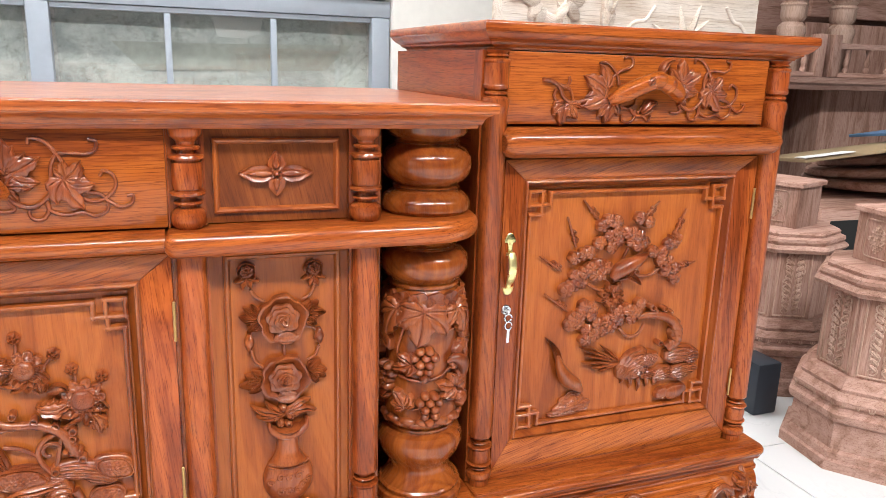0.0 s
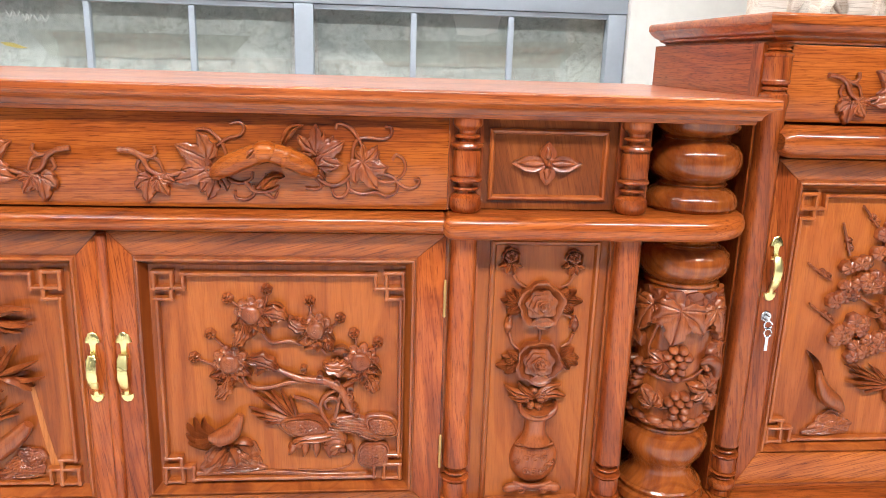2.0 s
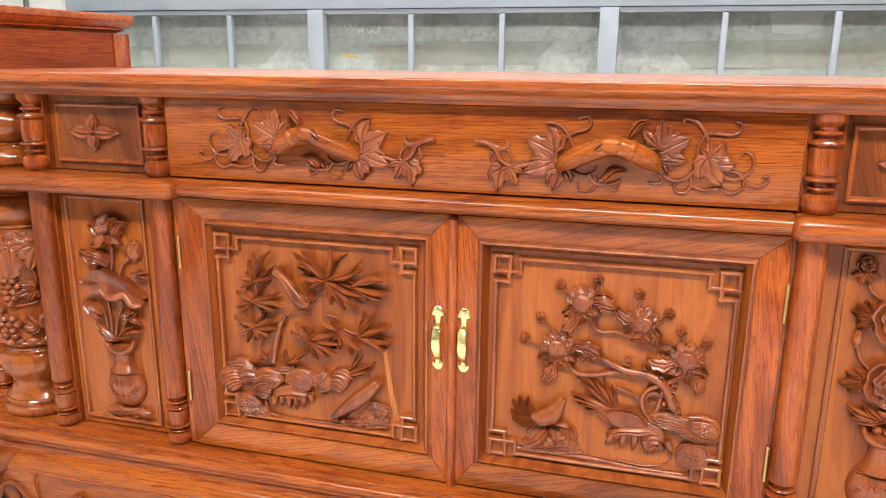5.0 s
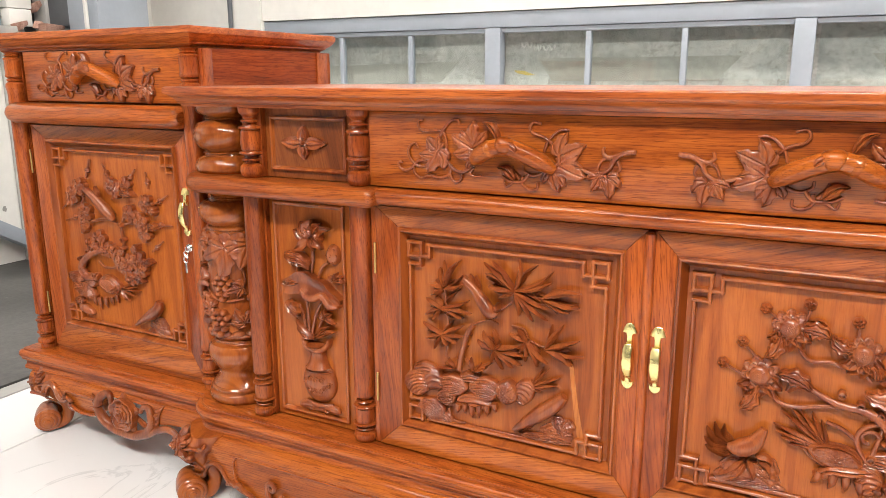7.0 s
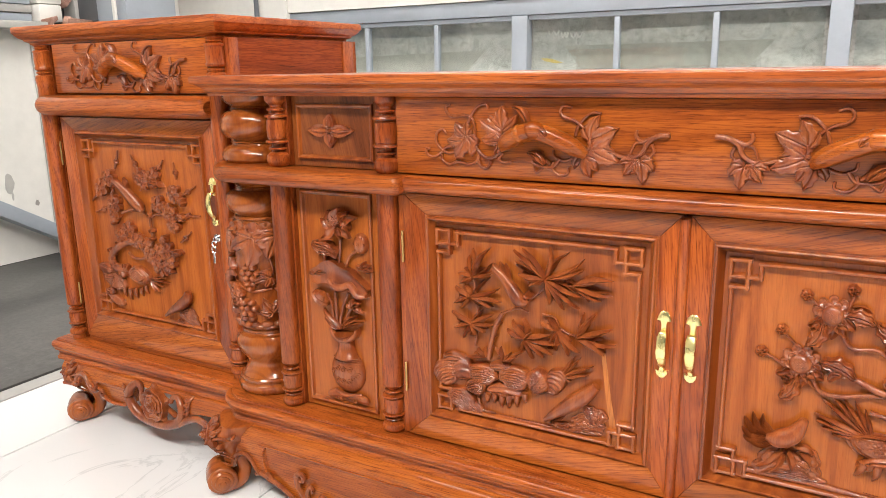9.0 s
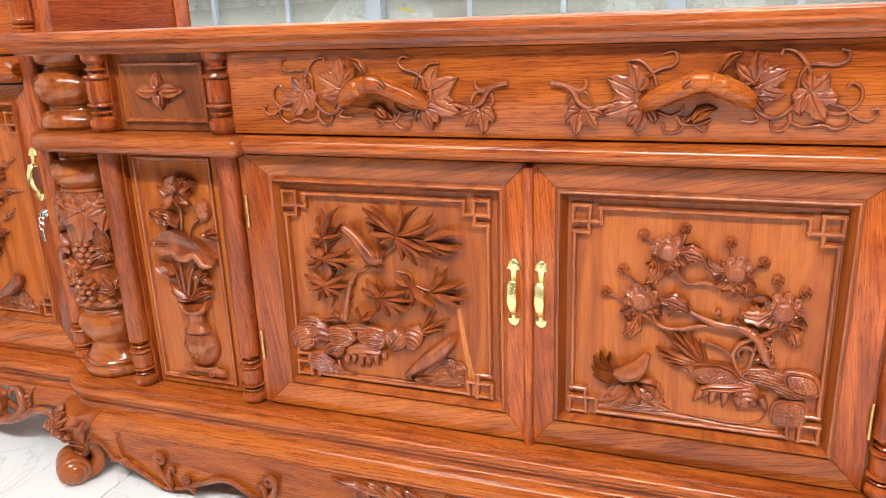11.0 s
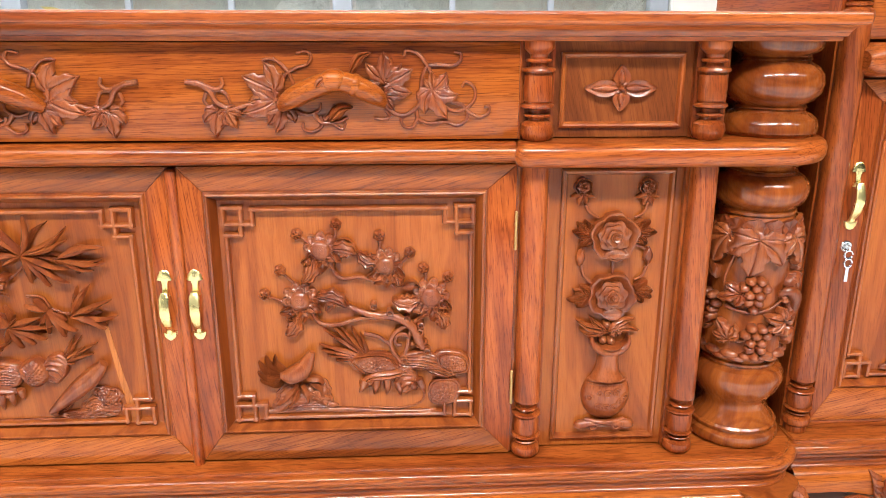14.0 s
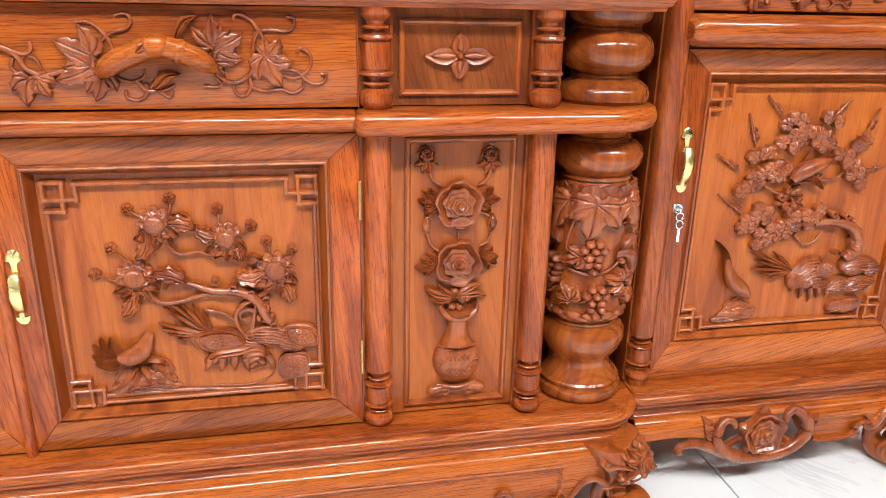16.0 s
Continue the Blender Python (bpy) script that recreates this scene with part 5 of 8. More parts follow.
def pull(m):
    """Carved gourd pull with vine leaves and tendrils; m = 1 or -1 mirrors it."""
    bm = Relief()

    def line(*pts, r=0.0026, lift=0.0022):
        stalk(bm, pts, r, lift, r * 0.72, "carved_tendril")

    # sprig at the thin end
    line((-0.1848, 0.0129), (-0.1685, 0.0107), (-0.1562, 0.0022), (-0.1486, -0.0117), (-0.1311, -0.0195), (-0.1059, -0.0142), (-0.0773, -0.0104), r=0.0036, lift=0.004)
    line((-0.1616, 0.0078), (-0.1476, 0.0042), (-0.1401, 0.0103), (-0.1417, 0.0179), r=0.0030, lift=0.004)
    line((-0.1531, -0.0047), (-0.1498, 0.0022), (-0.1392, 0.0007), (-0.1341, -0.0084), (-0.1324, -0.0167), r=0.0024)
    line((-0.1607, 0.0002), (-0.1642, -0.0095), (-0.1596, -0.0165), r=0.0026)
    # tendrils above
    line((-0.0542, 0.0079), (-0.0586, 0.0216), (-0.0686, 0.0338), (-0.0788, 0.0400), (-0.0907, 0.0388))
    line((-0.0680, 0.0115), (-0.0649, 0.0196), (-0.0514, 0.0289), (-0.0374, 0.0327), (-0.0316, 0.0413), (-0.0369, 0.0494), (-0.0487, 0.0469))
    line((0.1022, 0.0027), (0.1033, 0.0195), (0.1098, 0.0307), (0.1219, 0.0331), (0.1402, 0.0316), (0.1501, 0.0367), (0.1511, 0.0459), (0.1430, 0.0486))
    line((0.1154, 0.0213), (0.1063, 0.0373), (0.0960, 0.0473), (0.0838, 0.0501), (0.0812, 0.0430))
    # tendrils at the broad end
    line((0.0591, -0.0173), (0.0695, -0.0263), (0.0834, -0.0278), (0.0971, -0.0176), (0.1051, -0.0041), r=0.0032, lift=0.004)
    line((0.1072, -0.0075), (0.1280, -0.0180), (0.1453, -0.0236), (0.1589, -0.0196), (0.1686, -0.0082), (0.1681, 0.0053), (0.1577, 0.0121), (0.1525, 0.0055))
    line((0.1381, -0.0126), (0.1519, -0.0155), (0.1604, -0.0237), (0.1729, -0.0307), (0.1851, -0.0274), (0.1874, -0.0186), (0.1806, -0.0185))
    line((0.0958, -0.0211), (0.0987, -0.0335), (0.1148, -0.0392), (0.1320, -0.0365), (0.1459, -0.0415), (0.1581, -0.0354), (0.1604, -0.0237))
    line((0.0950, -0.0176), (0.0973, -0.0314), (0.0906, -0.0431), (0.0801, -0.0423), (0.0772, -0.0326), (0.0869, -0.0279))
    line((0.0570, -0.0207), (0.0626, -0.0297), (0.0557, -0.0338), (0.0431, -0.0323))
    # curls below the grip
    line((-0.0551, -0.0217), (-0.0390, -0.0274), (-0.0248, -0.0220), (-0.0225, -0.0130))
    line((-0.0319, -0.0247), (-0.0216, -0.0373), (-0.0004, -0.0361), (0.0102, -0.0306), r=0.0030)
    line((-0.0228, -0.0289), (-0.0217, -0.0408), (-0.0325, -0.0485), (-0.0445, -0.0456), (-0.0450, -0.0371))
    line((-0.0180, -0.0339), (-0.0086, -0.0235), (-0.0057, -0.0152), r=0.0028)
    line((-0.0075, -0.0388), (0.0030, -0.0459), (0.0080, -0.0376), r=0.0022)
    for (a, b), d, r in (((-0.1485, -0.0327), 262, 0.0195), ((-0.1339, -0.0293), 300, 0.0150), ((-0.0893, 0.0077), 155, 0.0250), ((-0.0903, -0.0144), 200, 0.0240), ((-0.0709, -0.0264), 250, 0.0190), ((0.0555, 0.0248), 88, 0.0210), ((0.0692, 0.0152), 30, 0.0230), ((0.0645, -0.0050), 355, 0.0150), ((0.1225, 0.0105), 50, 0.0170), ((0.1209, -0.0084), 300, 0.0245), ((0.1276, -0.0030), 0, 0.0210)):
        vine_leaf(bm, a, b, radians(d), r, 0.0062, 0.0015)
    for a, b, w in (((0.0156, 0.0226), (0.0418, 0.0475), 0.013), ((-0.0109, -0.0339), (0.0173, -0.0182), 0.016), ((-0.0705, -0.0174), (-0.0588, -0.0057), 0.010)):
        dart(bm, a, b, w, 0.006, 0.004, 0.006, 0.18, "groove", thick=0)
    # the gourd stands clear of the drawer as a grip
    g = [(-0.0705, -0.0174), (-0.0546, -0.0058), (-0.0241, 0.0089), (0.0003, 0.0147), (0.0245, 0.0083), (0.0452, -0.0034), (0.0556, -0.0131)]
    lift = (0.006, 0.016, 0.023, 0.025, 0.023, 0.015, 0.006)
    limb(bm.fresh("carved_pull"), [(x, y, z) for (x, y), z in zip(g, lift)], [0.0070, 0.0125, 0.0128, 0.0122, 0.0128, 0.0118, 0.0060], 36, 6, 0.030)
    grip = smooth_path([(x, y, z) for (x, y), z in zip(g, lift)], 6)
    # a smooth sheath that lies over the middle and ends in a rolled lip
    limb(bm.fresh("carved_sheath"), [grip[i] + Vector((0, 0.002, 0.003)) for i in (13, 15, 17, 19, 21)], [0.0060, 0.0118, 0.0130, 0.0118, 0.0040], 24, 5)
    limb(bm.fresh("carved_sheath"), [grip[22], grip[23], grip[24]], [0.0128, 0.0144, 0.0130], 20, 3)
    x, y, z = grip[13]
    dart(bm, (x - 0.004, y - 0.002), (x + 0.012, y + 0.006), 0.012, 0.004, z + 0.010, z + 0.011, 0.2, "groove")
    for _, piece in bm.made:
        if m < 0:
            place(piece, lambda c: (-c.x, c.y, c.z))
    return bm


def flower4():
    bm = bmesh.new()
    for d, ln in ((0, 0.047), (90, 0.029), (180, 0.047), (270, 0.029)):
        c, s = math.cos(radians(d)), math.sin(radians(d))
        ribbon(bm, [(0.003 * c, 0.003 * s), (ln * 0.35 * c, ln * 0.35 * s), (ln * 0.7 * c, ln * 0.7 * s), (ln * c, ln * s)], [0.0045, 0.0105, 0.0085, 0.0005], 0.0030, [0.005, 0.0065, 0.0055, 0.003], 0, "cup", 4)
        ribbon(bm, [(0.006 * c, 0.006 * s), (ln * 0.4 * c, ln * 0.4 * s), (ln * 0.80 * c, ln * 0.80 * s)], [0.0020, 0.0052, 0.0006], 0.0040, [0.006, 0.0072, 0.005], 0, "round", 4)
    for d in (45, 135, 225, 315):
        dart(bm, (0, 0), (0.017 * math.cos(radians(d)), 0.017 * math.sin(radians(d))), 0.010, 0.003, 0.004, 0.005, thick=0)
    dome(bm, 0, 0, 0.0052, 0.0150, rings=5, segs=16)
    return bm


def vase(bm, x, y, r, mouth, low):
    """A round-bodied vase in half relief with a curled lip, cloud bands and a small scrolled stand."""
    bm = one(bm, "carved_vase")
    h = 0.018
    polar(bm, x, y, 0, lambda t: r, lambda p, t: h * math.sqrt(max(0.02, 1 - p * p)), 18, 44, 1.0, 1.10)
    limb(bm, [(x, y + r * 0.80, 0.002), (x, y + r * 1.25, 0.002), (x, mouth - 0.010, 0.003), (x, mouth, 0.004)], [r * 0.66, r * 0.46, r * 0.44, r * 0.60], 20, 6)
    lip = [(x + r * 0.74 * math.cos(a), mouth + 0.008 + r * 0.52 * math.sin(a)) for a in [radians(170 + 20 * i) for i in range(11)]]
    ribbon(bm, lip, [0.0020, 0.0050, 0.0062, 0.0050, 0.0020], 0.0050, [0.010, 0.014, 0.015, 0.014, 0.010], 0, "round", 3)
    for dy in (0.58, 0.72):
        tube(bm, [(x + r * 0.80 * math.sin(a), y + r * dy, 0.003 + 0.0125 * math.cos(a)) for a in [-1.4 + 0.28 * i for i in range(11)]], 0.0015, None, 6, 1)
    for cx, cy in ((0.0, 0.20), (-0.34, 0.22), (0.36, 0.22), (0.72, -0.05), (-0.72, -0.02), (-0.05, -0.42), (-0.36, -0.40), (0.30, -0.42), (0.52, -0.20)):
        q = [(u, v, h * math.sqrt(max(0.05, 1 - ((u - x) / r) ** 2 - ((v - y) / (1.1 * r)) ** 2))) for u, v in coil(x + cx * r, y + cy * r, r * 0.17, 1.3, 0.4)]
        tube(bm, [(u, v, z + 0.0006) for u, v, z in q], 0.0017, 0.0013, 6, 2)
    # stand
    tube(bm, [(x - r * 0.80, y - r * 1.12, 0.004), (x - r * 0.2, y - r * 1.16, 0.011), (x + r * 0.2, y - r * 1.16, 0.011), (x + r * 0.80, y - r * 1.12, 0.004)], 0.0036, None, 8, 4)
    for s in (-1, 1):
        limb(bm, [(x, y - r * 1.30, 0.005), (x + s * r * 0.55, y - r * 1.26, 0.006), (x + s * r * 1.0, y - r * 1.32, 0.006), (x + s * r * 1.20, low, 0.004)], [0.0055, 0.0060, 0.0072, 0.0030], 10, 5)
        curl(bm, coil(x + s * r * 0.5, y - r * 1.36, r * 0.20, 1.4, 1.5, s), 0.0018, 0.010)


def rose_panel():
    bm = Relief()
    vase(bm, *(0.0070, 0.2788), 0.0355, (0.0043, 0.3598)[1], (0.0086, 0.2286)[1])
    for pts in (((-0.0374, 0.5594), (-0.0317, 0.5497), (-0.0198, 0.5414)), ((0.0466, 0.5625), (0.0417, 0.5488), (0.0308, 0.5417)), ((-0.0393, 0.4765), (-0.0342, 0.4597), (-0.0219, 0.4474)), ((0.0515, 0.4732), (0.0464, 0.4598), (0.0360, 0.4535)), ((0.0041, 0.4858), (0.0050, 0.4606)), ((-0.0436, 0.4916), (-0.0360, 0.5012), (-0.0266, 0.5058)), ((0.0506, 0.4925), (0.0438, 0.5002), (0.0323, 0.5039))):
        stalk(bm, pts, 0.0026, 0.004)
    for c, tips in (((-0.0238, 0.5172), ((-0.0536, 0.5229), (-0.0477, 0.5357), (-0.0439, 0.5031), (-0.0369, 0.5386))), ((0.0317, 0.5188), ((0.0622, 0.5212), (0.0518, 0.5380), (0.0485, 0.5034), (0.0404, 0.5399))), ((-0.0231, 0.4322), ((-0.0564, 0.4253), (-0.0488, 0.4401), (-0.0435, 0.4144), (-0.0386, 0.4456))), ((0.0367, 0.4381), ((0.0630, 0.4370), (0.0541, 0.4527), (0.0490, 0.4186), (0.0619, 0.4267)))):
        for tip in tips:
            dart(bm, c, tip, 0.0165, 0.0050, 0.003, 0.006, 0.05, "veined", thick=0)
    for c, k in (((0.0031, 0.5164), 0.3), ((0.0044, 0.4310), 1.1)):
        rose(bm, c[0], c[1], 0.0325, 0.0200, k)
    for c in ((-0.0418, 0.5841), (0.0457, 0.5826)):
        rose(bm, c[0], c[1], 0.0125, 0.0130, 0.6)
        for d in (200, 250, 290, 340):
            dart(bm, (c[0], c[1] - 0.008), (c[0] + 0.018 * math.cos(radians(d)), c[1] - 0.008 + 0.018 * math.sin(radians(d))), 0.009, 0.004, 0.004, 0.006, thick=0)
    for c, e in (((-0.0403, 0.4865), -1), ((0.0508, 0.4883), 1)):
        limb(bm.fresh("carved_bud"), [(c[0], c[1] + 0.012, 0.004), (c[0] + e * 0.001, c[1], 0.006), (c[0] + e * 0.002, c[1] - 0.012, 0.004)], [0.0030, 0.0066, 0.0020], 12, 5)
        dart(bm, (c[0], c[1] + 0.012), (c[0] - 0.006, c[1] - 0.006), 0.006, 0.003, 0.007, 0.008)
    # leaves and berries at the vase's mouth
    for tip, w in (((-0.0431, 0.3973), 0.013), ((-0.0362, 0.3796), 0.012), ((0.0400, 0.3982), 0.014), ((0.0474, 0.3795), 0.013), ((-0.0238, 0.4015), 0.010), ((0.0256, 0.3868), 0.012)):
        dart(bm, (0.0020, 0.3793), tip, w, 0.006, 0.006, 0.008, 0.10, "groove")
    for c in ((-0.0101, 0.3756), (0.0009, 0.3881), (0.0112, 0.3753), (-0.0033, 0.3656), (0.0083, 0.3631), (0.0177, 0.3784)):
        dome(bm, c[0], c[1], 0.0062, 0.008, 0, 1, 1, 0.006, 4, 12)
        knot(bm, c[0], c[1], 0.0026, 0.0135)
    return bm


def lotus_panel():
    bm = Relief()
    vase(bm, *(0.0080, 0.2781), 0.0370, (0.0035, 0.3536)[1], (0.0058, 0.2241)[1])
    for pts in (((0.0061, 0.5337), (0.0049, 0.5051), (-0.0002, 0.4735)), ((0.0390, 0.5070), (0.0241, 0.4951), (0.0160, 0.4756)), ((-0.0281, 0.4929), (-0.0313, 0.4800), (-0.0281, 0.4678)), ((-0.0161, 0.3707), (-0.0197, 0.4023), (-0.0290, 0.4222)), ((-0.0086, 0.3665), (-0.0097, 0.3985), (-0.0110, 0.4281)), ((-0.0036, 0.3653), (0.0055, 0.4009), (0.0190, 0.4293)), ((0.0091, 0.3674), (0.0162, 0.3899), (0.0255, 0.4041))):
        stalk(bm, pts, 0.0034, 0.006)
    # lotus flower
    c = (0.0018, 0.5474)
    for tip, w, z in (((0.0459, 0.5657), 0.020, 0.004), ((-0.0298, 0.5606), 0.018, 0.004), ((-0.0129, 0.5763), 0.018, 0.005), ((0.0106, 0.5823), 0.022, 0.008), ((0.0296, 0.5761), 0.018, 0.006), ((-0.0240, 0.5264), 0.017, 0.010), ((0.0351, 0.5308), 0.018, 0.010), ((0.0156, 0.5266), 0.012, 0.009)):
        dart(bm, c, tip, w, 0.006, z, z + 0.006, 0.12, "cup", thick=0.003)
    scales(bm, *(-0.0053, 0.5548), 0.0200, 0.0115, 0.0170, 0.1, 0.0070, 1, 0.8)
    dome(bm, *(0.0190, 0.5512), 0.0105, 0.019, 0.3, 0.8, 1.1)
    # seed pod with hollow cells
    c = (0.0478, 0.5201)
    dome(bm, c[0], c[1], 0.0155, 0.014, 0, 0.95, 1.25, 0, 6, 20)
    for i in range(7):
        t = TAU * i / 6
        knot(bm, c[0] + (0.0088 * math.cos(t) if i < 6 else 0), c[1] + (0.0115 * math.sin(t) if i < 6 else 0), 0.0030, 0.0095 if i < 6 else 0.0125)
    # turned-over leaves
    ribbon(bm.fresh("carved_leaf"), [(-0.0552, 0.5116), (-0.0388, 0.5083), (-0.0199, 0.5063), (0.0021, 0.4965)], [0.006, 0.013, 0.013, 0.008], 0.006, [0.006, 0.010, 0.012, 0.008], 0, "veined", 6, 0.1, 0.12)
    ribbon(bm.fresh("carved_leaf"), [(-0.0599, 0.4488), (-0.0375, 0.4582), (-0.0092, 0.4661), (0.0153, 0.4590), (0.0393, 0.4479), (0.0629, 0.4348)], [0.008, 0.017, 0.020, 0.018, 0.016, 0.008], 0.007, [0.007, 0.012, 0.013, 0.012, 0.013, 0.010], 0, "cup", 6, 0.05, 0.10)
    ribbon(bm.fresh("carved_leaf"), [(-0.0174, 0.4524), (-0.0053, 0.4415), (0.0120, 0.4398), (0.0295, 0.4465), (0.0459, 0.4302), (0.0628, 0.4307)], [0.003, 0.006, 0.007, 0.006, 0.006, 0.003], 0.006, [0.014, 0.017, 0.018, 0.017, 0.018, 0.014], 0, "round", 6)
    ribbon(bm.fresh("carved_leaf"), [(-0.0574, 0.4234), (-0.0475, 0.4141), (-0.0323, 0.4078), (-0.0222, 0.4051)], [0.006, 0.012, 0.010, 0.004], 0.006, [0.006, 0.009, 0.010, 0.008], 0, "veined", 6, 0.1, 0.1)
    for c, tips in (((0.0547, 0.4766), ((0.0759, 0.4733), (0.0430, 0.4852), (0.0599, 0.4914), (0.0715, 0.4848))), ((0.0291, 0.4026), ((0.0311, 0.4228), (0.0183, 0.4114), (0.0454, 0.4156), (0.0520, 0.3958))), ((0.0038, 0.3622), ((0.0540, 0.3815), (0.0372, 0.3892), (-0.0355, 0.3944), (-0.0336, 0.3796), (-0.0264, 0.3700))), ((-0.0504, 0.4564), ((-0.0577, 0.4661), (-0.0318, 0.4694), (-0.0220, 0.4623)))):
        for tip in tips:
            dart(bm, c, tip, 0.0120, 0.006, 0.006, 0.010, 0.08, "groove", thick=0.003)
    return bm


def peony_door():
    bm = Relief()
    rnd = random.Random(5)
    limb(bm, [(*(-0.0118, 0.0179), 0.005), (*(0.0226, 0.0043), 0.009), (*(0.0572, -0.0003), 0.010), (*(0.0803, -0.0141), 0.010), (*(0.0914, -0.0391), 0.008), (*(0.1001, -0.0508), 0.005)], [0.0028, 0.0046, 0.0056, 0.0062, 0.0066, 0.0045], 16, 9, 0.06, 0.12)
    for pts, r in ((((-0.0276, 0.0808), (-0.0225, 0.0649), (-0.0113, 0.0546), (0.0115, 0.0571), (0.0267, 0.0524), (0.0357, 0.0669)), 0.0030), (((0.0267, 0.0524), (0.0494, 0.0486), (0.0592, 0.0390)), 0.0026), (((-0.0546, 0.0076), (-0.0433, -0.0090), (-0.0200, -0.0112), (0.0110, -0.0033), (0.0357, -0.0022)), 0.0034), (((0.1066, 0.0094), (0.0879, -0.0073), (0.0612, -0.0210), (0.0512, -0.0371), (0.0552, -0.0541), (0.0693, -0.0753)), 0.0038), (((0.0148, -0.0250), (0.0341, -0.0306), (0.0512, -0.0431)), 0.0032), (((0.0693, -0.0650), (0.0744, -0.0410), (0.0788, -0.0199)), 0.0034)):
        stalk(bm, pts, r, 0.006, None, "carved_branch", 10)
    for c in ((0.0288, 0.0167), (0.0510, 0.0063), (0.0740, -0.0034), (0.0925, -0.0123), (0.1009, -0.0508), (0.0692, -0.0641), (0.0911, -0.0223)):
        knot(bm, c[0], c[1], 0.0050, 0.013)
    stalk(bm, coil(*(0.0651, -0.0378), 0.0125, 0.95, 0.4, 1, 16)[:13], 0.0030, 0.007)
    for c in ((0.0844, -0.0324), (0.0920, -0.0306), (0.0869, -0.0442), (0.0961, -0.0407), (0.0806, -0.0409)):
        dome(bm, c[0] + rnd.uniform(-0.002, 0.002), c[1], 0.0048, 0.013, 0, 1, 1, 0, 4, 10)
    # flowers, their curled collars and hanging leaves
    for c, r in (((-0.0386, 0.0942), 0.0205), ((0.0463, 0.0717), 0.0195), ((-0.0689, 0.0239), 0.0215), ((0.1063, 0.0257), 0.0220)):
        for d in (205, 235, 270, 305, 335):
            dart(bm, (c[0], c[1] - 0.004), (c[0] + 1.45 * r * math.cos(radians(d)), c[1] - 0.004 + 1.30 * r * math.sin(radians(d))), 0.016, 0.006, 0.003, 0.007, 0.1, "cup", thick=0)
        mum(bm, c[0], c[1] + 0.002, r, 0.0170, r * 300)
    for a, b, w in (((-0.0487, 0.0831), (-0.0657, 0.0501), 0.0105), ((-0.0235, 0.0966), (0.0088, 0.0873), 0.0120), ((0.0343, 0.0772), (0.0103, 0.0921), 0.0100), ((-0.0726, 0.0032), (-0.0917, -0.0256), 0.0105), ((-0.0455, 0.0307), (-0.0057, 0.0131), 0.0120), ((0.0889, 0.0239), (0.0540, 0.0244), 0.0125), ((0.1150, 0.0054), (0.1225, -0.0210), 0.0110), ((0.0591, 0.0591), (0.0622, 0.0415), 0.0080)):
        lobed(bm, a, b, w, 0.0075, 0.004)
    for a, b in (((-0.0180, 0.1061), (0.0043, 0.0952)), ((-0.0352, 0.0078), (-0.0117, 0.0245)), ((0.0683, 0.0399), (0.0909, 0.0417)), ((-0.0601, 0.0830), (-0.0550, 0.0759)), ((0.1240, 0.0096), (0.1290, 0.0194)), ((-0.0898, 0.0030), (-0.0806, -0.0027))):
        dart(bm, a, b, 0.012, 0.005, 0.004, 0.009, 0.25, "cup", thick=0)
    # buds on their stalks
    for b, a in (((-0.0697, 0.1160), (-0.0513, 0.0997)), ((-0.0184, 0.1285), (-0.0234, 0.1029)), ((0.0380, 0.1125), (0.0358, 0.0851)), ((0.0783, 0.0885), (0.0568, 0.0671)), ((0.0965, 0.0665), (0.0991, 0.0458)), ((0.1296, 0.0533), (0.1144, 0.0323)), ((-0.0944, 0.0660), (-0.0669, 0.0354)), ((-0.1167, 0.0325), (-0.0846, 0.0172))):
        stalk(bm, (a, ((a[0] + b[0]) / 2 + 0.002, (a[1] + b[1]) / 2), b), 0.0021, 0.004)
        bud(bm, b[0], b[1], 0.0078)
    # rocks, fern and drips
    fan(bm, (0.0200, -0.0632), ((-0.0397, -0.0190), (-0.0279, -0.0138), (-0.0162, -0.0153), (-0.0030, -0.0152), (0.0093, -0.0234), (-0.0472, -0.0403), (-0.0443, -0.0497), (-0.0366, -0.0573), (-0.0249, -0.0649)), 0.0085, 0.0038, 0.003)
    scales(bm, *(0.0302, -0.0708), 0.0400, 0.0180, 0.0140, -0.12, 0.0066, 2, 0.62)
    rock(bm, *(0.0926, -0.0680), 0.0320, 0.0150, 0.0120, -0.15, 3.5, 0.0013)
    scales(bm, *(0.1369, -0.0707), 0.0270, 0.0170, 0.0150, -0.35, 0.0060, 2, 0.66)
    rock(bm, *(0.1170, -0.0814), 0.0250, 0.0100, 0.0140, -0.35, 2.5, 0.0012)
    scales(bm, *(0.1248, -0.1161), 0.0240, 0.0210, 0.0130, 0.3, 0.0062, 1, 0.82)
    rock(bm, *(0.0695, -0.0927), 0.0170, 0.0240, 0.0140, 0.25, 3.0, 0.0014)
    ribbon(bm.fresh("carved_rock"), [(0.0071, -0.1009), (0.0262, -0.0891), (0.0498, -0.0861), (0.0733, -0.0822)], [0.003, 0.006, 0.007, 0.004], 0.006, [0.006, 0.010, 0.011, 0.008], 0, "groove", 6)
    drips(bm, (((0.0151, -0.0937), (0.0054, -0.1169)), ((0.0309, -0.0934), (0.0261, -0.1200)), ((0.0451, -0.0914), (0.0436, -0.1214)), ((0.0593, -0.0964), (0.0634, -0.1227)), ((0.0775, -0.1013), (0.0863, -0.1134)), ((0.0222, -0.0918), (0.0166, -0.1078)), ((0.0891, -0.0940), (0.0982, -0.1202))), 0.0058, 0.009)
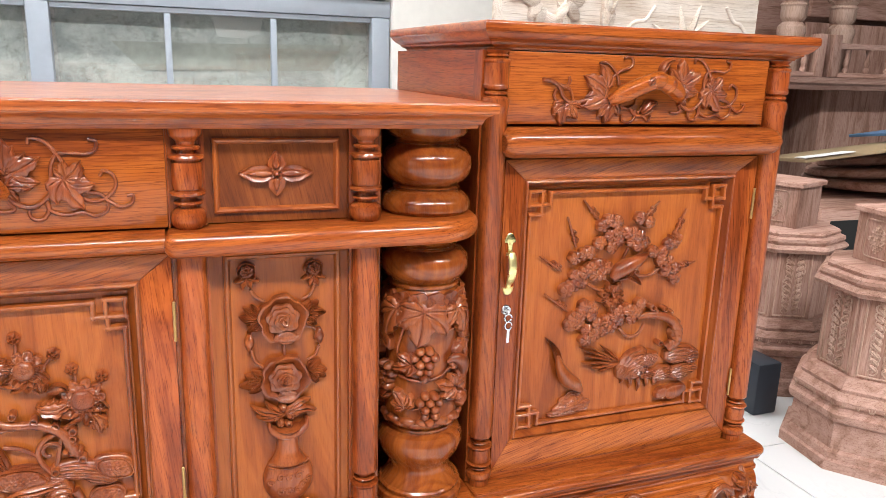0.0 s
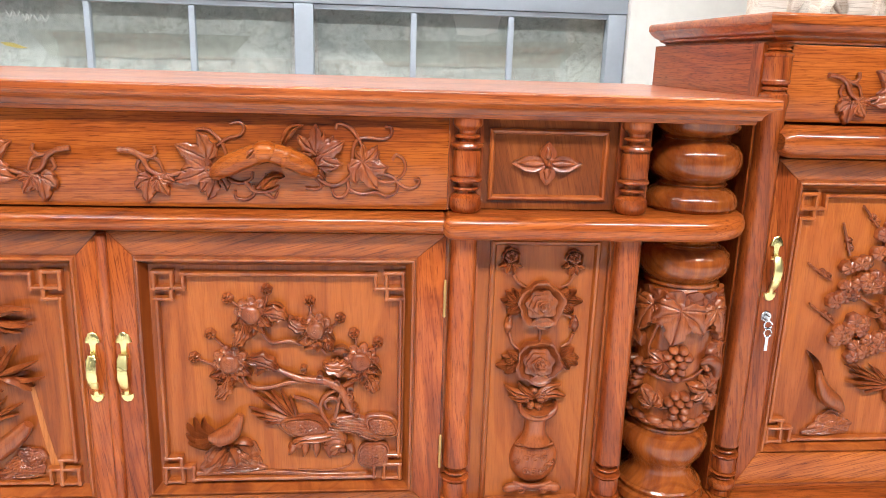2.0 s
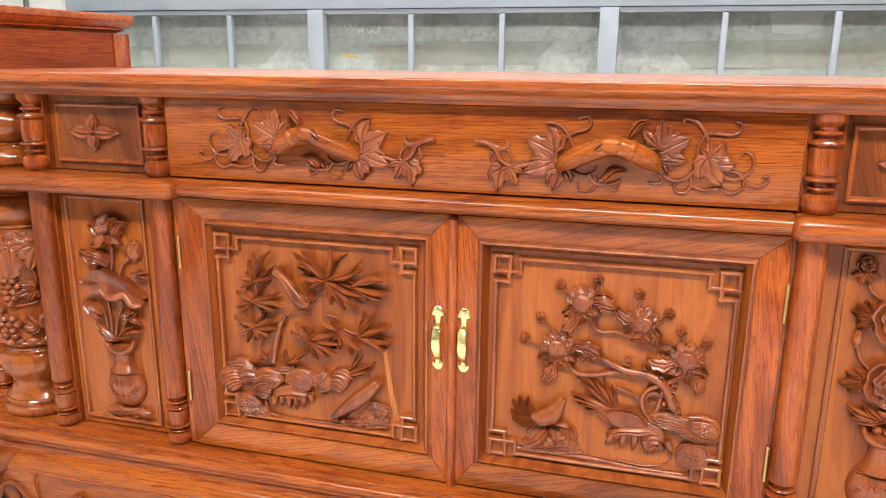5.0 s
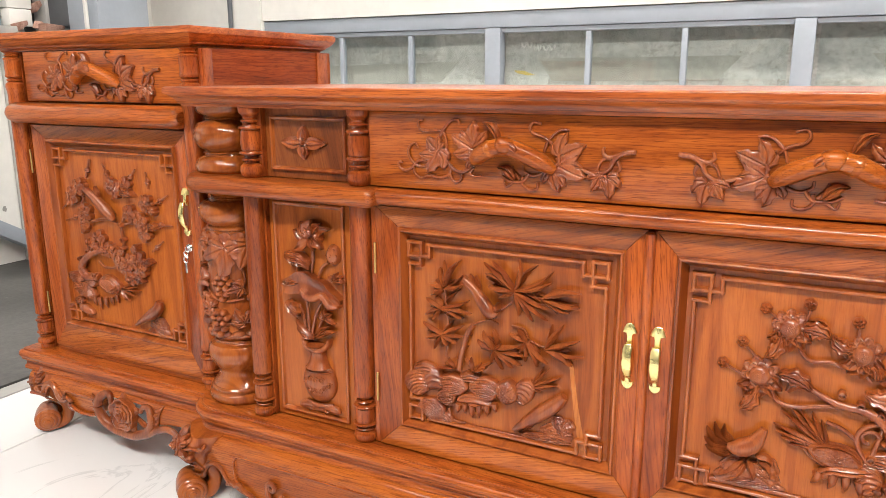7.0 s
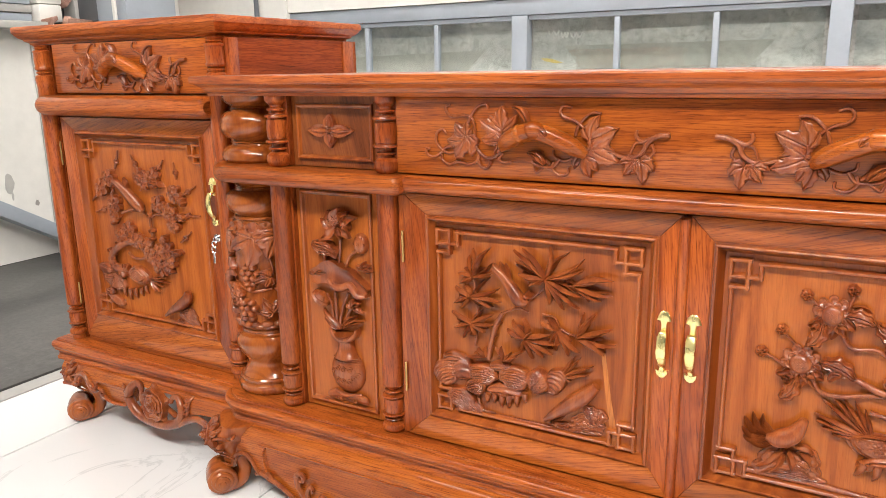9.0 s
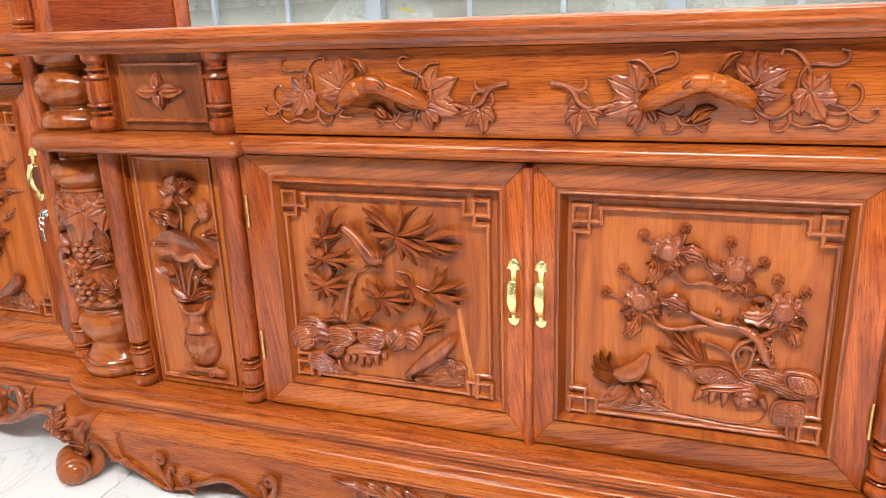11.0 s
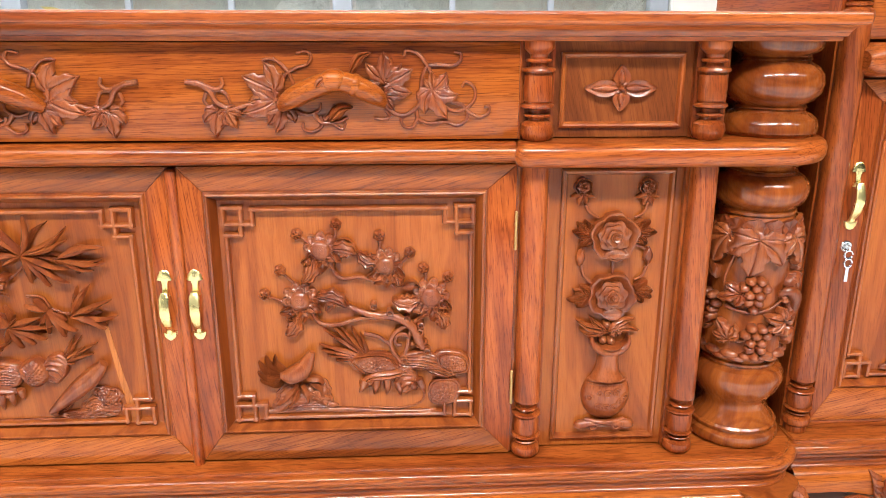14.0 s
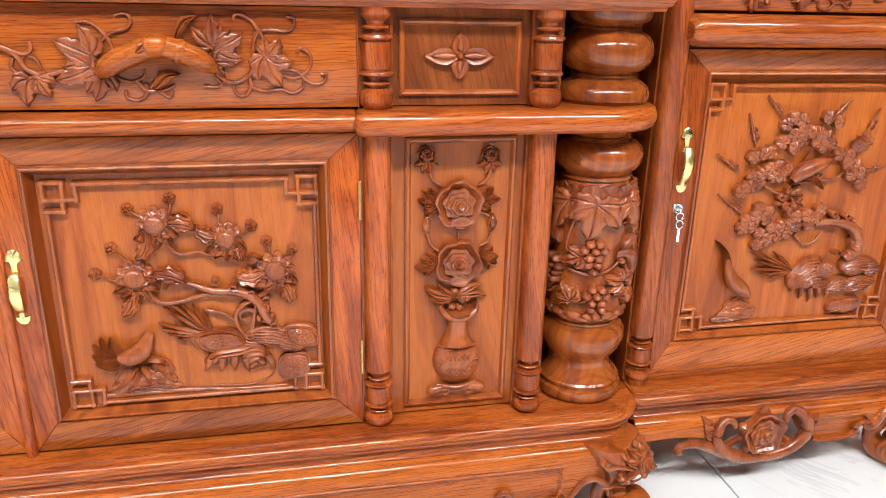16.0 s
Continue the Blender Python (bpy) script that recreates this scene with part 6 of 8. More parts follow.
    stalk(bm, ((0.0974, -0.1185), (0.0944, -0.1309), (0.0818, -0.1384), (0.0580, -0.1425), (0.0180, -0.1398)), 0.0018, 0.001)
    # plain smooth form on a split stone
    swelling(bm, ((-0.1011, -0.0827), (-0.0866, -0.0825), (-0.0704, -0.0743), (-0.0620, -0.0603), (-0.0569, -0.0482)), [0.0050, 0.0125, 0.0125, 0.0085, 0.0050], 0.012)
    for tip in ((-0.1331, -0.0789), (-0.1307, -0.0632), (-0.1207, -0.0543), (-0.1079, -0.0541), (-0.1304, -0.0912), (-0.1194, -0.0981)):
        dart(bm, (-0.0914, -0.0826), tip, 0.013, 0.006, 0.005, 0.009, 0.18, "veined")
    mound(bm, *(-0.0881, -0.1224), 0.0290, 0.0200, 0.0110, 0.3)
    mound(bm, *(-0.0523, -0.1145), 0.0230, 0.0190, 0.0110, -0.5)
    rock(bm, *(-0.0706, -0.1346), 0.0440, 0.0090, 0.0060, 0.0, 3, 0.0010)
    for a, b in (((-0.0792, -0.1000), (-0.1112, -0.1319)), ((-0.0736, -0.0998), (-0.0665, -0.1309)), ((-0.0653, -0.0909), (-0.0415, -0.0992)), ((-0.0598, -0.0969), (-0.0443, -0.1170)), ((-0.0778, -0.1061), (-0.0950, -0.1352))):
        dart(bm, a, b, 0.011, 0.005, 0.010, 0.008, 0.1, "ridge", "carved_rock", 0)
    stalk(bm, ((-0.1239, -0.1431), (-0.0790, -0.1420), (-0.0142, -0.1433), (0.0500, -0.1481), (0.1138, -0.1484)), 0.0045, 0.001, 0.0040)
    return bm


def bamboo_door():
    bm = Relief()
    rnd = random.Random(11)
    limb(bm, [(*(-0.0733, -0.0500), 0.007), (*(-0.0667, -0.0192), 0.008), (*(-0.0585, 0.0111), 0.008), (*(-0.0481, 0.0299), 0.007)], [0.0052, 0.0046, 0.0044, 0.0032], 12)
    for c in ((-0.0694, -0.0306), (-0.0645, -0.0105), (-0.0569, 0.0111)):
        dome(bm, c[0], c[1], 0.0062, 0.013, 0, 1, 0.45)
    for pts in (((-0.0481, 0.0299), (-0.0226, 0.0411), (-0.0044, 0.0370)), ((-0.0101, 0.0537), (0.0117, 0.0704), (0.0239, 0.0827)), ((0.0176, 0.0372), (0.0376, 0.0349), (0.0455, 0.0207)), ((0.0500, 0.0173), (0.0632, 0.0124), (0.0769, 0.0108)), ((-0.0966, -0.0327), (-0.0918, 0.0107), (-0.0963, 0.0572), (-0.1005, 0.0894)), ((0.0365, 0.0868), (0.0687, 0.0886))):
        stalk(bm, pts, 0.0020, 0.006, None, "carved_branch")
    fan(bm, (0.0232, 0.0949), ((-0.0284, 0.1348), (-0.0152, 0.1380), (-0.0263, 0.1173), (-0.0195, 0.0988), (-0.0029, 0.0809), (0.0303, 0.1460), (0.0827, 0.1318), (0.0822, 0.1152), (0.0325, 0.0573), (0.0544, 0.0517), (0.0774, 0.0560), (0.0805, 0.0749)), 0.0103, 0.0060, 0.011, "ridge", rnd, True)
    fan(bm, (0.0672, 0.0894), ((0.1275, 0.1050), (0.1250, 0.0816), (0.1104, 0.0718)), 0.0103, 0.0060, 0.011, "ridge", rnd, True)
    fan(bm, (-0.1000, 0.0829), ((-0.0991, 0.1291), (-0.0669, 0.1340), (-0.0665, 0.0929), (-0.1245, 0.0877), (-0.1220, 0.0695)), 0.0099, 0.0058, 0.009, "ridge", rnd, True)
    fan(bm, (-0.1042, 0.0496), ((-0.0533, 0.0691), (-0.0485, 0.0484), (-0.0667, 0.0373), (-0.1323, 0.0359), (-0.1179, 0.0284), (-0.1286, 0.0653)), 0.0099, 0.0058, 0.010, "ridge", rnd, True)
    fan(bm, (-0.1027, 0.0055), ((-0.0617, 0.0272), (-0.0614, 0.0085), (-0.0753, -0.0054), (-0.1355, 0.0231), (-0.1323, -0.0052), (-0.1148, -0.0207), (-0.0914, -0.0117)), 0.0099, 0.0058, 0.010, "ridge", rnd, True)
    fan(bm, (-0.0086, -0.0038), ((-0.0364, 0.0096), (-0.0275, 0.0250), (-0.0310, -0.0040), (0.0070, -0.0339), (0.0243, -0.0284), (0.0384, -0.0222), (0.0342, 0.0087), (0.0030, 0.0083), (-0.0123, -0.0289), (0.0507, -0.0031)), 0.0103, 0.0060, 0.012, "ridge", rnd, True)
    fan(bm, (0.0443, 0.0173), ((0.0173, 0.0288), (0.0295, 0.0348), (0.0443, -0.0143), (0.0642, -0.0192), (0.0790, -0.0122), (0.0329, -0.0007)), 0.0099, 0.0060, 0.011, "ridge", rnd, True)
    fan(bm, (0.0735, 0.0099), ((0.1028, 0.0537), (0.1285, 0.0324), (0.1332, 0.0081), (0.1177, -0.0091)), 0.0103, 0.0060, 0.011, "ridge", rnd, True)
    fan(bm, (-0.0443, -0.0478), ((-0.0579, -0.0269), (-0.0481, -0.0233), (-0.0071, -0.0219), (-0.0200, -0.0360), (-0.0308, -0.0300)), 0.0085, 0.005, 0.012, "ridge", rnd)
    fan(bm, (-0.0737, -0.0474), ((-0.0879, -0.0308), (-0.1081, -0.0505), (-0.0964, -0.0415), (-0.0776, -0.0298)), 0.0080, 0.005, 0.010, "ridge", rnd)
    # plain smooth forms
    swelling(bm, ((-0.0592, 0.1027), (-0.0434, 0.0905), (-0.0285, 0.0718), (-0.0161, 0.0570), (-0.0036, 0.0537)), [0.0060, 0.0072, 0.0100, 0.0105, 0.0040], 0.014)
    for a, b in (((-0.0366, 0.0824), (-0.0630, 0.1091)), ((-0.0338, 0.0849), (-0.0434, 0.1108)), ((-0.0360, 0.0865), (-0.0536, 0.1124))):
        dart(bm, a, b, 0.011, 0.004, 0.012, 0.010, 0.0, "veined")
    dome(bm, *(-0.0062, 0.0636), 0.0072, 0.020)
    swelling(bm, ((0.1064, -0.0604), (0.0913, -0.0775), (0.0690, -0.0967), (0.0474, -0.1152), (0.0257, -0.1331)), [0.0065, 0.0115, 0.0120, 0.0085, 0.0035], 0.009)
    for a, b in (((0.0634, -0.1013), (0.0223, -0.1332)), ((0.0628, -0.1068), (0.0335, -0.1385))):
        dart(bm, a, b, 0.014, 0.005, 0.010, 0.006, 0.0, "veined")
    mound(bm, *(0.0879, -0.1299), 0.0300, 0.0160, 0.0100, 0.2)
    mound(bm, *(0.1039, -0.1141), 0.0170, 0.0190, 0.0110, 0.9)
    rock(bm, *(0.0742, -0.1394), 0.0400, 0.0075, 0.0060, 0.0, 2.5, 0.0010)
    # lobed rocks with drips
    for c, rx, ry, h, d, cut in (((-0.1505, -0.0872), 0.0250, 0.0230, 0.0150, 0.5, 4.0), ((-0.1193, -0.0758), 0.0200, 0.0210, 0.0150, 0.2, 2.0), ((-0.0272, -0.0742), 0.0270, 0.0205, 0.0155, 0.0, 5.0), ((-0.0822, -0.0787), 0.0270, 0.0190, 0.0160, 0.05, 5.0), ((-0.1356, -0.0617), 0.0240, 0.0120, 0.0120, 0.1, 2.0), ((-0.0522, -0.0603), 0.0200, 0.0110, 0.0130, 0.1, 2.0),
                                 ((-0.0945, -0.1016), 0.0185, 0.0150, 0.0160, 0.3, 4.0), ((0.0408, -0.0677), 0.0165, 0.0235, 0.0120, -0.4, 3.0), ((-0.0438, -0.0997), 0.0330, 0.0130, 0.0125, 0.05, 1.5), ((-0.1218, -0.1307), 0.0280, 0.0190, 0.0120, -0.35, 5.0), ((-0.0976, -0.1413), 0.0150, 0.0110, 0.0090, -0.6, 2.0)):
        rock(bm, *c, rx, ry, h, d, cut)
    scales(bm, *(0.0125, -0.0726), 0.0195, 0.0210, 0.0190, 0.1, 0.0064, 1, 0.86)
    drips(bm, (((-0.0716, -0.1085), (-0.0784, -0.1298)), ((-0.0591, -0.1055), (-0.0643, -0.1276)), ((-0.0474, -0.1071), (-0.0513, -0.1329)), ((-0.0349, -0.1032), (-0.0390, -0.1308)), ((-0.0210, -0.1011), (-0.0244, -0.1250)), ((-0.0083, -0.0954), (-0.0094, -0.1155))), 0.0052, 0.010)
    fan(bm, (0.0503, -0.0587), ((0.0706, -0.0209), (0.0795, -0.0216), (0.0997, -0.0317), (0.0930, -0.0475), (0.0775, -0.0530), (0.0665, -0.0620), (0.0826, -0.0372)), 0.0062, 0.0034, 0.004, "ridge")
    stalk(bm, ((-0.0928, -0.1227), (-0.0886, -0.1393), (-0.0790, -0.1447), (-0.0617, -0.1443)), 0.0026, 0.003)
    stalk(bm, ((-0.1254, -0.1513), (-0.0554, -0.1488), (0.0135, -0.1482), (0.1153, -0.1496)), 0.0034, 0.001, 0.0034)
    return bm


def plum_door():
    """Round button blossoms over layered rock."""
    bm = Relief()
    rnd = random.Random(21)
    limb(bm, [(*(0.0331, -0.0247), 0.005), (*(0.0576, -0.0209), 0.010), (*(0.0906, -0.0280), 0.011), (*(0.1118, -0.0484), 0.011), (*(0.1123, -0.0713), 0.010), (*(0.0977, -0.0864), 0.008)], [0.0045, 0.0062, 0.0080, 0.0095, 0.0105, 0.0080], 18, 9, 0.05, 0.09)
    for pts, r in ((((-0.0021, -0.0394), (0.0139, -0.0550), (0.0364, -0.0553), (0.0479, -0.0362)), 0.0032), (((-0.0690, 0.0415), (-0.0468, 0.0292), (-0.0192, 0.0213), (-0.0134, -0.0037)), 0.0034), (((-0.0213, 0.0427), (0.0164, 0.0477), (0.0496, 0.0483), (0.0686, 0.0597)), 0.0030), (((0.0024, 0.0966), (-0.0029, 0.0855), (-0.0098, 0.0688)), 0.0024), (((-0.0167, -0.0034), (0.0014, -0.0198), (0.0354, -0.0249)), 0.0030)):
        stalk(bm, pts, r, 0.006, None, "carved_branch", 10)
    for b, a in (((-0.0862, 0.1791), (-0.0578, 0.1481)), ((0.0574, 0.1724), (0.0338, 0.1479)), ((0.1119, 0.1581), (0.0951, 0.1204)), ((-0.1123, 0.1531), (-0.0941, 0.1040)), ((-0.1576, 0.0922), (-0.1166, 0.0665)), ((-0.1452, 0.0295), (-0.1009, -0.0018)), ((0.1416, 0.0658), (0.1053, 0.0583))):
        stalk(bm, (b, a), 0.0017, 0.004, 0.0024)
        for k in (0.55, 0.78):
            bud(bm, b[0] + (a[0] - b[0]) * k + 0.003, b[1] + (a[1] - b[1]) * k, 0.0056)

    def cluster(*spots):
        for c in spots:
            rosette(bm, c[0], c[1], rnd.uniform(0.0100, 0.0116), rnd.uniform(0.0080, 0.0100), rnd.uniform(0, 6), rnd.uniform(0.003, 0.007))

    cluster((-0.0505, 0.1368), (-0.0388, 0.1454), (-0.0521, 0.1091), (-0.0341, 0.1193), (-0.0302, 0.1004), (-0.0198, 0.1242), (-0.0173, 0.1109), (-0.0048, 0.1244), (0.0083, 0.1228), (0.0076, 0.1096), (0.0210, 0.1165), (0.0204, 0.1013), (0.0331, 0.1054), (-0.0247, 0.1421))
    cluster((0.0209, 0.1466), (0.0381, 0.1393), (-0.0968, 0.0866), (-0.0808, 0.0921), (-0.0696, 0.0952))
    cluster((-0.0932, 0.0565), (-0.0770, 0.0610), (-0.0662, 0.0687), (-0.0589, 0.0569), (-0.0507, 0.0715), (-0.0452, 0.0578), (-0.0332, 0.0656), (-0.0797, 0.0442), (-0.0972, 0.0417), (-0.1100, 0.0342))
    cluster((0.0518, 0.0880), (0.0691, 0.0744), (0.0722, 0.0858), (0.0856, 0.0694), (0.0793, 0.0551), (0.0976, 0.0558), (0.0994, 0.0408), (0.0929, 0.1022), (0.0818, 0.0999))
    cluster((-0.0905, -0.0143), (-0.0763, -0.0078), (-0.0580, -0.0114), (-0.0721, 0.0044), (-0.0569, 0.0001), (-0.0791, -0.0251), (-0.0969, -0.0263), (-0.0642, -0.0373), (-0.0507, -0.0455), (-0.0670, -0.0547))
    cluster((-0.0459, -0.0273), (-0.0337, -0.0413), (-0.0288, -0.0249), (-0.0190, -0.0358), (-0.0152, -0.0183), (-0.0052, -0.0093), (-0.0025, -0.0254), (0.0124, -0.0089), (0.0185, -0.0244), (0.0283, -0.0113), (0.0360, 0.0000))
    # rough leaf mass at the fork and knots along the bough
    for c, d in (((-0.0275, 0.0297), 100), ((-0.0145, 0.0287), 60), ((-0.0347, 0.0147), 200), ((-0.0083, 0.0106), 330), ((-0.0205, 0.0019), 260), ((0.0941, 0.1108), 90)):
        vine_leaf(bm, c[0], c[1], radians(d), 0.0115, 0.009, 0.003)
    for c in ((-0.0409, 0.0230), (-0.0222, -0.0029), (0.0175, 0.0573), (0.0583, -0.0079), (0.0840, -0.0122), (0.0799, -0.0741), (0.0681, 0.0637)):
        knot(bm, c[0], c[1], 0.0052, 0.014)
    for c in ((0.0684, -0.0158), (0.0990, -0.0206), (0.1153, -0.0384), (0.1199, -0.0565)):
        dome(bm, c[0], c[1], 0.0056, 0.016, 0, 1, 1, 0, 4, 10)
    scales(bm, *(0.1122, -0.0609), 0.0110, 0.0170, 0.0180, 0.2, 0.0050, 1, 0.9)
    swelling(bm, ((-0.0273, 0.0489), (-0.0156, 0.0615), (0.0009, 0.0700), (0.0199, 0.0765), (0.0345, 0.0833)), [0.0060, 0.0125, 0.0125, 0.0090, 0.0030], 0.013)
    for tip in ((0.0428, 0.0886), (0.0330, 0.0776), (0.0253, 0.0665), (0.0312, 0.0330)):
        dart(bm, (-0.0114, 0.0632), tip, 0.013, 0.005, 0.012, 0.012, 0.05, "veined")
    # layered rock, fern and drips
    fan(bm, (0.0077, -0.1032), ((-0.0722, -0.0690), (-0.0528, -0.0701), (-0.0334, -0.0682), (-0.0195, -0.0758), (-0.0677, -0.0965), (-0.0472, -0.1080), (-0.0334, -0.1147), (-0.0624, -0.0831)), 0.0066, 0.0036, 0.004)
    rock(bm, *(0.0355, -0.1096), 0.0370, 0.0270, 0.0150, 0.45, 4.5, 0.0017, 0.8, 0.97)
    scales(bm, *(0.0610, -0.1011), 0.0210, 0.0140, 0.0195, 0.25, 0.0058, 1, 0.85)
    for c, rx, ry, h, d, cut in (((0.1255, -0.0999), 0.0330, 0.0170, 0.0150, 0.05, 3.5), ((0.1526, -0.1051), 0.0160, 0.0160, 0.0165, 0.0, 3.0), ((0.1356, -0.1319), 0.0330, 0.0150, 0.0150, 0.1, 3.5), ((0.0962, -0.1325), 0.0230, 0.0140, 0.0140, 0.2, 3.0), ((0.1247, -0.1704), 0.0260, 0.0140, 0.0140, 0.15, 0), ((0.0985, -0.1712), 0.0140, 0.0110, 0.0130, 0.3, 0), ((0.0702, -0.1315), 0.0220, 0.0090, 0.0110, 0.1, 2.5)):
        rock(bm, *c, rx, ry, h, d, cut, 0.0014)
    drips(bm, (((0.0124, -0.1275), (0.0140, -0.1433)), ((0.0288, -0.1327), (0.0325, -0.1562)), ((0.0451, -0.1347), (0.0505, -0.1628)), ((0.0615, -0.1367), (0.0661, -0.1563)), ((0.0783, -0.1409), (0.0825, -0.1563))), 0.0042, 0.007)
    swelling(bm, ((-0.1171, -0.0750), (-0.1101, -0.0975), (-0.0981, -0.1170), (-0.0821, -0.1290), (-0.0680, -0.1431)), [0.0030, 0.0085, 0.0125, 0.0115, 0.0045], 0.011)
    dart(bm, (-0.1076, -0.1028), (-0.1368, -0.0455), 0.012, 0.005, 0.008, 0.006, -0.1, "veined")
    mound(bm, *(-0.0809, -0.1700), 0.0340, 0.0200, 0.0100, 0.1)
    rock(bm, *(-0.0867, -0.1795), 0.0400, 0.0080, 0.0070, 0.14, 2.5, 0.0010)
    return bm


def blossom_door():
    """Open five-petalled blossoms and leaves over hatched rock."""
    bm = Relief()
    rnd = random.Random(34)
    limb(bm, [(*(-0.0739, -0.0863), 0.006), (*(-0.1104, -0.0857), 0.010), (*(-0.1208, -0.0643), 0.011), (*(-0.1019, -0.0423), 0.011), (*(-0.0650, -0.0252), 0.009), (*(-0.0216, -0.0204), 0.006)], [0.0075, 0.0095, 0.0085, 0.0075, 0.0062, 0.0040], 18, 9, 0.05, 0.10)
    for pts, r in ((((-0.0685, -0.0489), (-0.0512, -0.0599), (-0.0172, -0.0558), (0.0078, -0.0324)), 0.0032), (((0.0036, -0.0367), (0.0152, -0.0038), (0.0129, 0.0335), (0.0266, 0.0694)), 0.0038), (((-0.0780, 0.0404), (-0.0357, 0.0492), (0.0001, 0.0448)), 0.0032), (((-0.0094, 0.0937), (0.0010, 0.1043), (0.0102, 0.1195)), 0.0024), (((0.0138, 0.0399), (0.0500, 0.0469), (0.0927, 0.0434)), 0.0030), (((-0.0964, 0.0936), (-0.1071, 0.0737), (-0.0946, 0.0556)), 0.0024)):
        stalk(bm, pts, r, 0.006, None, "carved_branch", 10)
    for b, a in (((-0.0706, 0.1761), (-0.0861, 0.1357)), ((-0.0312, 0.1695), (-0.0126, 0.1352)), ((0.0680, 0.1614), (0.0403, 0.1336)), ((0.0980, 0.1583), (0.1022, 0.1233)), ((0.1554, 0.1128), (0.1151, 0.0910)), ((0.1634, 0.0512), (0.1051, 0.0482)), ((-0.1680, 0.0351), (-0.1186, 0.0497)), ((-0.1757, 0.0606), (-0.1398, 0.0866)), ((0.1333, 0.0159), (0.0983, -0.0098))):
        stalk(bm, (b, a), 0.0019, 0.004, 0.0026)
        bud(bm, b[0] + (a[0] - b[0]) * 0.6, b[1] + (a[1] - b[1]) * 0.6, 0.0062)

    def cluster(*spots):
        for c in spots:
            blossom(bm, c[0], c[1], rnd.uniform(0.0175, 0.0205), rnd.uniform(0.009, 0.012), rnd.uniform(0, 6), 5, rnd.uniform(0.003, 0.006))

    cluster((-0.1044, 0.1158), (-0.1329, 0.0935), (-0.0071, 0.1233), (0.0115, 0.1160), (0.0377, 0.1274), (-0.0940, 0.0595), (-0.1007, 0.0410), (0.0952, 0.0930), (0.0440, 0.0684), (0.0766, 0.0517), (0.0857, 0.0282))
    cluster((-0.0589, 0.0038), (-0.0785, -0.0137), (-0.0505, -0.0159), (-0.0287, -0.0186), (-0.0063, -0.0289), (0.0079, -0.0451), (0.0248, -0.0533), (0.0580, -0.0292), (0.0658, -0.0508), (0.0385, -0.0720), (0.0359, -0.0368))
    for a, b in (((0.0226, 0.1058), (0.0642, 0.1039)), ((0.1098, 0.0882), (0.1174, 0.0673)), ((0.0521, -0.0199), (0.0620, 0.0036)), ((0.0740, -0.0411), (0.1041, -0.0338)), ((0.0454, -0.0736), (0.0727, -0.0802)), ((-0.0976, 0.0361), (-0.1130, 0.0114)), ((0.0173, -0.0695), (0.0260, -0.0864)), ((0.0975, 0.0415), (0.1245, 0.0416)), ((-0.0852, -0.0079), (-0.0951, 0.0028))):
        lobed(bm, a, b, 0.0085, 0.0070, 0.006)
    for c in ((0.0186, 0.0091), (0.0161, -0.0100), (-0.0827, -0.0809), (-0.0125, 0.0587), (0.0176, 0.0414), (-0.0960, -0.0285), (-0.1260, -0.0477)):
        knot(bm, c[0], c[1], 0.0052, 0.014)
    swelling(bm, ((-0.0786, 0.1112), (-0.0547, 0.0966), (-0.0314, 0.0796), (-0.0118, 0.0637), (0.0008, 0.0499)), [0.0075, 0.0090, 0.0115, 0.0120, 0.0050], 0.014)
    for a, b in (((-0.0481, 0.0908), (-0.0835, 0.1159)), ((-0.0400, 0.0964), (-0.0549, 0.1202))):
        dart(bm, a, b, 0.014, 0.005, 0.012, 0.011, 0.0, "veined")
    fan(bm, (-0.0091, -0.1040), ((0.0524, -0.1033), (0.0331, -0.1150), (0.0206, -0.1285), (0.0061, -0.1280), (0.0428, -0.0944), (0.0289, -0.0911)), 0.0066, 0.0036, 0.004)
    scales(bm, *(-0.0416, -0.0979), 0.0340, 0.0210, 0.0160, -0.1, 0.0060, 2, 0.55)
    for c, rx, ry, h, d, cut in (((-0.1492, -0.0946), 0.0270, 0.0130, 0.0150, -0.1, 3.0), ((-0.1218, -0.1221), 0.0330, 0.0190, 0.0150, -0.2, 4.5), ((-0.0986, -0.0975), 0.0180, 0.0120, 0.0165, -0.2, 3.0), ((-0.1444, -0.1143), 0.0180, 0.0150, 0.0130, 0.1, 3.0), ((-0.1289, -0.1679), 0.0250, 0.0110, 0.0120, -0.25, 0), ((-0.1501, -0.1505), 0.0150, 0.0110, 0.0110, 0.2, 2.5)):
        rock(bm, *c, rx, ry, h, d, cut, 0.0015)
    drips(bm, (((-0.0940, -0.1316), (-0.0997, -0.1567)), ((-0.0767, -0.1319), (-0.0811, -0.1621)), ((-0.0573, -0.1291), (-0.0611, -0.1564)), ((-0.0381, -0.1264), (-0.0411, -0.1480)), ((-0.0221, -0.1189), (-0.0232, -0.1401))), 0.0050, 0.008)
    swelling(bm, ((0.1136, -0.1150), (0.1084, -0.1309), (0.0893, -0.1466), (0.0631, -0.1610), (0.0359, -0.1784)), [0.0075, 0.0120, 0.0125, 0.0080, 0.0030], 0.011)
    mound(bm, *(0.1034, -0.1752), 0.0300, 0.0180, 0.0110, -0.4)
    rock(bm, *(0.1013, -0.1936), 0.0360, 0.0080, 0.0070, -0.22, 2.5, 0.0010)
    return bm


def wrap(bm, x, y, r):
    """Lays a flat carving round an upright shaft."""
    for v in bm.verts:
        t, rr = v.co.x / r, r + v.co.z
        v.co = (x + rr * math.sin(t), y - rr * math.cos(t), v.co.y)
    return bm


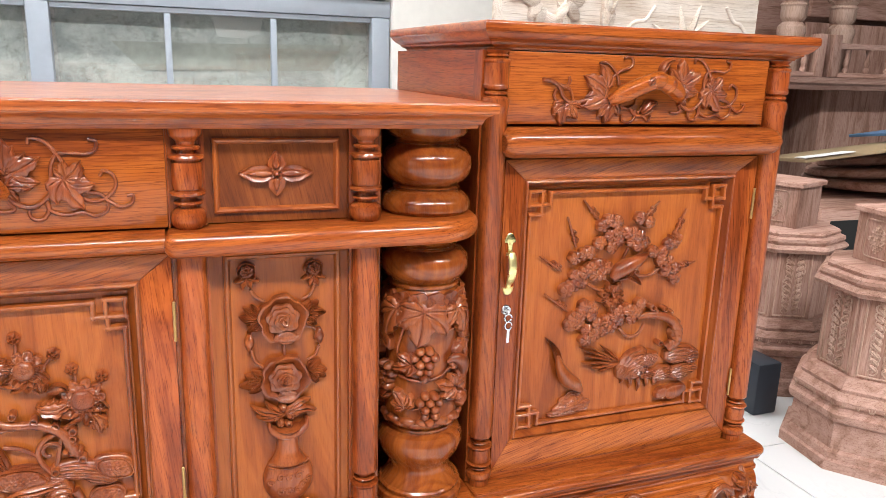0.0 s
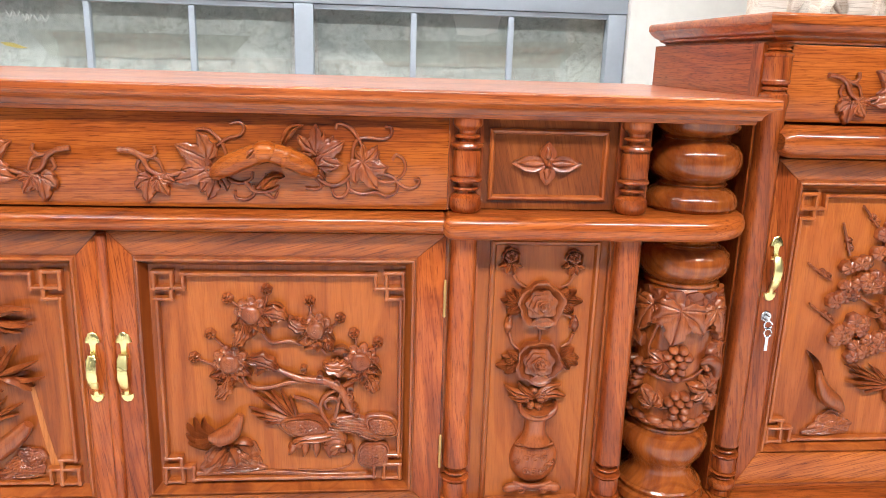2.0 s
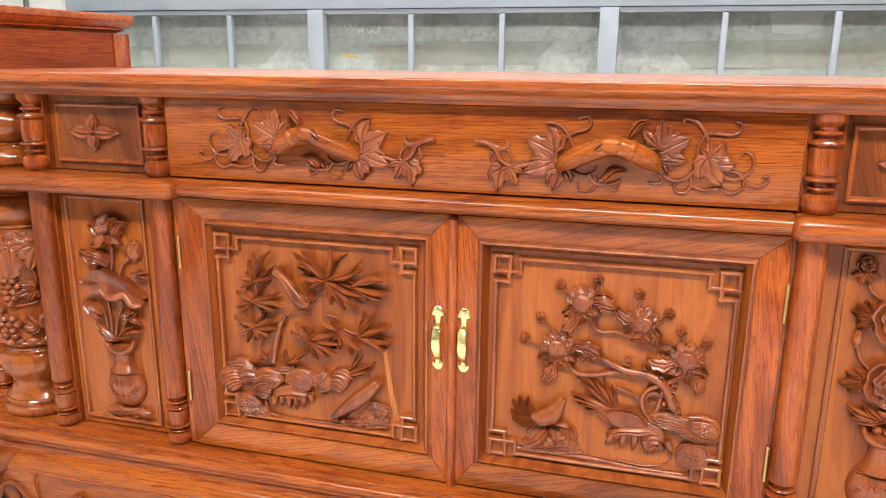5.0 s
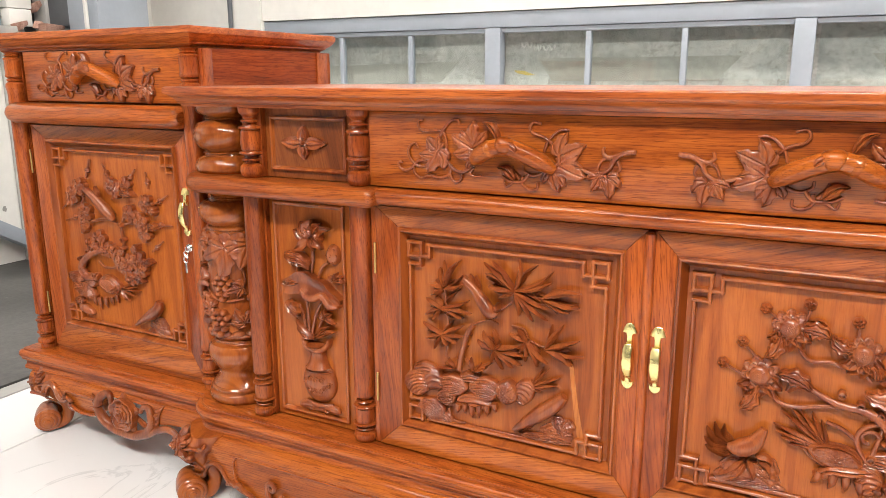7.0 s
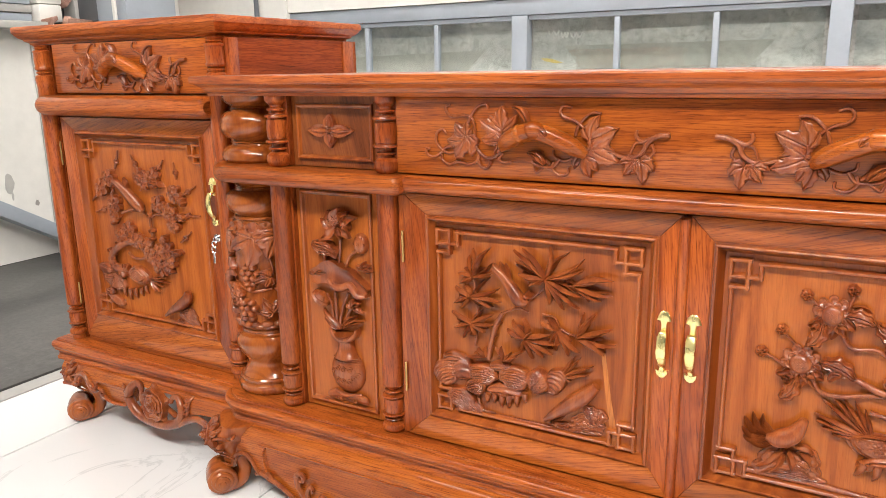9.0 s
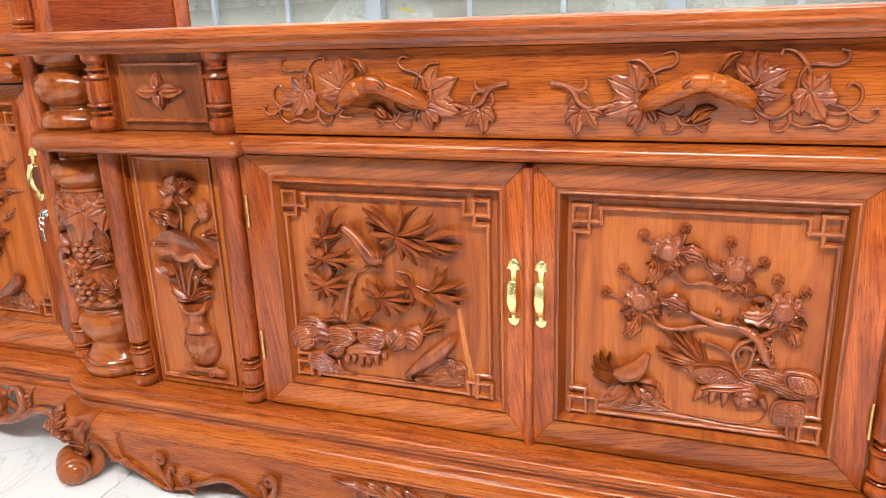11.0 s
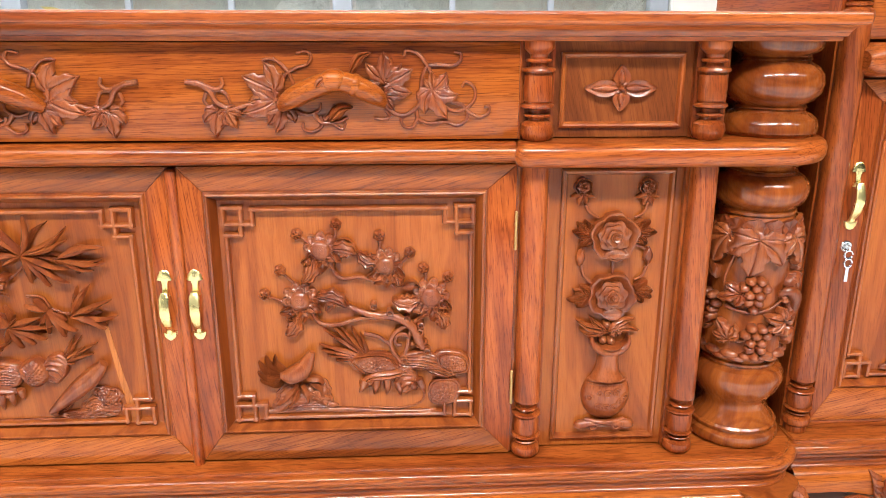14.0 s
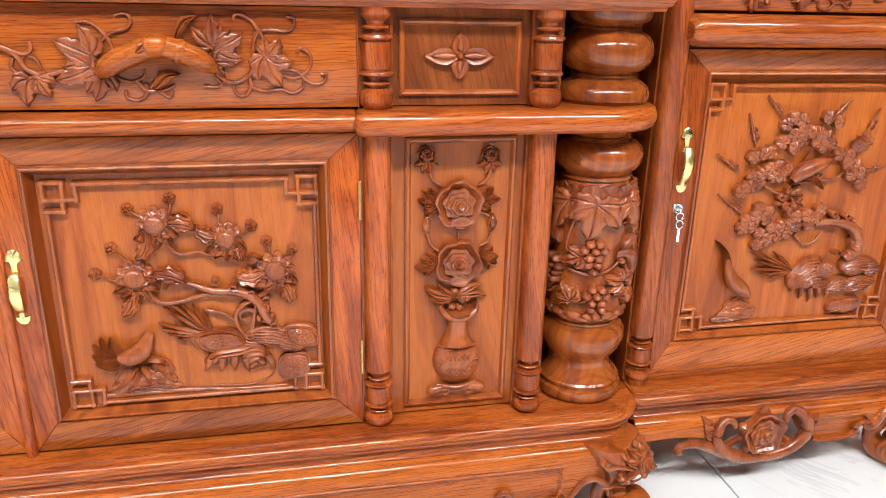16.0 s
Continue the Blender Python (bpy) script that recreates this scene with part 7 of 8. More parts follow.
def vine_column(x, y, r, m):
    bm, rnd = Relief(), random.Random(8)

    def X(a):
        return m * a

    for k in range(15):
        a = (k - 7) * TAU * r / 15
        polar(bm.fresh("carved_petal"), a, 0.525, 0, lambda t: 0.0150 * (1 + 0.06 * math.cos(5 * t)), lambda p, t: 0.003 + 0.006 * p * p * (0.6 - 0.4 * math.sin(t)) + 0.0010 * math.cos(7 * t) * p, 6, 28, 1.0, 0.85)
    for k in range(14):
        a = (k - 6.5) * TAU * r / 14
        dome(bm, a, 0.338, 0.013, 0.0075, 0, 1.0, 0.55)
        dome(bm, a + 0.012, 0.333, 0.012, 0.0065, 0, 1.0, 0.4)
    for a, b, d, rr in ((-0.020, 0.492, 262, 0.036), (0.034, 0.500, 285, 0.026), (-0.058, 0.500, 250, 0.028), (0.050, 0.400, 200, 0.022), (0.046, 0.425, 40, 0.024), (0.095, 0.480, 270, 0.03), (-0.10, 0.46, 265, 0.032), (0.09, 0.39, 250, 0.028), (-0.09, 0.39, 80, 0.026), (0.14, 0.44, 270, 0.03), (-0.14, 0.44, 270, 0.03), (0.020, 0.395, 160, 0.020), (-0.040, 0.430, 200, 0.018), (0.062, 0.365, 300, 0.022), (-0.045, 0.372, 120, 0.018), (0.060, 0.455, 330, 0.022)):
        vine_leaf(bm, X(a), b, radians(d), rr, 0.008, 0.004)
    for ca, cb, n in ((-0.014, 0.452, 5), (-0.006, 0.382, 5), (0.075, 0.430, 4), (-0.075, 0.420, 4), (0.12, 0.39, 4), (-0.12, 0.37, 4)):
        for row in range(n):
            cnt = max(1, 3 - row // 2) if row else 2
            for i in range(cnt):
                dome(bm.fresh("grape"), X(ca + (i - (cnt - 1) / 2) * 0.0125 + rnd.uniform(-0.001, 0.001)), cb - row * 0.0105, 0.0076, 0.013 + rnd.uniform(0, 0.003), 0, 1, 1, 0, 4, 12)
    for pts in (((-0.05, 0.52), (-0.045, 0.49), (-0.055, 0.45), (-0.05, 0.42)), ((-0.05, 0.41), (-0.02, 0.405), (0.01, 0.412), (0.035, 0.43)), ((-0.055, 0.365), (-0.03, 0.36), (-0.01, 0.368)), ((0.02, 0.372), (0.045, 0.366), (0.07, 0.372)),
                ((0.055, 0.53), (0.062, 0.505), (0.05, 0.485), (0.02, 0.48)), ((0.1, 0.53), (0.11, 0.48), (0.1, 0.43), (0.11, 0.37)), ((-0.1, 0.53), (-0.115, 0.48), (-0.1, 0.43), (-0.11, 0.36))):
        curl(bm, [(X(a), b) for a, b in pts], 0.0030, 0.003, 0.0016)
    # plain perched form among the leaves
    limb(bm, [(X(a), b, z) for a, b, z in ((0.018, 0.432, 0.006), (0.028, 0.437, 0.010), (0.040, 0.428, 0.012), (0.048, 0.408, 0.010), (0.050, 0.385, 0.005))], [0.0025, 0.0075, 0.0095, 0.0080, 0.0030], 10)
    for d, ln in ((35, 0.034), (20, 0.032), (50, 0.030)):
        blade(bm, X(0.030), 0.440, radians(d) if m > 0 else math.pi - radians(d), ln, 0.011, 0.006, 0.006)
    for _, piece in bm.made:
        wrap(piece, x, y, r)
    return bm


def named(parent, name):
    return [o for o in parent.children_recursive if o.name.split(".")[0] == name]


# carvings of the long sideboard
drawer = named(low, "drawer")[0]
for s in (1, -1):
    fasten(pull(s), "carved_pull", drawer, s * 0.213, -0.010, 0.709, "carved gourd and vine leaves serving as a pull")
smalls = sorted(named(low, "small_drawer"), key=lambda o: o.data.vertices[0].co.x)
talls = sorted(named(low, "tall_panel"), key=lambda o: o.data.vertices[0].co.x)
for ob, s in zip(smalls, (-1, 1)):
    fasten(flower4(), "carved_flower", ob, 0.5705 if s > 0 else -0.5990, 0.008, 0.7115, "carved four-petal flower knob")
fasten(lotus_panel(), "carved_vase", talls[0], -0.592, 0.006, 0.0, "carved vase of lotus flowers")
fasten(rose_panel(), "carved_vase", talls[1], 0.571, 0.006, 0.0, "carved vase of roses")
fasten(bamboo_door(), "carved_relief", LEFT_DOOR[0], -0.2235, 0.001, 0.409, "")
fasten(peony_door(), "carved_relief", RIGHT_DOOR[0], 0.220, 0.001, 0.409, "")
# pale sapwood streak in the bamboo panel
SAP = wood("pale_sapwood", "z", (0.40, 0.11, 0.016), (0.48, 0.145, 0.024), (0.55, 0.18, 0.034), 0.34, 0.6, rings=0.15, pores=0.3)
bm = bmesh.new()
loft(bm, [[(x, y, z) for x, z in ((-0.1150, 0.405), (-0.1090, 0.405), (-0.0970, 0.330), (-0.0830, 0.262), (-0.0940, 0.262), (-0.1050, 0.330))] for y in (0.0020, 0.0002)])
part("sapwood_streak", bm, SAP, LEFT_DOOR[0])
columns = sorted(named(low, "column"), key=lambda o: o.data.vertices[0].co.x)
for ob, s in zip(columns, (-1, 1)):
    for nm, piece in vine_column(s * 0.789 - (WEST if s < 0 else 0), 0.048, 0.0565, s).made:
        part(nm, piece, CARVE, ob, "", 55)
for d, s in zip(TALL_DOORS, (1, -1)):
    fasten(plum_door() if s > 0 else blossom_door(), "carved_relief", d, s * 1.1372, 0.049, 0.474, "")
    fasten(pull(s), "carved_pull", named(tall[s], "drawer")[0], s * 1.143, 0.034, 0.823, "carved gourd and vine leaves serving as a pull")

# feet and aprons
ap, face, lower = apron(low, -0.856, 0.840, -0.062, LOW_EDGE, -0.008, (0.02, 0.740, 0.119))


def fiddlehead(r, s, u, z0, z1, rad, d):
    """A curled frond that rises from the apron's edge, with a smaller curl beside it."""
    top = z1 - rad
    path = [(u + 0.016 * d, z0), (u + 0.008 * d, z0 + (z1 - z0) * 0.25), (u - rad * d * 0.6, z0 + (z1 - z0) * 0.5), (u - rad * d, top)]
    path += [(u - rad * d * (1 - 0.7 * i / 12) * math.cos(7.2 * i / 12), top + rad * (1 - 0.7 * i / 12) * math.sin(7.2 * i / 12)) for i in range(1, 13)]
    tube(r.fresh("carved_scroll"), [(s * a, face(s * a, b) - 0.003, b) for a, b in path], 0.0060, 0.0034, 8, 4)
    path = [(u + 0.014 * d, z0 + 0.004), (u + 0.012 * d, z0 + (z1 - z0) * 0.45), (u + 0.020 * d, z0 + (z1 - z0) * 0.66), (u + 0.027 * d, z0 + (z1 - z0) * 0.60), (u + 0.023 * d, z0 + (z1 - z0) * 0.52)]
    tube(r.fresh("carved_scroll"), [(s * a, face(s * a, b) - 0.002, b) for a, b in path], 0.0050, 0.0034, 8, 4)


bm = Relief()
for s in (-1, 1):
    fiddlehead(bm, s, 0.648, 0.016, 0.086, 0.0105, -1)
    fiddlehead(bm, s, 0.598, 0.020, 0.050, 0.0070, -1)
    fiddlehead(bm, s, 0.425, 0.022, 0.084, 0.0110, 1)
    for path, rr in ((((0.600, 0.030), (0.580, 0.036), (0.555, 0.047), (0.525, 0.058), (0.500, 0.056), (0.478, 0.043), (0.455, 0.026)), 0.0058),
                     (((0.822, 0.056), (0.815, 0.074), (0.802, 0.087), (0.787, 0.091), (0.772, 0.084), (0.763, 0.069), (0.756, 0.058), (0.762, 0.053)), 0.0056),
                     (((0.748, 0.062), (0.738, 0.056), (0.728, 0.060), (0.722, 0.050), (0.708, 0.045), (0.690, 0.036), (0.672, 0.025)), 0.0060)):
        tube(bm.fresh("carved_scroll"), [(s * a, face(s * a, z) - 0.002, z) for a, z in path], rr, rr * 0.7, 8, 4)
    # acanthus spray towards the middle
    leaf = Relief()
    for a, z, d, ln in ((0.10, 0.075, 8, 0.21), (0.15, 0.085, 40, 0.040), (0.18, 0.088, 36, 0.040), (0.21, 0.091, 32, 0.038), (0.24, 0.092, 26, 0.034), (0.16, 0.080, -30, 0.036), (0.20, 0.082, -30, 0.034), (0.24, 0.086, -24, 0.030), (0.09, 0.070, 60, 0.045), (0.06, 0.065, 90, 0.045)):
        lobe(leaf.fresh("carved_leaf"), s * a, z, radians(d) if s > 0 else math.pi - radians(d), ln, 0.020, 0.006, 0.002)
    for nm, piece in leaf.made:
        for v in piece.verts:
            v.co = (v.co.x, face(v.co.x, v.co.y) + 0.002 - v.co.z, v.co.y)
        bm.made.append((nm, piece))
rose(bm, 0.0, 0.0, 0.030, 0.018, 0.3)
flower = bm.made[-1][1]
for v in flower.verts:
    v.co = (v.co.x, -0.060 - v.co.z, 0.070 + v.co.y)
for nm, piece in bm.made:
    bmesh.ops.translate(piece, vec=(-0.008, 0, 0), verts=piece.verts)
    part(nm, piece, CARVE, ap)
for s in (-1, 1):
    leg(low, s * 0.832 - 0.008, -0.042, s * 42)
    part("rear_leg", lathe(bmesh.new(), [(0.022, 0.0), (0.030, 0.02), (0.024, 0.06), (0.034, 0.11), (0.036, 0.1425)], s * 0.80, 0.41, 16), WOOD_Z, low)
for s in (1, -1):
    mid = s * 1.095
    ap, face, lower = apron(tall[s], *sorted((s * 0.872, s * 1.425)), -0.014, TALL_EDGE, mid, (0.085, 0.208, 0.123), s)
    bm = Relief()

    def sweep(name, path, radii, lift=0.006, segs=10):
        limb(bm.fresh(name), [(mid + s * u, face(0, z) - lift, z) for u, z in path], radii, segs, 5)

    # pierced ring round the rose, curled in at both upper ends
    sweep("carved_scroll", ((0.042, 0.126), (0.045, 0.138), (0.060, 0.144), (0.076, 0.135), (0.084, 0.116), (0.080, 0.095), (0.062, 0.077), (0.033, 0.067), (0.0, 0.065),
                            (-0.033, 0.068), (-0.062, 0.081), (-0.080, 0.101), (-0.082, 0.122), (-0.071, 0.138), (-0.056, 0.137), (-0.051, 0.125)),
          [0.0045, 0.0065, 0.0080, 0.0095, 0.0105, 0.0110, 0.0110, 0.0110, 0.0110, 0.0110, 0.0105, 0.0100, 0.0090, 0.0075, 0.0060, 0.0040], 0.006, 12)
    # tail that runs inwards below the apron, and the curls next to the leg
    sweep("carved_scroll", ((-0.025, 0.068), (-0.062, 0.077), (-0.095, 0.094), (-0.124, 0.103), (-0.145, 0.100), (-0.150, 0.090), (-0.142, 0.086)), [0.008, 0.0090, 0.0080, 0.0075, 0.0070, 0.0060, 0.0045])
    sweep("carved_scroll", ((0.278, 0.100), (0.270, 0.121), (0.252, 0.132), (0.234, 0.125), (0.224, 0.106), (0.212, 0.098), (0.202, 0.104), (0.204, 0.112)), [0.005, 0.0058, 0.006, 0.006, 0.0062, 0.0068, 0.006, 0.004], 0.003)
    sweep("carved_scroll", ((0.190, 0.106), (0.182, 0.100), (0.186, 0.089), (0.178, 0.081)), [0.004, 0.0058, 0.006, 0.004], 0.003)
    for e in (-1, 1):
        for i in range(5):
            u, z = e * (0.084 + 0.002 * i), 0.086 + 0.010 * i + (0.010 if e < 0 else 0)
            sweep("carved_leaf", ((u, z), (u + e * 0.008, z + 0.002), (u + e * 0.015, z + 0.010)), [0.0045, 0.0055, 0.001], 0.003, 8)
        # stems that hold the rose in the ring
        sweep("carved_stalk", ((e * 0.004, 0.112), (e * 0.030, 0.100), (e * 0.060, 0.084)), [0.007, 0.006, 0.006], -0.004, 8)
    for nm, piece in bm.made:
        part(nm, piece, CARVE, ap)
    bm = bmesh.new()
    rose(bm, 0, 0, 0.036, 0.023, 0.4)
    for d in range(18, 360, 72):
        blade(bm, 0.020 * math.cos(radians(d)), 0.022 * math.sin(radians(d)), radians(d), 0.026, 0.024, 0.009, 0.003)
    fasten(bm, "carved_flower", ap, mid, face(0, 0.11) - 0.002, 0.113, "carved rose framed by scrolls")
    leg(tall[s], s * 1.380, 0.030, s * 40)
    leg(tall[s], s * 0.925, 0.210, -s * 10)
    for x in (0.90, 1.42):
        part("rear_leg", lathe(bmesh.new(), [(0.022, 0.0), (0.030, 0.02), (0.024, 0.06), (0.034, 0.11), (0.036, 0.1425)], s * x, 0.42, 16), WOOD_Z, tall[s])

# ---------------------------------------------------------------- things round about
def ngon(x, y, r, z, n=8, a0=195.0):
    return [(x + r * math.cos(radians(a0) + TAU * i / n), y + r * math.sin(radians(a0) + TAU * i / n), z) for i in range(n)]


def panel_relief(w, h, seed):
    """Dense shallow carving for a narrow panel."""
    bm, rnd = bmesh.new(), random.Random(seed)
    for i in range(int(h / 0.016)):
        z = -h / 2 + 0.010 + i * 0.016
        for s in (-1, 1):
            curl(bm, coil(s * w * 0.20, z, w * 0.16, 1.3, rnd.uniform(0, 6), s), 0.0022, 0.002)
            blade(bm, s * w * 0.05, z, radians(90 - s * 50), w * 0.32, w * 0.16, 0.004, 0.001)
    return bm


def pedestal(x, y, turn, label):
    p = empty("carved_pedestal", (x, y, 0), label, "pedestal", "raw pedestals")
    n, a0 = 8, turn + 22.5

    def stack(name, steps, mat=RAW_X, a=a0, k=8, text=""):
        bm = bmesh.new()
        loft(bm, [ngon(0, 0, r, z, k, a) for r, z in steps])
        return part(name, bm, mat, p, text, 30)

    stack("plinth", [(0.197, 0), (0.197, 0.022), (0.190, 0.026), (0.188, 0.040), (0.178, 0.046), (0.176, 0.108), (0.186, 0.114), (0.190, 0.124), (0.190, 0.132), (0.180, 0.138), (0.176, 0.146), (0.182, 0.152), (0.184, 0.162), (0.178, 0.172), (0.168, 0.178), (0.170, 0.186),
                    (0.160, 0.198), (0.152, 0.208)], text="stepped octagonal plinth")
    stack("shaft", [(0.138, 0.208), (0.138, 0.405)], RAW_Z)
    stack("capital", [(0.150, 0.392), (0.166, 0.397), (0.172, 0.406), (0.166, 0.414), (0.158, 0.416), (0.162, 0.424), (0.160, 0.432), (0.146, 0.436), (0.148, 0.444), (0.142, 0.450)], text="moulded cap")
    stack("block", [(0.092, 0.450), (0.092, 0.562)], RAW_Z, turn + 45, 4)
    stack("block_top", [(0.104, 0.562), (0.104, 0.572), (0.098, 0.575)], RAW_X, turn + 45, 4)
    # carved fields
    for i in range(-1, 2):
        d = turn + 45 * i
        m = Matrix.Rotation(radians(d + 90), 4, "Z") @ Matrix.Translation((0, -0.1275, 0.305)) @ Matrix.Rotation(radians(90), 4, "X")
        bm = panel_relief(0.075, 0.170, i + 3)
        for a, b in (((-0.042, -0.09), (0.042, -0.09)), ((-0.042, 0.09), (0.042, 0.09)), ((-0.042, -0.09), (-0.042, 0.09)), ((0.042, -0.09), (0.042, 0.09))):
            tube(bm, [(*a, 0.001), (*b, 0.001)], 0.0024, None, 6, 1)
        bmesh.ops.transform(bm, matrix=m, verts=bm.verts)
        part("carved_field", bm, PALE_RAW, p, "carved scrollwork field", 40)
    for i in range(-1, 1):
        d = turn + 45 + 90 * i - 45
        m = Matrix.Rotation(radians(d + 90), 4, "Z") @ Matrix.Translation((0, -0.0655, 0.506)) @ Matrix.Rotation(radians(90), 4, "X")
        bm = bmesh.new()
        for u, v in ((0, 0.022), (0, -0.022), (-0.016, 0), (0.016, 0), (0, 0), (-0.009, 0.012), (0.009, 0.012), (-0.009, -0.012), (0.009, -0.012)):
            blossom(bm, u, v, 0.010, 0.005, u * 90, 4)
        tube(bm, [(q[0], q[1], 0.001) for q in ((-0.030, -0.042), (0.030, -0.042), (0.036, -0.036), (0.036, 0.036), (0.030, 0.042), (-0.030, 0.042), (-0.036, 0.036), (-0.036, -0.036), (-0.030, -0.042))], 0.0018, None, 6, 1)
        bmesh.ops.transform(bm, matrix=m, verts=bm.verts)
        part("carved_diamond", bm, PALE_RAW, p, "carved lozenge of blossoms", 40)
    # carved ring of leaves round the plinth
    bm = bmesh.new()
    for i in range(8):
        a, b = ngon(0, 0, 0.188, 0.157, 8, a0)[i], ngon(0, 0, 0.188, 0.157, 8, a0)[(i + 1) % 8]
        a, b = Vector(a), Vector(b)
        out = Vector(((a.x + b.x) / 2, (a.y + b.y) / 2, 0)).normalized()
        for k in range(5):
            q = a.lerp(b, (k + 0.5) / 5)
            for tilt in (-1, 0, 1):
                sub = bmesh.new()
                ribbon(sub, [(0.002 * tilt, -0.010), (0.006 * tilt, 0.0), (0.011 * tilt, 0.010)], [0.0025, 0.0050, 0.0012], 0.004, [0.002, 0.004, 0.002], 0, "ridge", 3)
                place(sub, lambda c: q + (b - a).normalized() * c.x + Vector((0, 0, c.y)) + out * (c.z - 0.012))
                join(bm, sub)
    part("carved_band", bm, PALE_RAW, p, "carved band of small leaves", 60)
    return p


PALE_RAW = wood("light_raw_carving", "z", (0.31, 0.190, 0.125), (0.42, 0.280, 0.190), (0.50, 0.350, 0.250), 0.7, 0.0, pores=0.25, rings=0.15)
pedestal(1.972, 0.200, 172.5, "unfinished carved octagonal timber pedestal on the tiles")
pedestal(2.070, 0.640, 200.0, "unfinished carved timber pedestal standing behind another")


def raw_sideboard():
    """Unvarnished cabinet with a small balustrade, far corner of the hall."""
    c = empty("raw_cabinet", (0, 0, 0), "unvarnished timber cabinet with a small balustrade", "cabinet")
    y = 1.66
    part("body", new_box(3.45, 4.30, y + 0.20, y + 0.57, 0.0, 0.79, 0.004), RAW_Z, c)
    # two dark plates stand in for the shaded void beside the body
    part("back_board", new_box(2.95, 4.30, y + 0.58, y + 0.60, 0.0, 0.79, 0.002), VOID_SHADE, c, "dark plate standing in for the shaded void under the ledge")
    part("side_board", new_box(2.95, 2.97, y + 0.10, y + 0.575, 0.0, 0.79, 0.002), VOID_SHADE, c)
    part("ledge", moulded(bmesh.new(), 2.93, 4.40, y - 0.02, y + 0.62, [(-0.03, 0.795), (-0.02, 0.815), (0.0, 0.825), (0.0, 0.850)]), RAW_X, c, "moulded ledge")
    part("upper_back", new_box(2.95, 4.30, y + 0.50, y + 0.55, 0.85, 2.05, 0.003), RAW_X, c)
    part("upper_panel", new_box(3.42, 4.20, y + 0.32, y + 0.34, 0.86, 1.11, 0.003), RAW_Z, c)
    part("upper_panel", new_box(3.42, 4.20, y + 0.31, y + 0.34, 1.135, 1.60, 0.006), RAW_X, c)
    for x0, x1 in ((2.95, 3.17), (3.30, 4.20)):
        part("handrail", new_box(x0, x1, y, y + 0.03, 0.975, 1.000, 0.003), RAW_X, c)
        part("bottom_rail", new_box(x0, x1, y, y + 0.03, 0.851, 0.872, 0.003), RAW_X, c)
        k = max(2, int((x1 - x0) / 0.115))
        for i in range(k):
            x = x0 + (x1 - x0) * (i + 0.5) / k
            part("spindle", lathe(bmesh.new(), [(0.012, 0.872), (0.014, 0.885), (0.008, 0.897), (0.014, 0.915), (0.010, 0.935), (0.007, 0.955), (0.012, 0.965), (0.012, 0.976)], x, y + 0.015, 10), RAW_Z, c)
    for x in (3.19, 3.28):
        part("newel", new_box(x - 0.024, x + 0.024, y - 0.006, y + 0.042, 0.851, 1.035, 0.004), RAW_Z, c)
    for x, yy in ((3.105, y + 0.10), (3.395, y + 0.10)):
        prof = [(0.055, 0.851), (0.06, 0.95), (0.056, 1.02), (0.062, 1.045), (0.060, 1.065), (0.042, 1.085), (0.05, 1.095), (0.056, 1.105), (0.056, 1.15), (0.062, 1.158), (0.05, 1.17), (0.06, 1.18), (0.064, 1.20), (0.06, 1.23), (0.05, 1.25), (0.05, 1.9)]
        po = part("turned_post", lathe(bmesh.new(), prof, x, yy, 20), PALE_RAW, c, "turned and carved post")
        bm = bmesh.new()
        for row in range(2):
            for i in range(14):
                a = TAU * (i + 0.5 * row) / 14
                bmesh.ops.create_uvsphere(bm, u_segments=8, v_segments=6, radius=0.013, matrix=Matrix.Translation((x + 0.060 * math.cos(a), yy + 0.060 * math.sin(a), 1.195 + 0.024 * row)))
        part("bead_ring", bm, PALE_RAW, po)
    return c


raw_sideboard()

# added dark box that paints in the shaded gap between the pedestals
tagged(part("plastic_crate", new_box(1.82, 1.895, 0.405, 0.50, 0.0, 0.14, 0.006), INK), "dark blue-black box standing in for the shaded gap between two pedestals", "crate")

# round blanks stacked on a crate, boards and a blue sheet
crate = empty("timber_crate", (2.62, 1.02, 0), "low timber crate carrying round blanks", "crate")
part("body", new_box(-0.30, 0.42, -0.28, 0.30, 0, 0.46, 0.006), RAW_X, crate)
# black plate on the solid body, painting the shade of an opening
part("recess", new_box(-0.26, 0.38, -0.285, -0.281, 0.05, 0.42), BLACK, crate, "black plate standing in for a shaded open front")
for x, y, z, r, tilt in ((2.90, 0.98, 0.500, 0.30, 3), (2.92, 1.00, 0.540, 0.29, 6), (2.96, 1.02, 0.582, 0.27, 9)):
    bm = bmesh.new()
    lathe(bm, [(r - 0.008, -0.014), (r, -0.006), (r, 0.010), (r - 0.008, 0.016)], 0, 0, 40)
    ob = tagged(part("round_blank", bm, RAW_X), "round unvarnished timber tabletop blank in a stack", "tabletop", "round blanks")
    ob.matrix_world = pose(x, y, z, -tilt * 0.6, -tilt, -30)
ob = tagged(part("board", new_box(-0.42, 0.42, -0.26, 0.26, -0.006, 0.006, 0.002), CARD), "brown fibreboard sheet lying on round blanks", "board")
ob.matrix_world = pose(2.75, 0.79, 0.655, -5.7, -10.6, -30)
ob = tagged(part("plastic_sheet", new_box(-0.40, 0.40, -0.28, 0.28, -0.005, 0.005, 0.002), BLUE), "blue plastic sheet under a board", "sheet")
ob.matrix_world = pose(3.12, 0.78, 0.735, -5.7, -10.6, -30)
bm = bmesh.new()
for i in range(1):
    box(bm, -0.42 + 0.004 * i, -0.28 + 0.006 * i, -0.27, -0.15, 0.008 + 0.003 * i, 0.0105 + 0.003 * i)
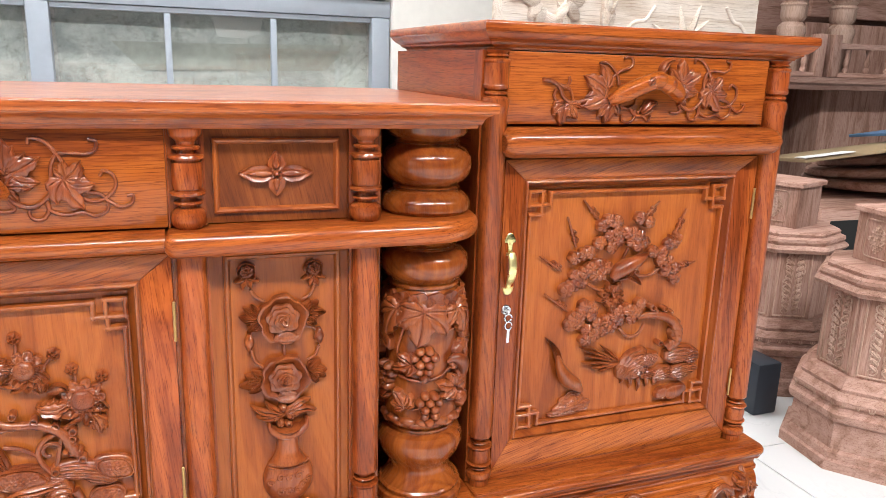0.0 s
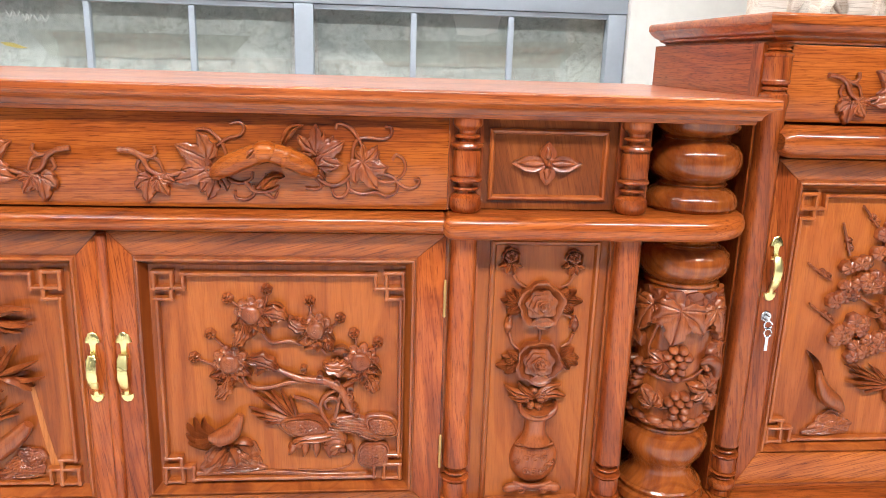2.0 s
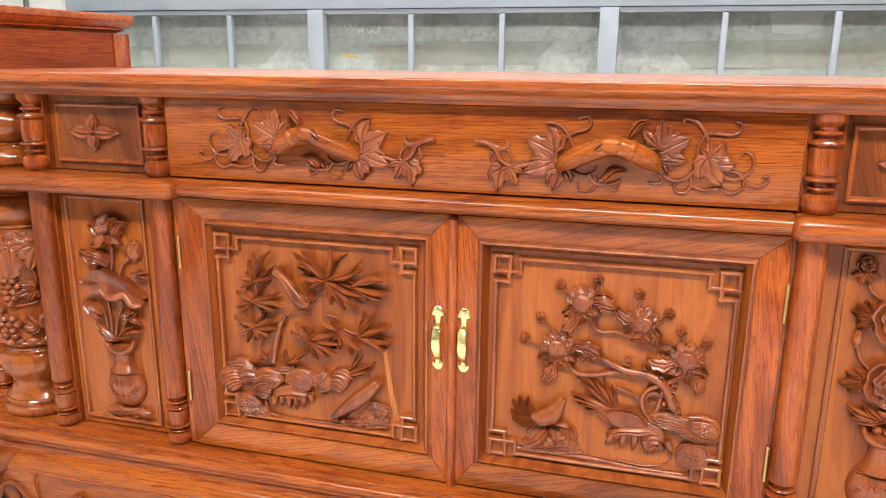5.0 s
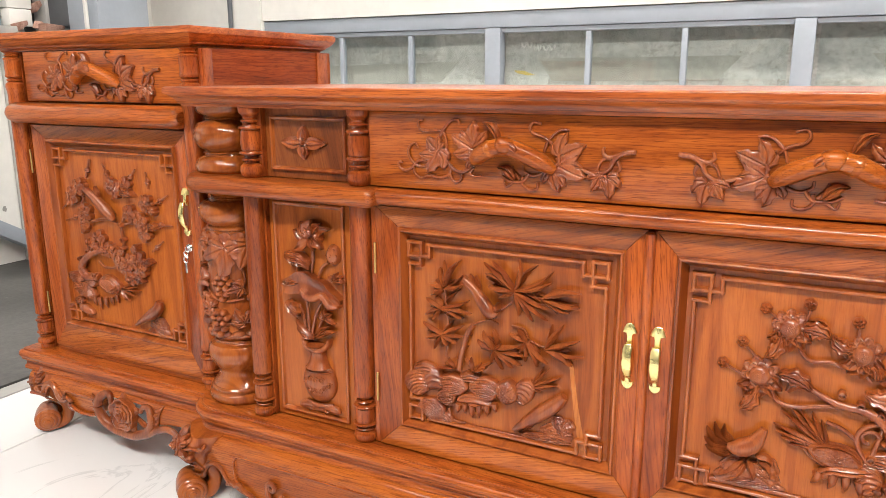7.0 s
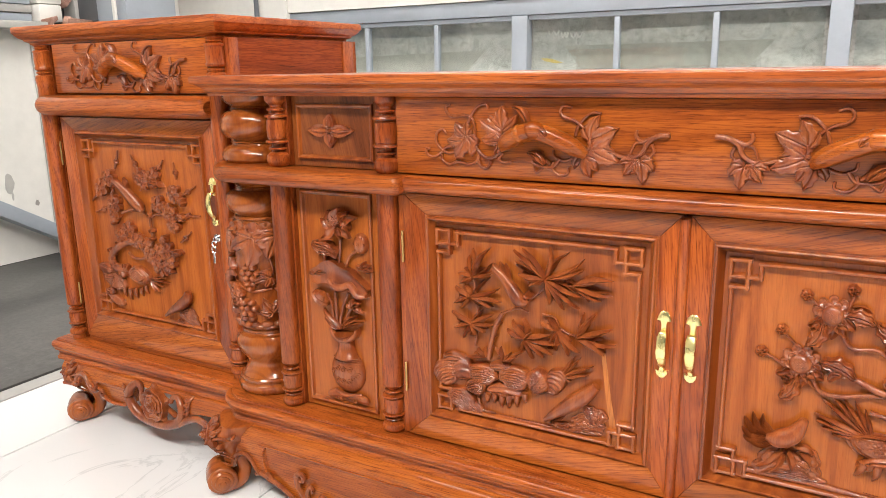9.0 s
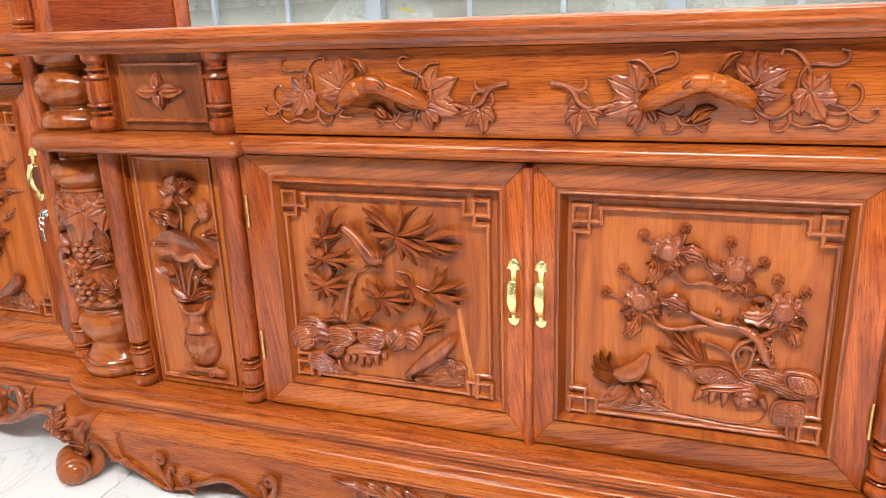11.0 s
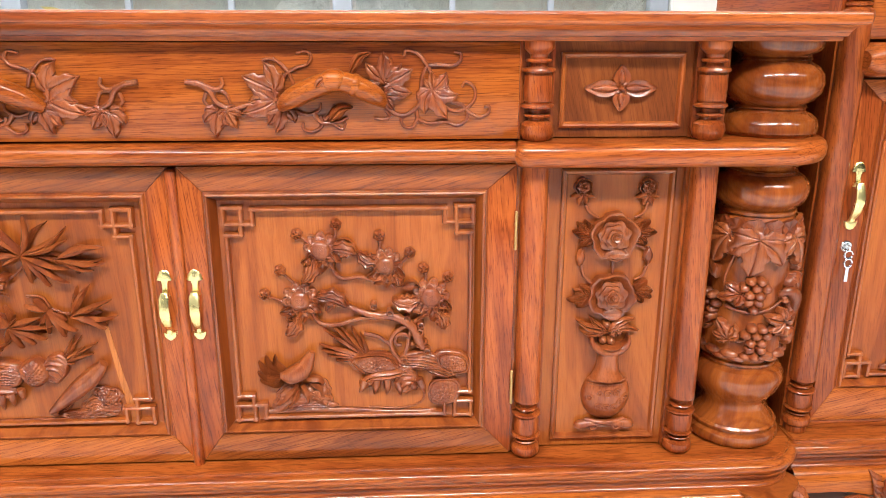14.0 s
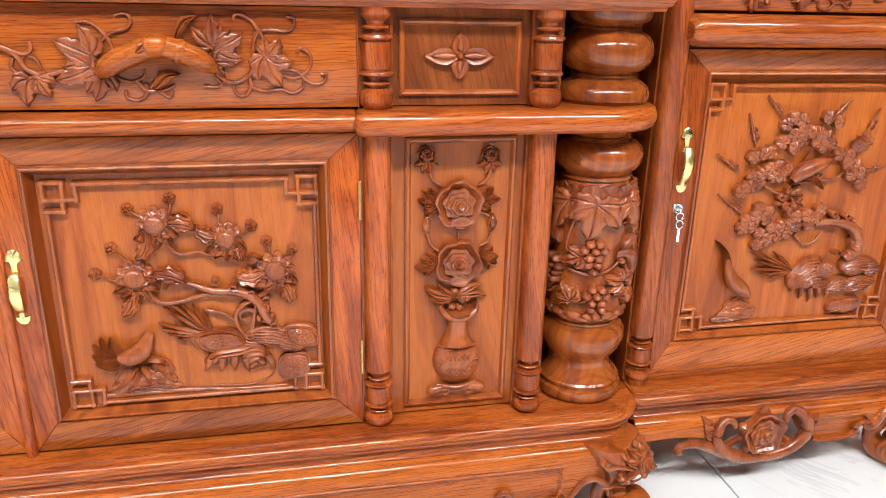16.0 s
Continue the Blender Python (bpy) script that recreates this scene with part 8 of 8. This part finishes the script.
ob = tagged(part("paper_stack", bm, PAPER), "torn white papers on the edge of a board", "paper")
ob.matrix_world = pose(2.75, 0.79, 0.655, -5.7, -10.6, -30)


def cream_slab():
    """Pale carved timber slab standing behind the side cabinet."""
    c = part("carved_slab", new_box(1.33, 2.22, 1.00, 1.07, 0.0, 1.75, 0.012), PALE, None)
    tagged(c, "pale unfinished timber slab with shallow leaf carving", "slab")
    r = Relief()
    rnd = random.Random(3)
    for u, v, d, ln in ((0.62, 0.93, 70, 0.13), (0.62, 0.93, 105, 0.12), (0.60, 0.94, 35, 0.12), (0.58, 0.94, 150, 0.10), (0.18, 0.93, 80, 0.12), (0.22, 0.95, 120, 0.10), (0.30, 0.93, 60, 0.14)):
        blade(r, u, v, radians(d), ln, 0.028, 0.010, 0.002)
    for i in range(30):
        rock(r, rnd.uniform(0.02, 0.34), rnd.uniform(0.90, 1.14), rnd.uniform(0.015, 0.042), rnd.uniform(0.010, 0.028), 0.020, rnd.uniform(0, 3))
    for pts in (((0.42, 0.90), (0.40, 0.95), (0.43, 0.99), (0.47, 1.00), (0.50, 1.04)), ((0.86, 0.90), (0.85, 0.96), (0.82, 1.00), (0.79, 1.01), (0.76, 1.05))):
        tube(r.fresh("carved_branch"), [(a, b, 0.002) for a, b in pts], 0.006, None, 8, 5)
    fasten(r, "carved_rock", c, 1.33, 1.0, 0.0, "", PALE)


cream_slab()


def stain(wall, y, z, w, h, seed, mat):
    """A worn patch on the west wall."""
    rnd, bm = random.Random(seed), bmesh.new()
    loop = [(y + w * (0.7 + rnd.uniform(0, 0.4)) * math.cos(TAU * i / 14), z + h * (0.7 + rnd.uniform(0, 0.4)) * math.sin(TAU * i / 14)) for i in range(14)]
    loft(bm, [[(-3.101, a, b) for a, b in loop], [(-3.0985, a, b) for a, b in loop]])
    part("stain", bm, mat, wall)


def west_corner():
    """Column, strut, slats and offcuts by the stained wall."""
    col = tagged(part("wall_column", new_box(-3.098, -3.01, 1.27, 1.56, -0.012, 3.19, 0.006), STRIP), "grey painted column with a dark panel and white edge", "column", kind="structure")
    part("dark_panel", new_box(-3.008, -2.862, 1.285, 1.55, 1.045, 3.19, 0.004), DARKMETAL, col)
    part("column_face", new_box(-2.860, -2.757, 1.272, 1.55, -0.012, 3.19, 0.004), ALU, col)
    part("white_edge", new_box(-2.755, -2.737, 1.268, 1.55, -0.012, 3.19, 0.003), LIMEWASH, col)
    part("column_side", new_box(-2.735, -2.672, 1.276, 1.55, -0.012, 3.19, 0.004), ALU, col)
    # thin grey slab paints in the wall's shadow band beside the column
    tagged(part("pilaster", new_box(-3.098, -3.072, 1.085, 1.265, -0.012, 1.000, 0.006), DIRT_SHADE), "grey slab standing in for a shadow band on the wall", "pilaster", kind="structure")
    st = tagged(part("metal_strut", new_box(-0.045, 0.045, -0.60, 0.62, -0.03, 0.03, 0.004), ALU), "grey steel strut leaning against the wall", "strut")
    st.matrix_world = pose(-3.02, 0.62, 0.36, -31, 0, 0)
    tagged(part("wall_ledge", new_box(-3.098, -2.98, -1.2, 1.11, 1.005, 1.036, 0.004), DIRT_SHADE), "grey plaster ledge on the wall", "trim", kind="structure")
    sh = empty("shutter", (0, 0, 0), "pale grey slatted shutter on the wall ledge", "shutter")
    for k in range(5):
        part("slat", new_box(-3.096, -3.060 + 0.006 * (k % 2), -1.2, 1.092, 1.040 + 0.036 * k, 1.072 + 0.036 * k, 0.004), STRIP if k % 2 else ALU, sh)
    for k, (y0, y1, z0, z1) in enumerate(((1.097, 1.205, 1.040, 1.112), (1.097, 1.215, 1.116, 1.205), (1.097, 1.200, 1.209, 1.30))):
        tagged(part("block", new_box(-3.096, -3.01 - 0.01 * k, y0, y1, z0, z1, 0.006), LIMEWASH), "white plaster block stacked by the column", "block", "plaster blocks")
    # flat black plate paints the shade of a hole beside the column
    tagged(part("cavity", new_box(-3.096, -3.088, 1.218, 1.268, 1.0, 1.32), BLACK), "black plate standing in for the dark gap between blocks and column", "gap", kind="structure")
    tagged(part("pipe", tube(bmesh.new(), [(-2.53, 1.935, -0.012), (-2.53, 1.935, 3.19)], 0.012, None, 10, 1), DARKMETAL), "thin dark pipe on the wall", "pipe")
    for x, y, z, w, tilt in ((-3.00, 1.135, 1.036, 0.060, 28), (-2.99, 1.225, 1.036, 0.05, -14), (-2.93, 1.235, 1.030, 0.11, 5), (-3.03, 1.24, 1.125, 0.045, 40)):
        bm = new_box(-0.015, 0.015, -w / 2, w / 2, -0.010, 0.026, 0.003)
        for v in bm.verts:
            # split obliquely, thin at one end
            v.co.z *= 1.0 - 6.0 * (v.co.y + w / 2) * (0.09 / max(w, 0.06))
            v.co.y += 0.4 * v.co.x + 0.25 * v.co.z
        ob = tagged(part("offcut", bm, RAW_X), "small timber offcut lying by the wall", "offcut", "offcuts")
        ob.matrix_world = pose(x, y, z, tilt, 0, 8)
    wall = bpy.data.objects["wall_west"]
    for k, (y, z, w, h) in enumerate(((0.905, 0.345, 0.022, 0.05), (0.912, 0.285, 0.006, 0.02), (1.02, 0.24, 0.010, 0.016), (0.75, 0.55, 0.03, 0.02), (1.0, 0.16, 0.04, 0.012), (0.60, 0.80, 0.02, 0.04))):
        stain(wall, y, z, w, h, k, DIRT_SHADE if k != 2 else SCUFF)


west_corner()
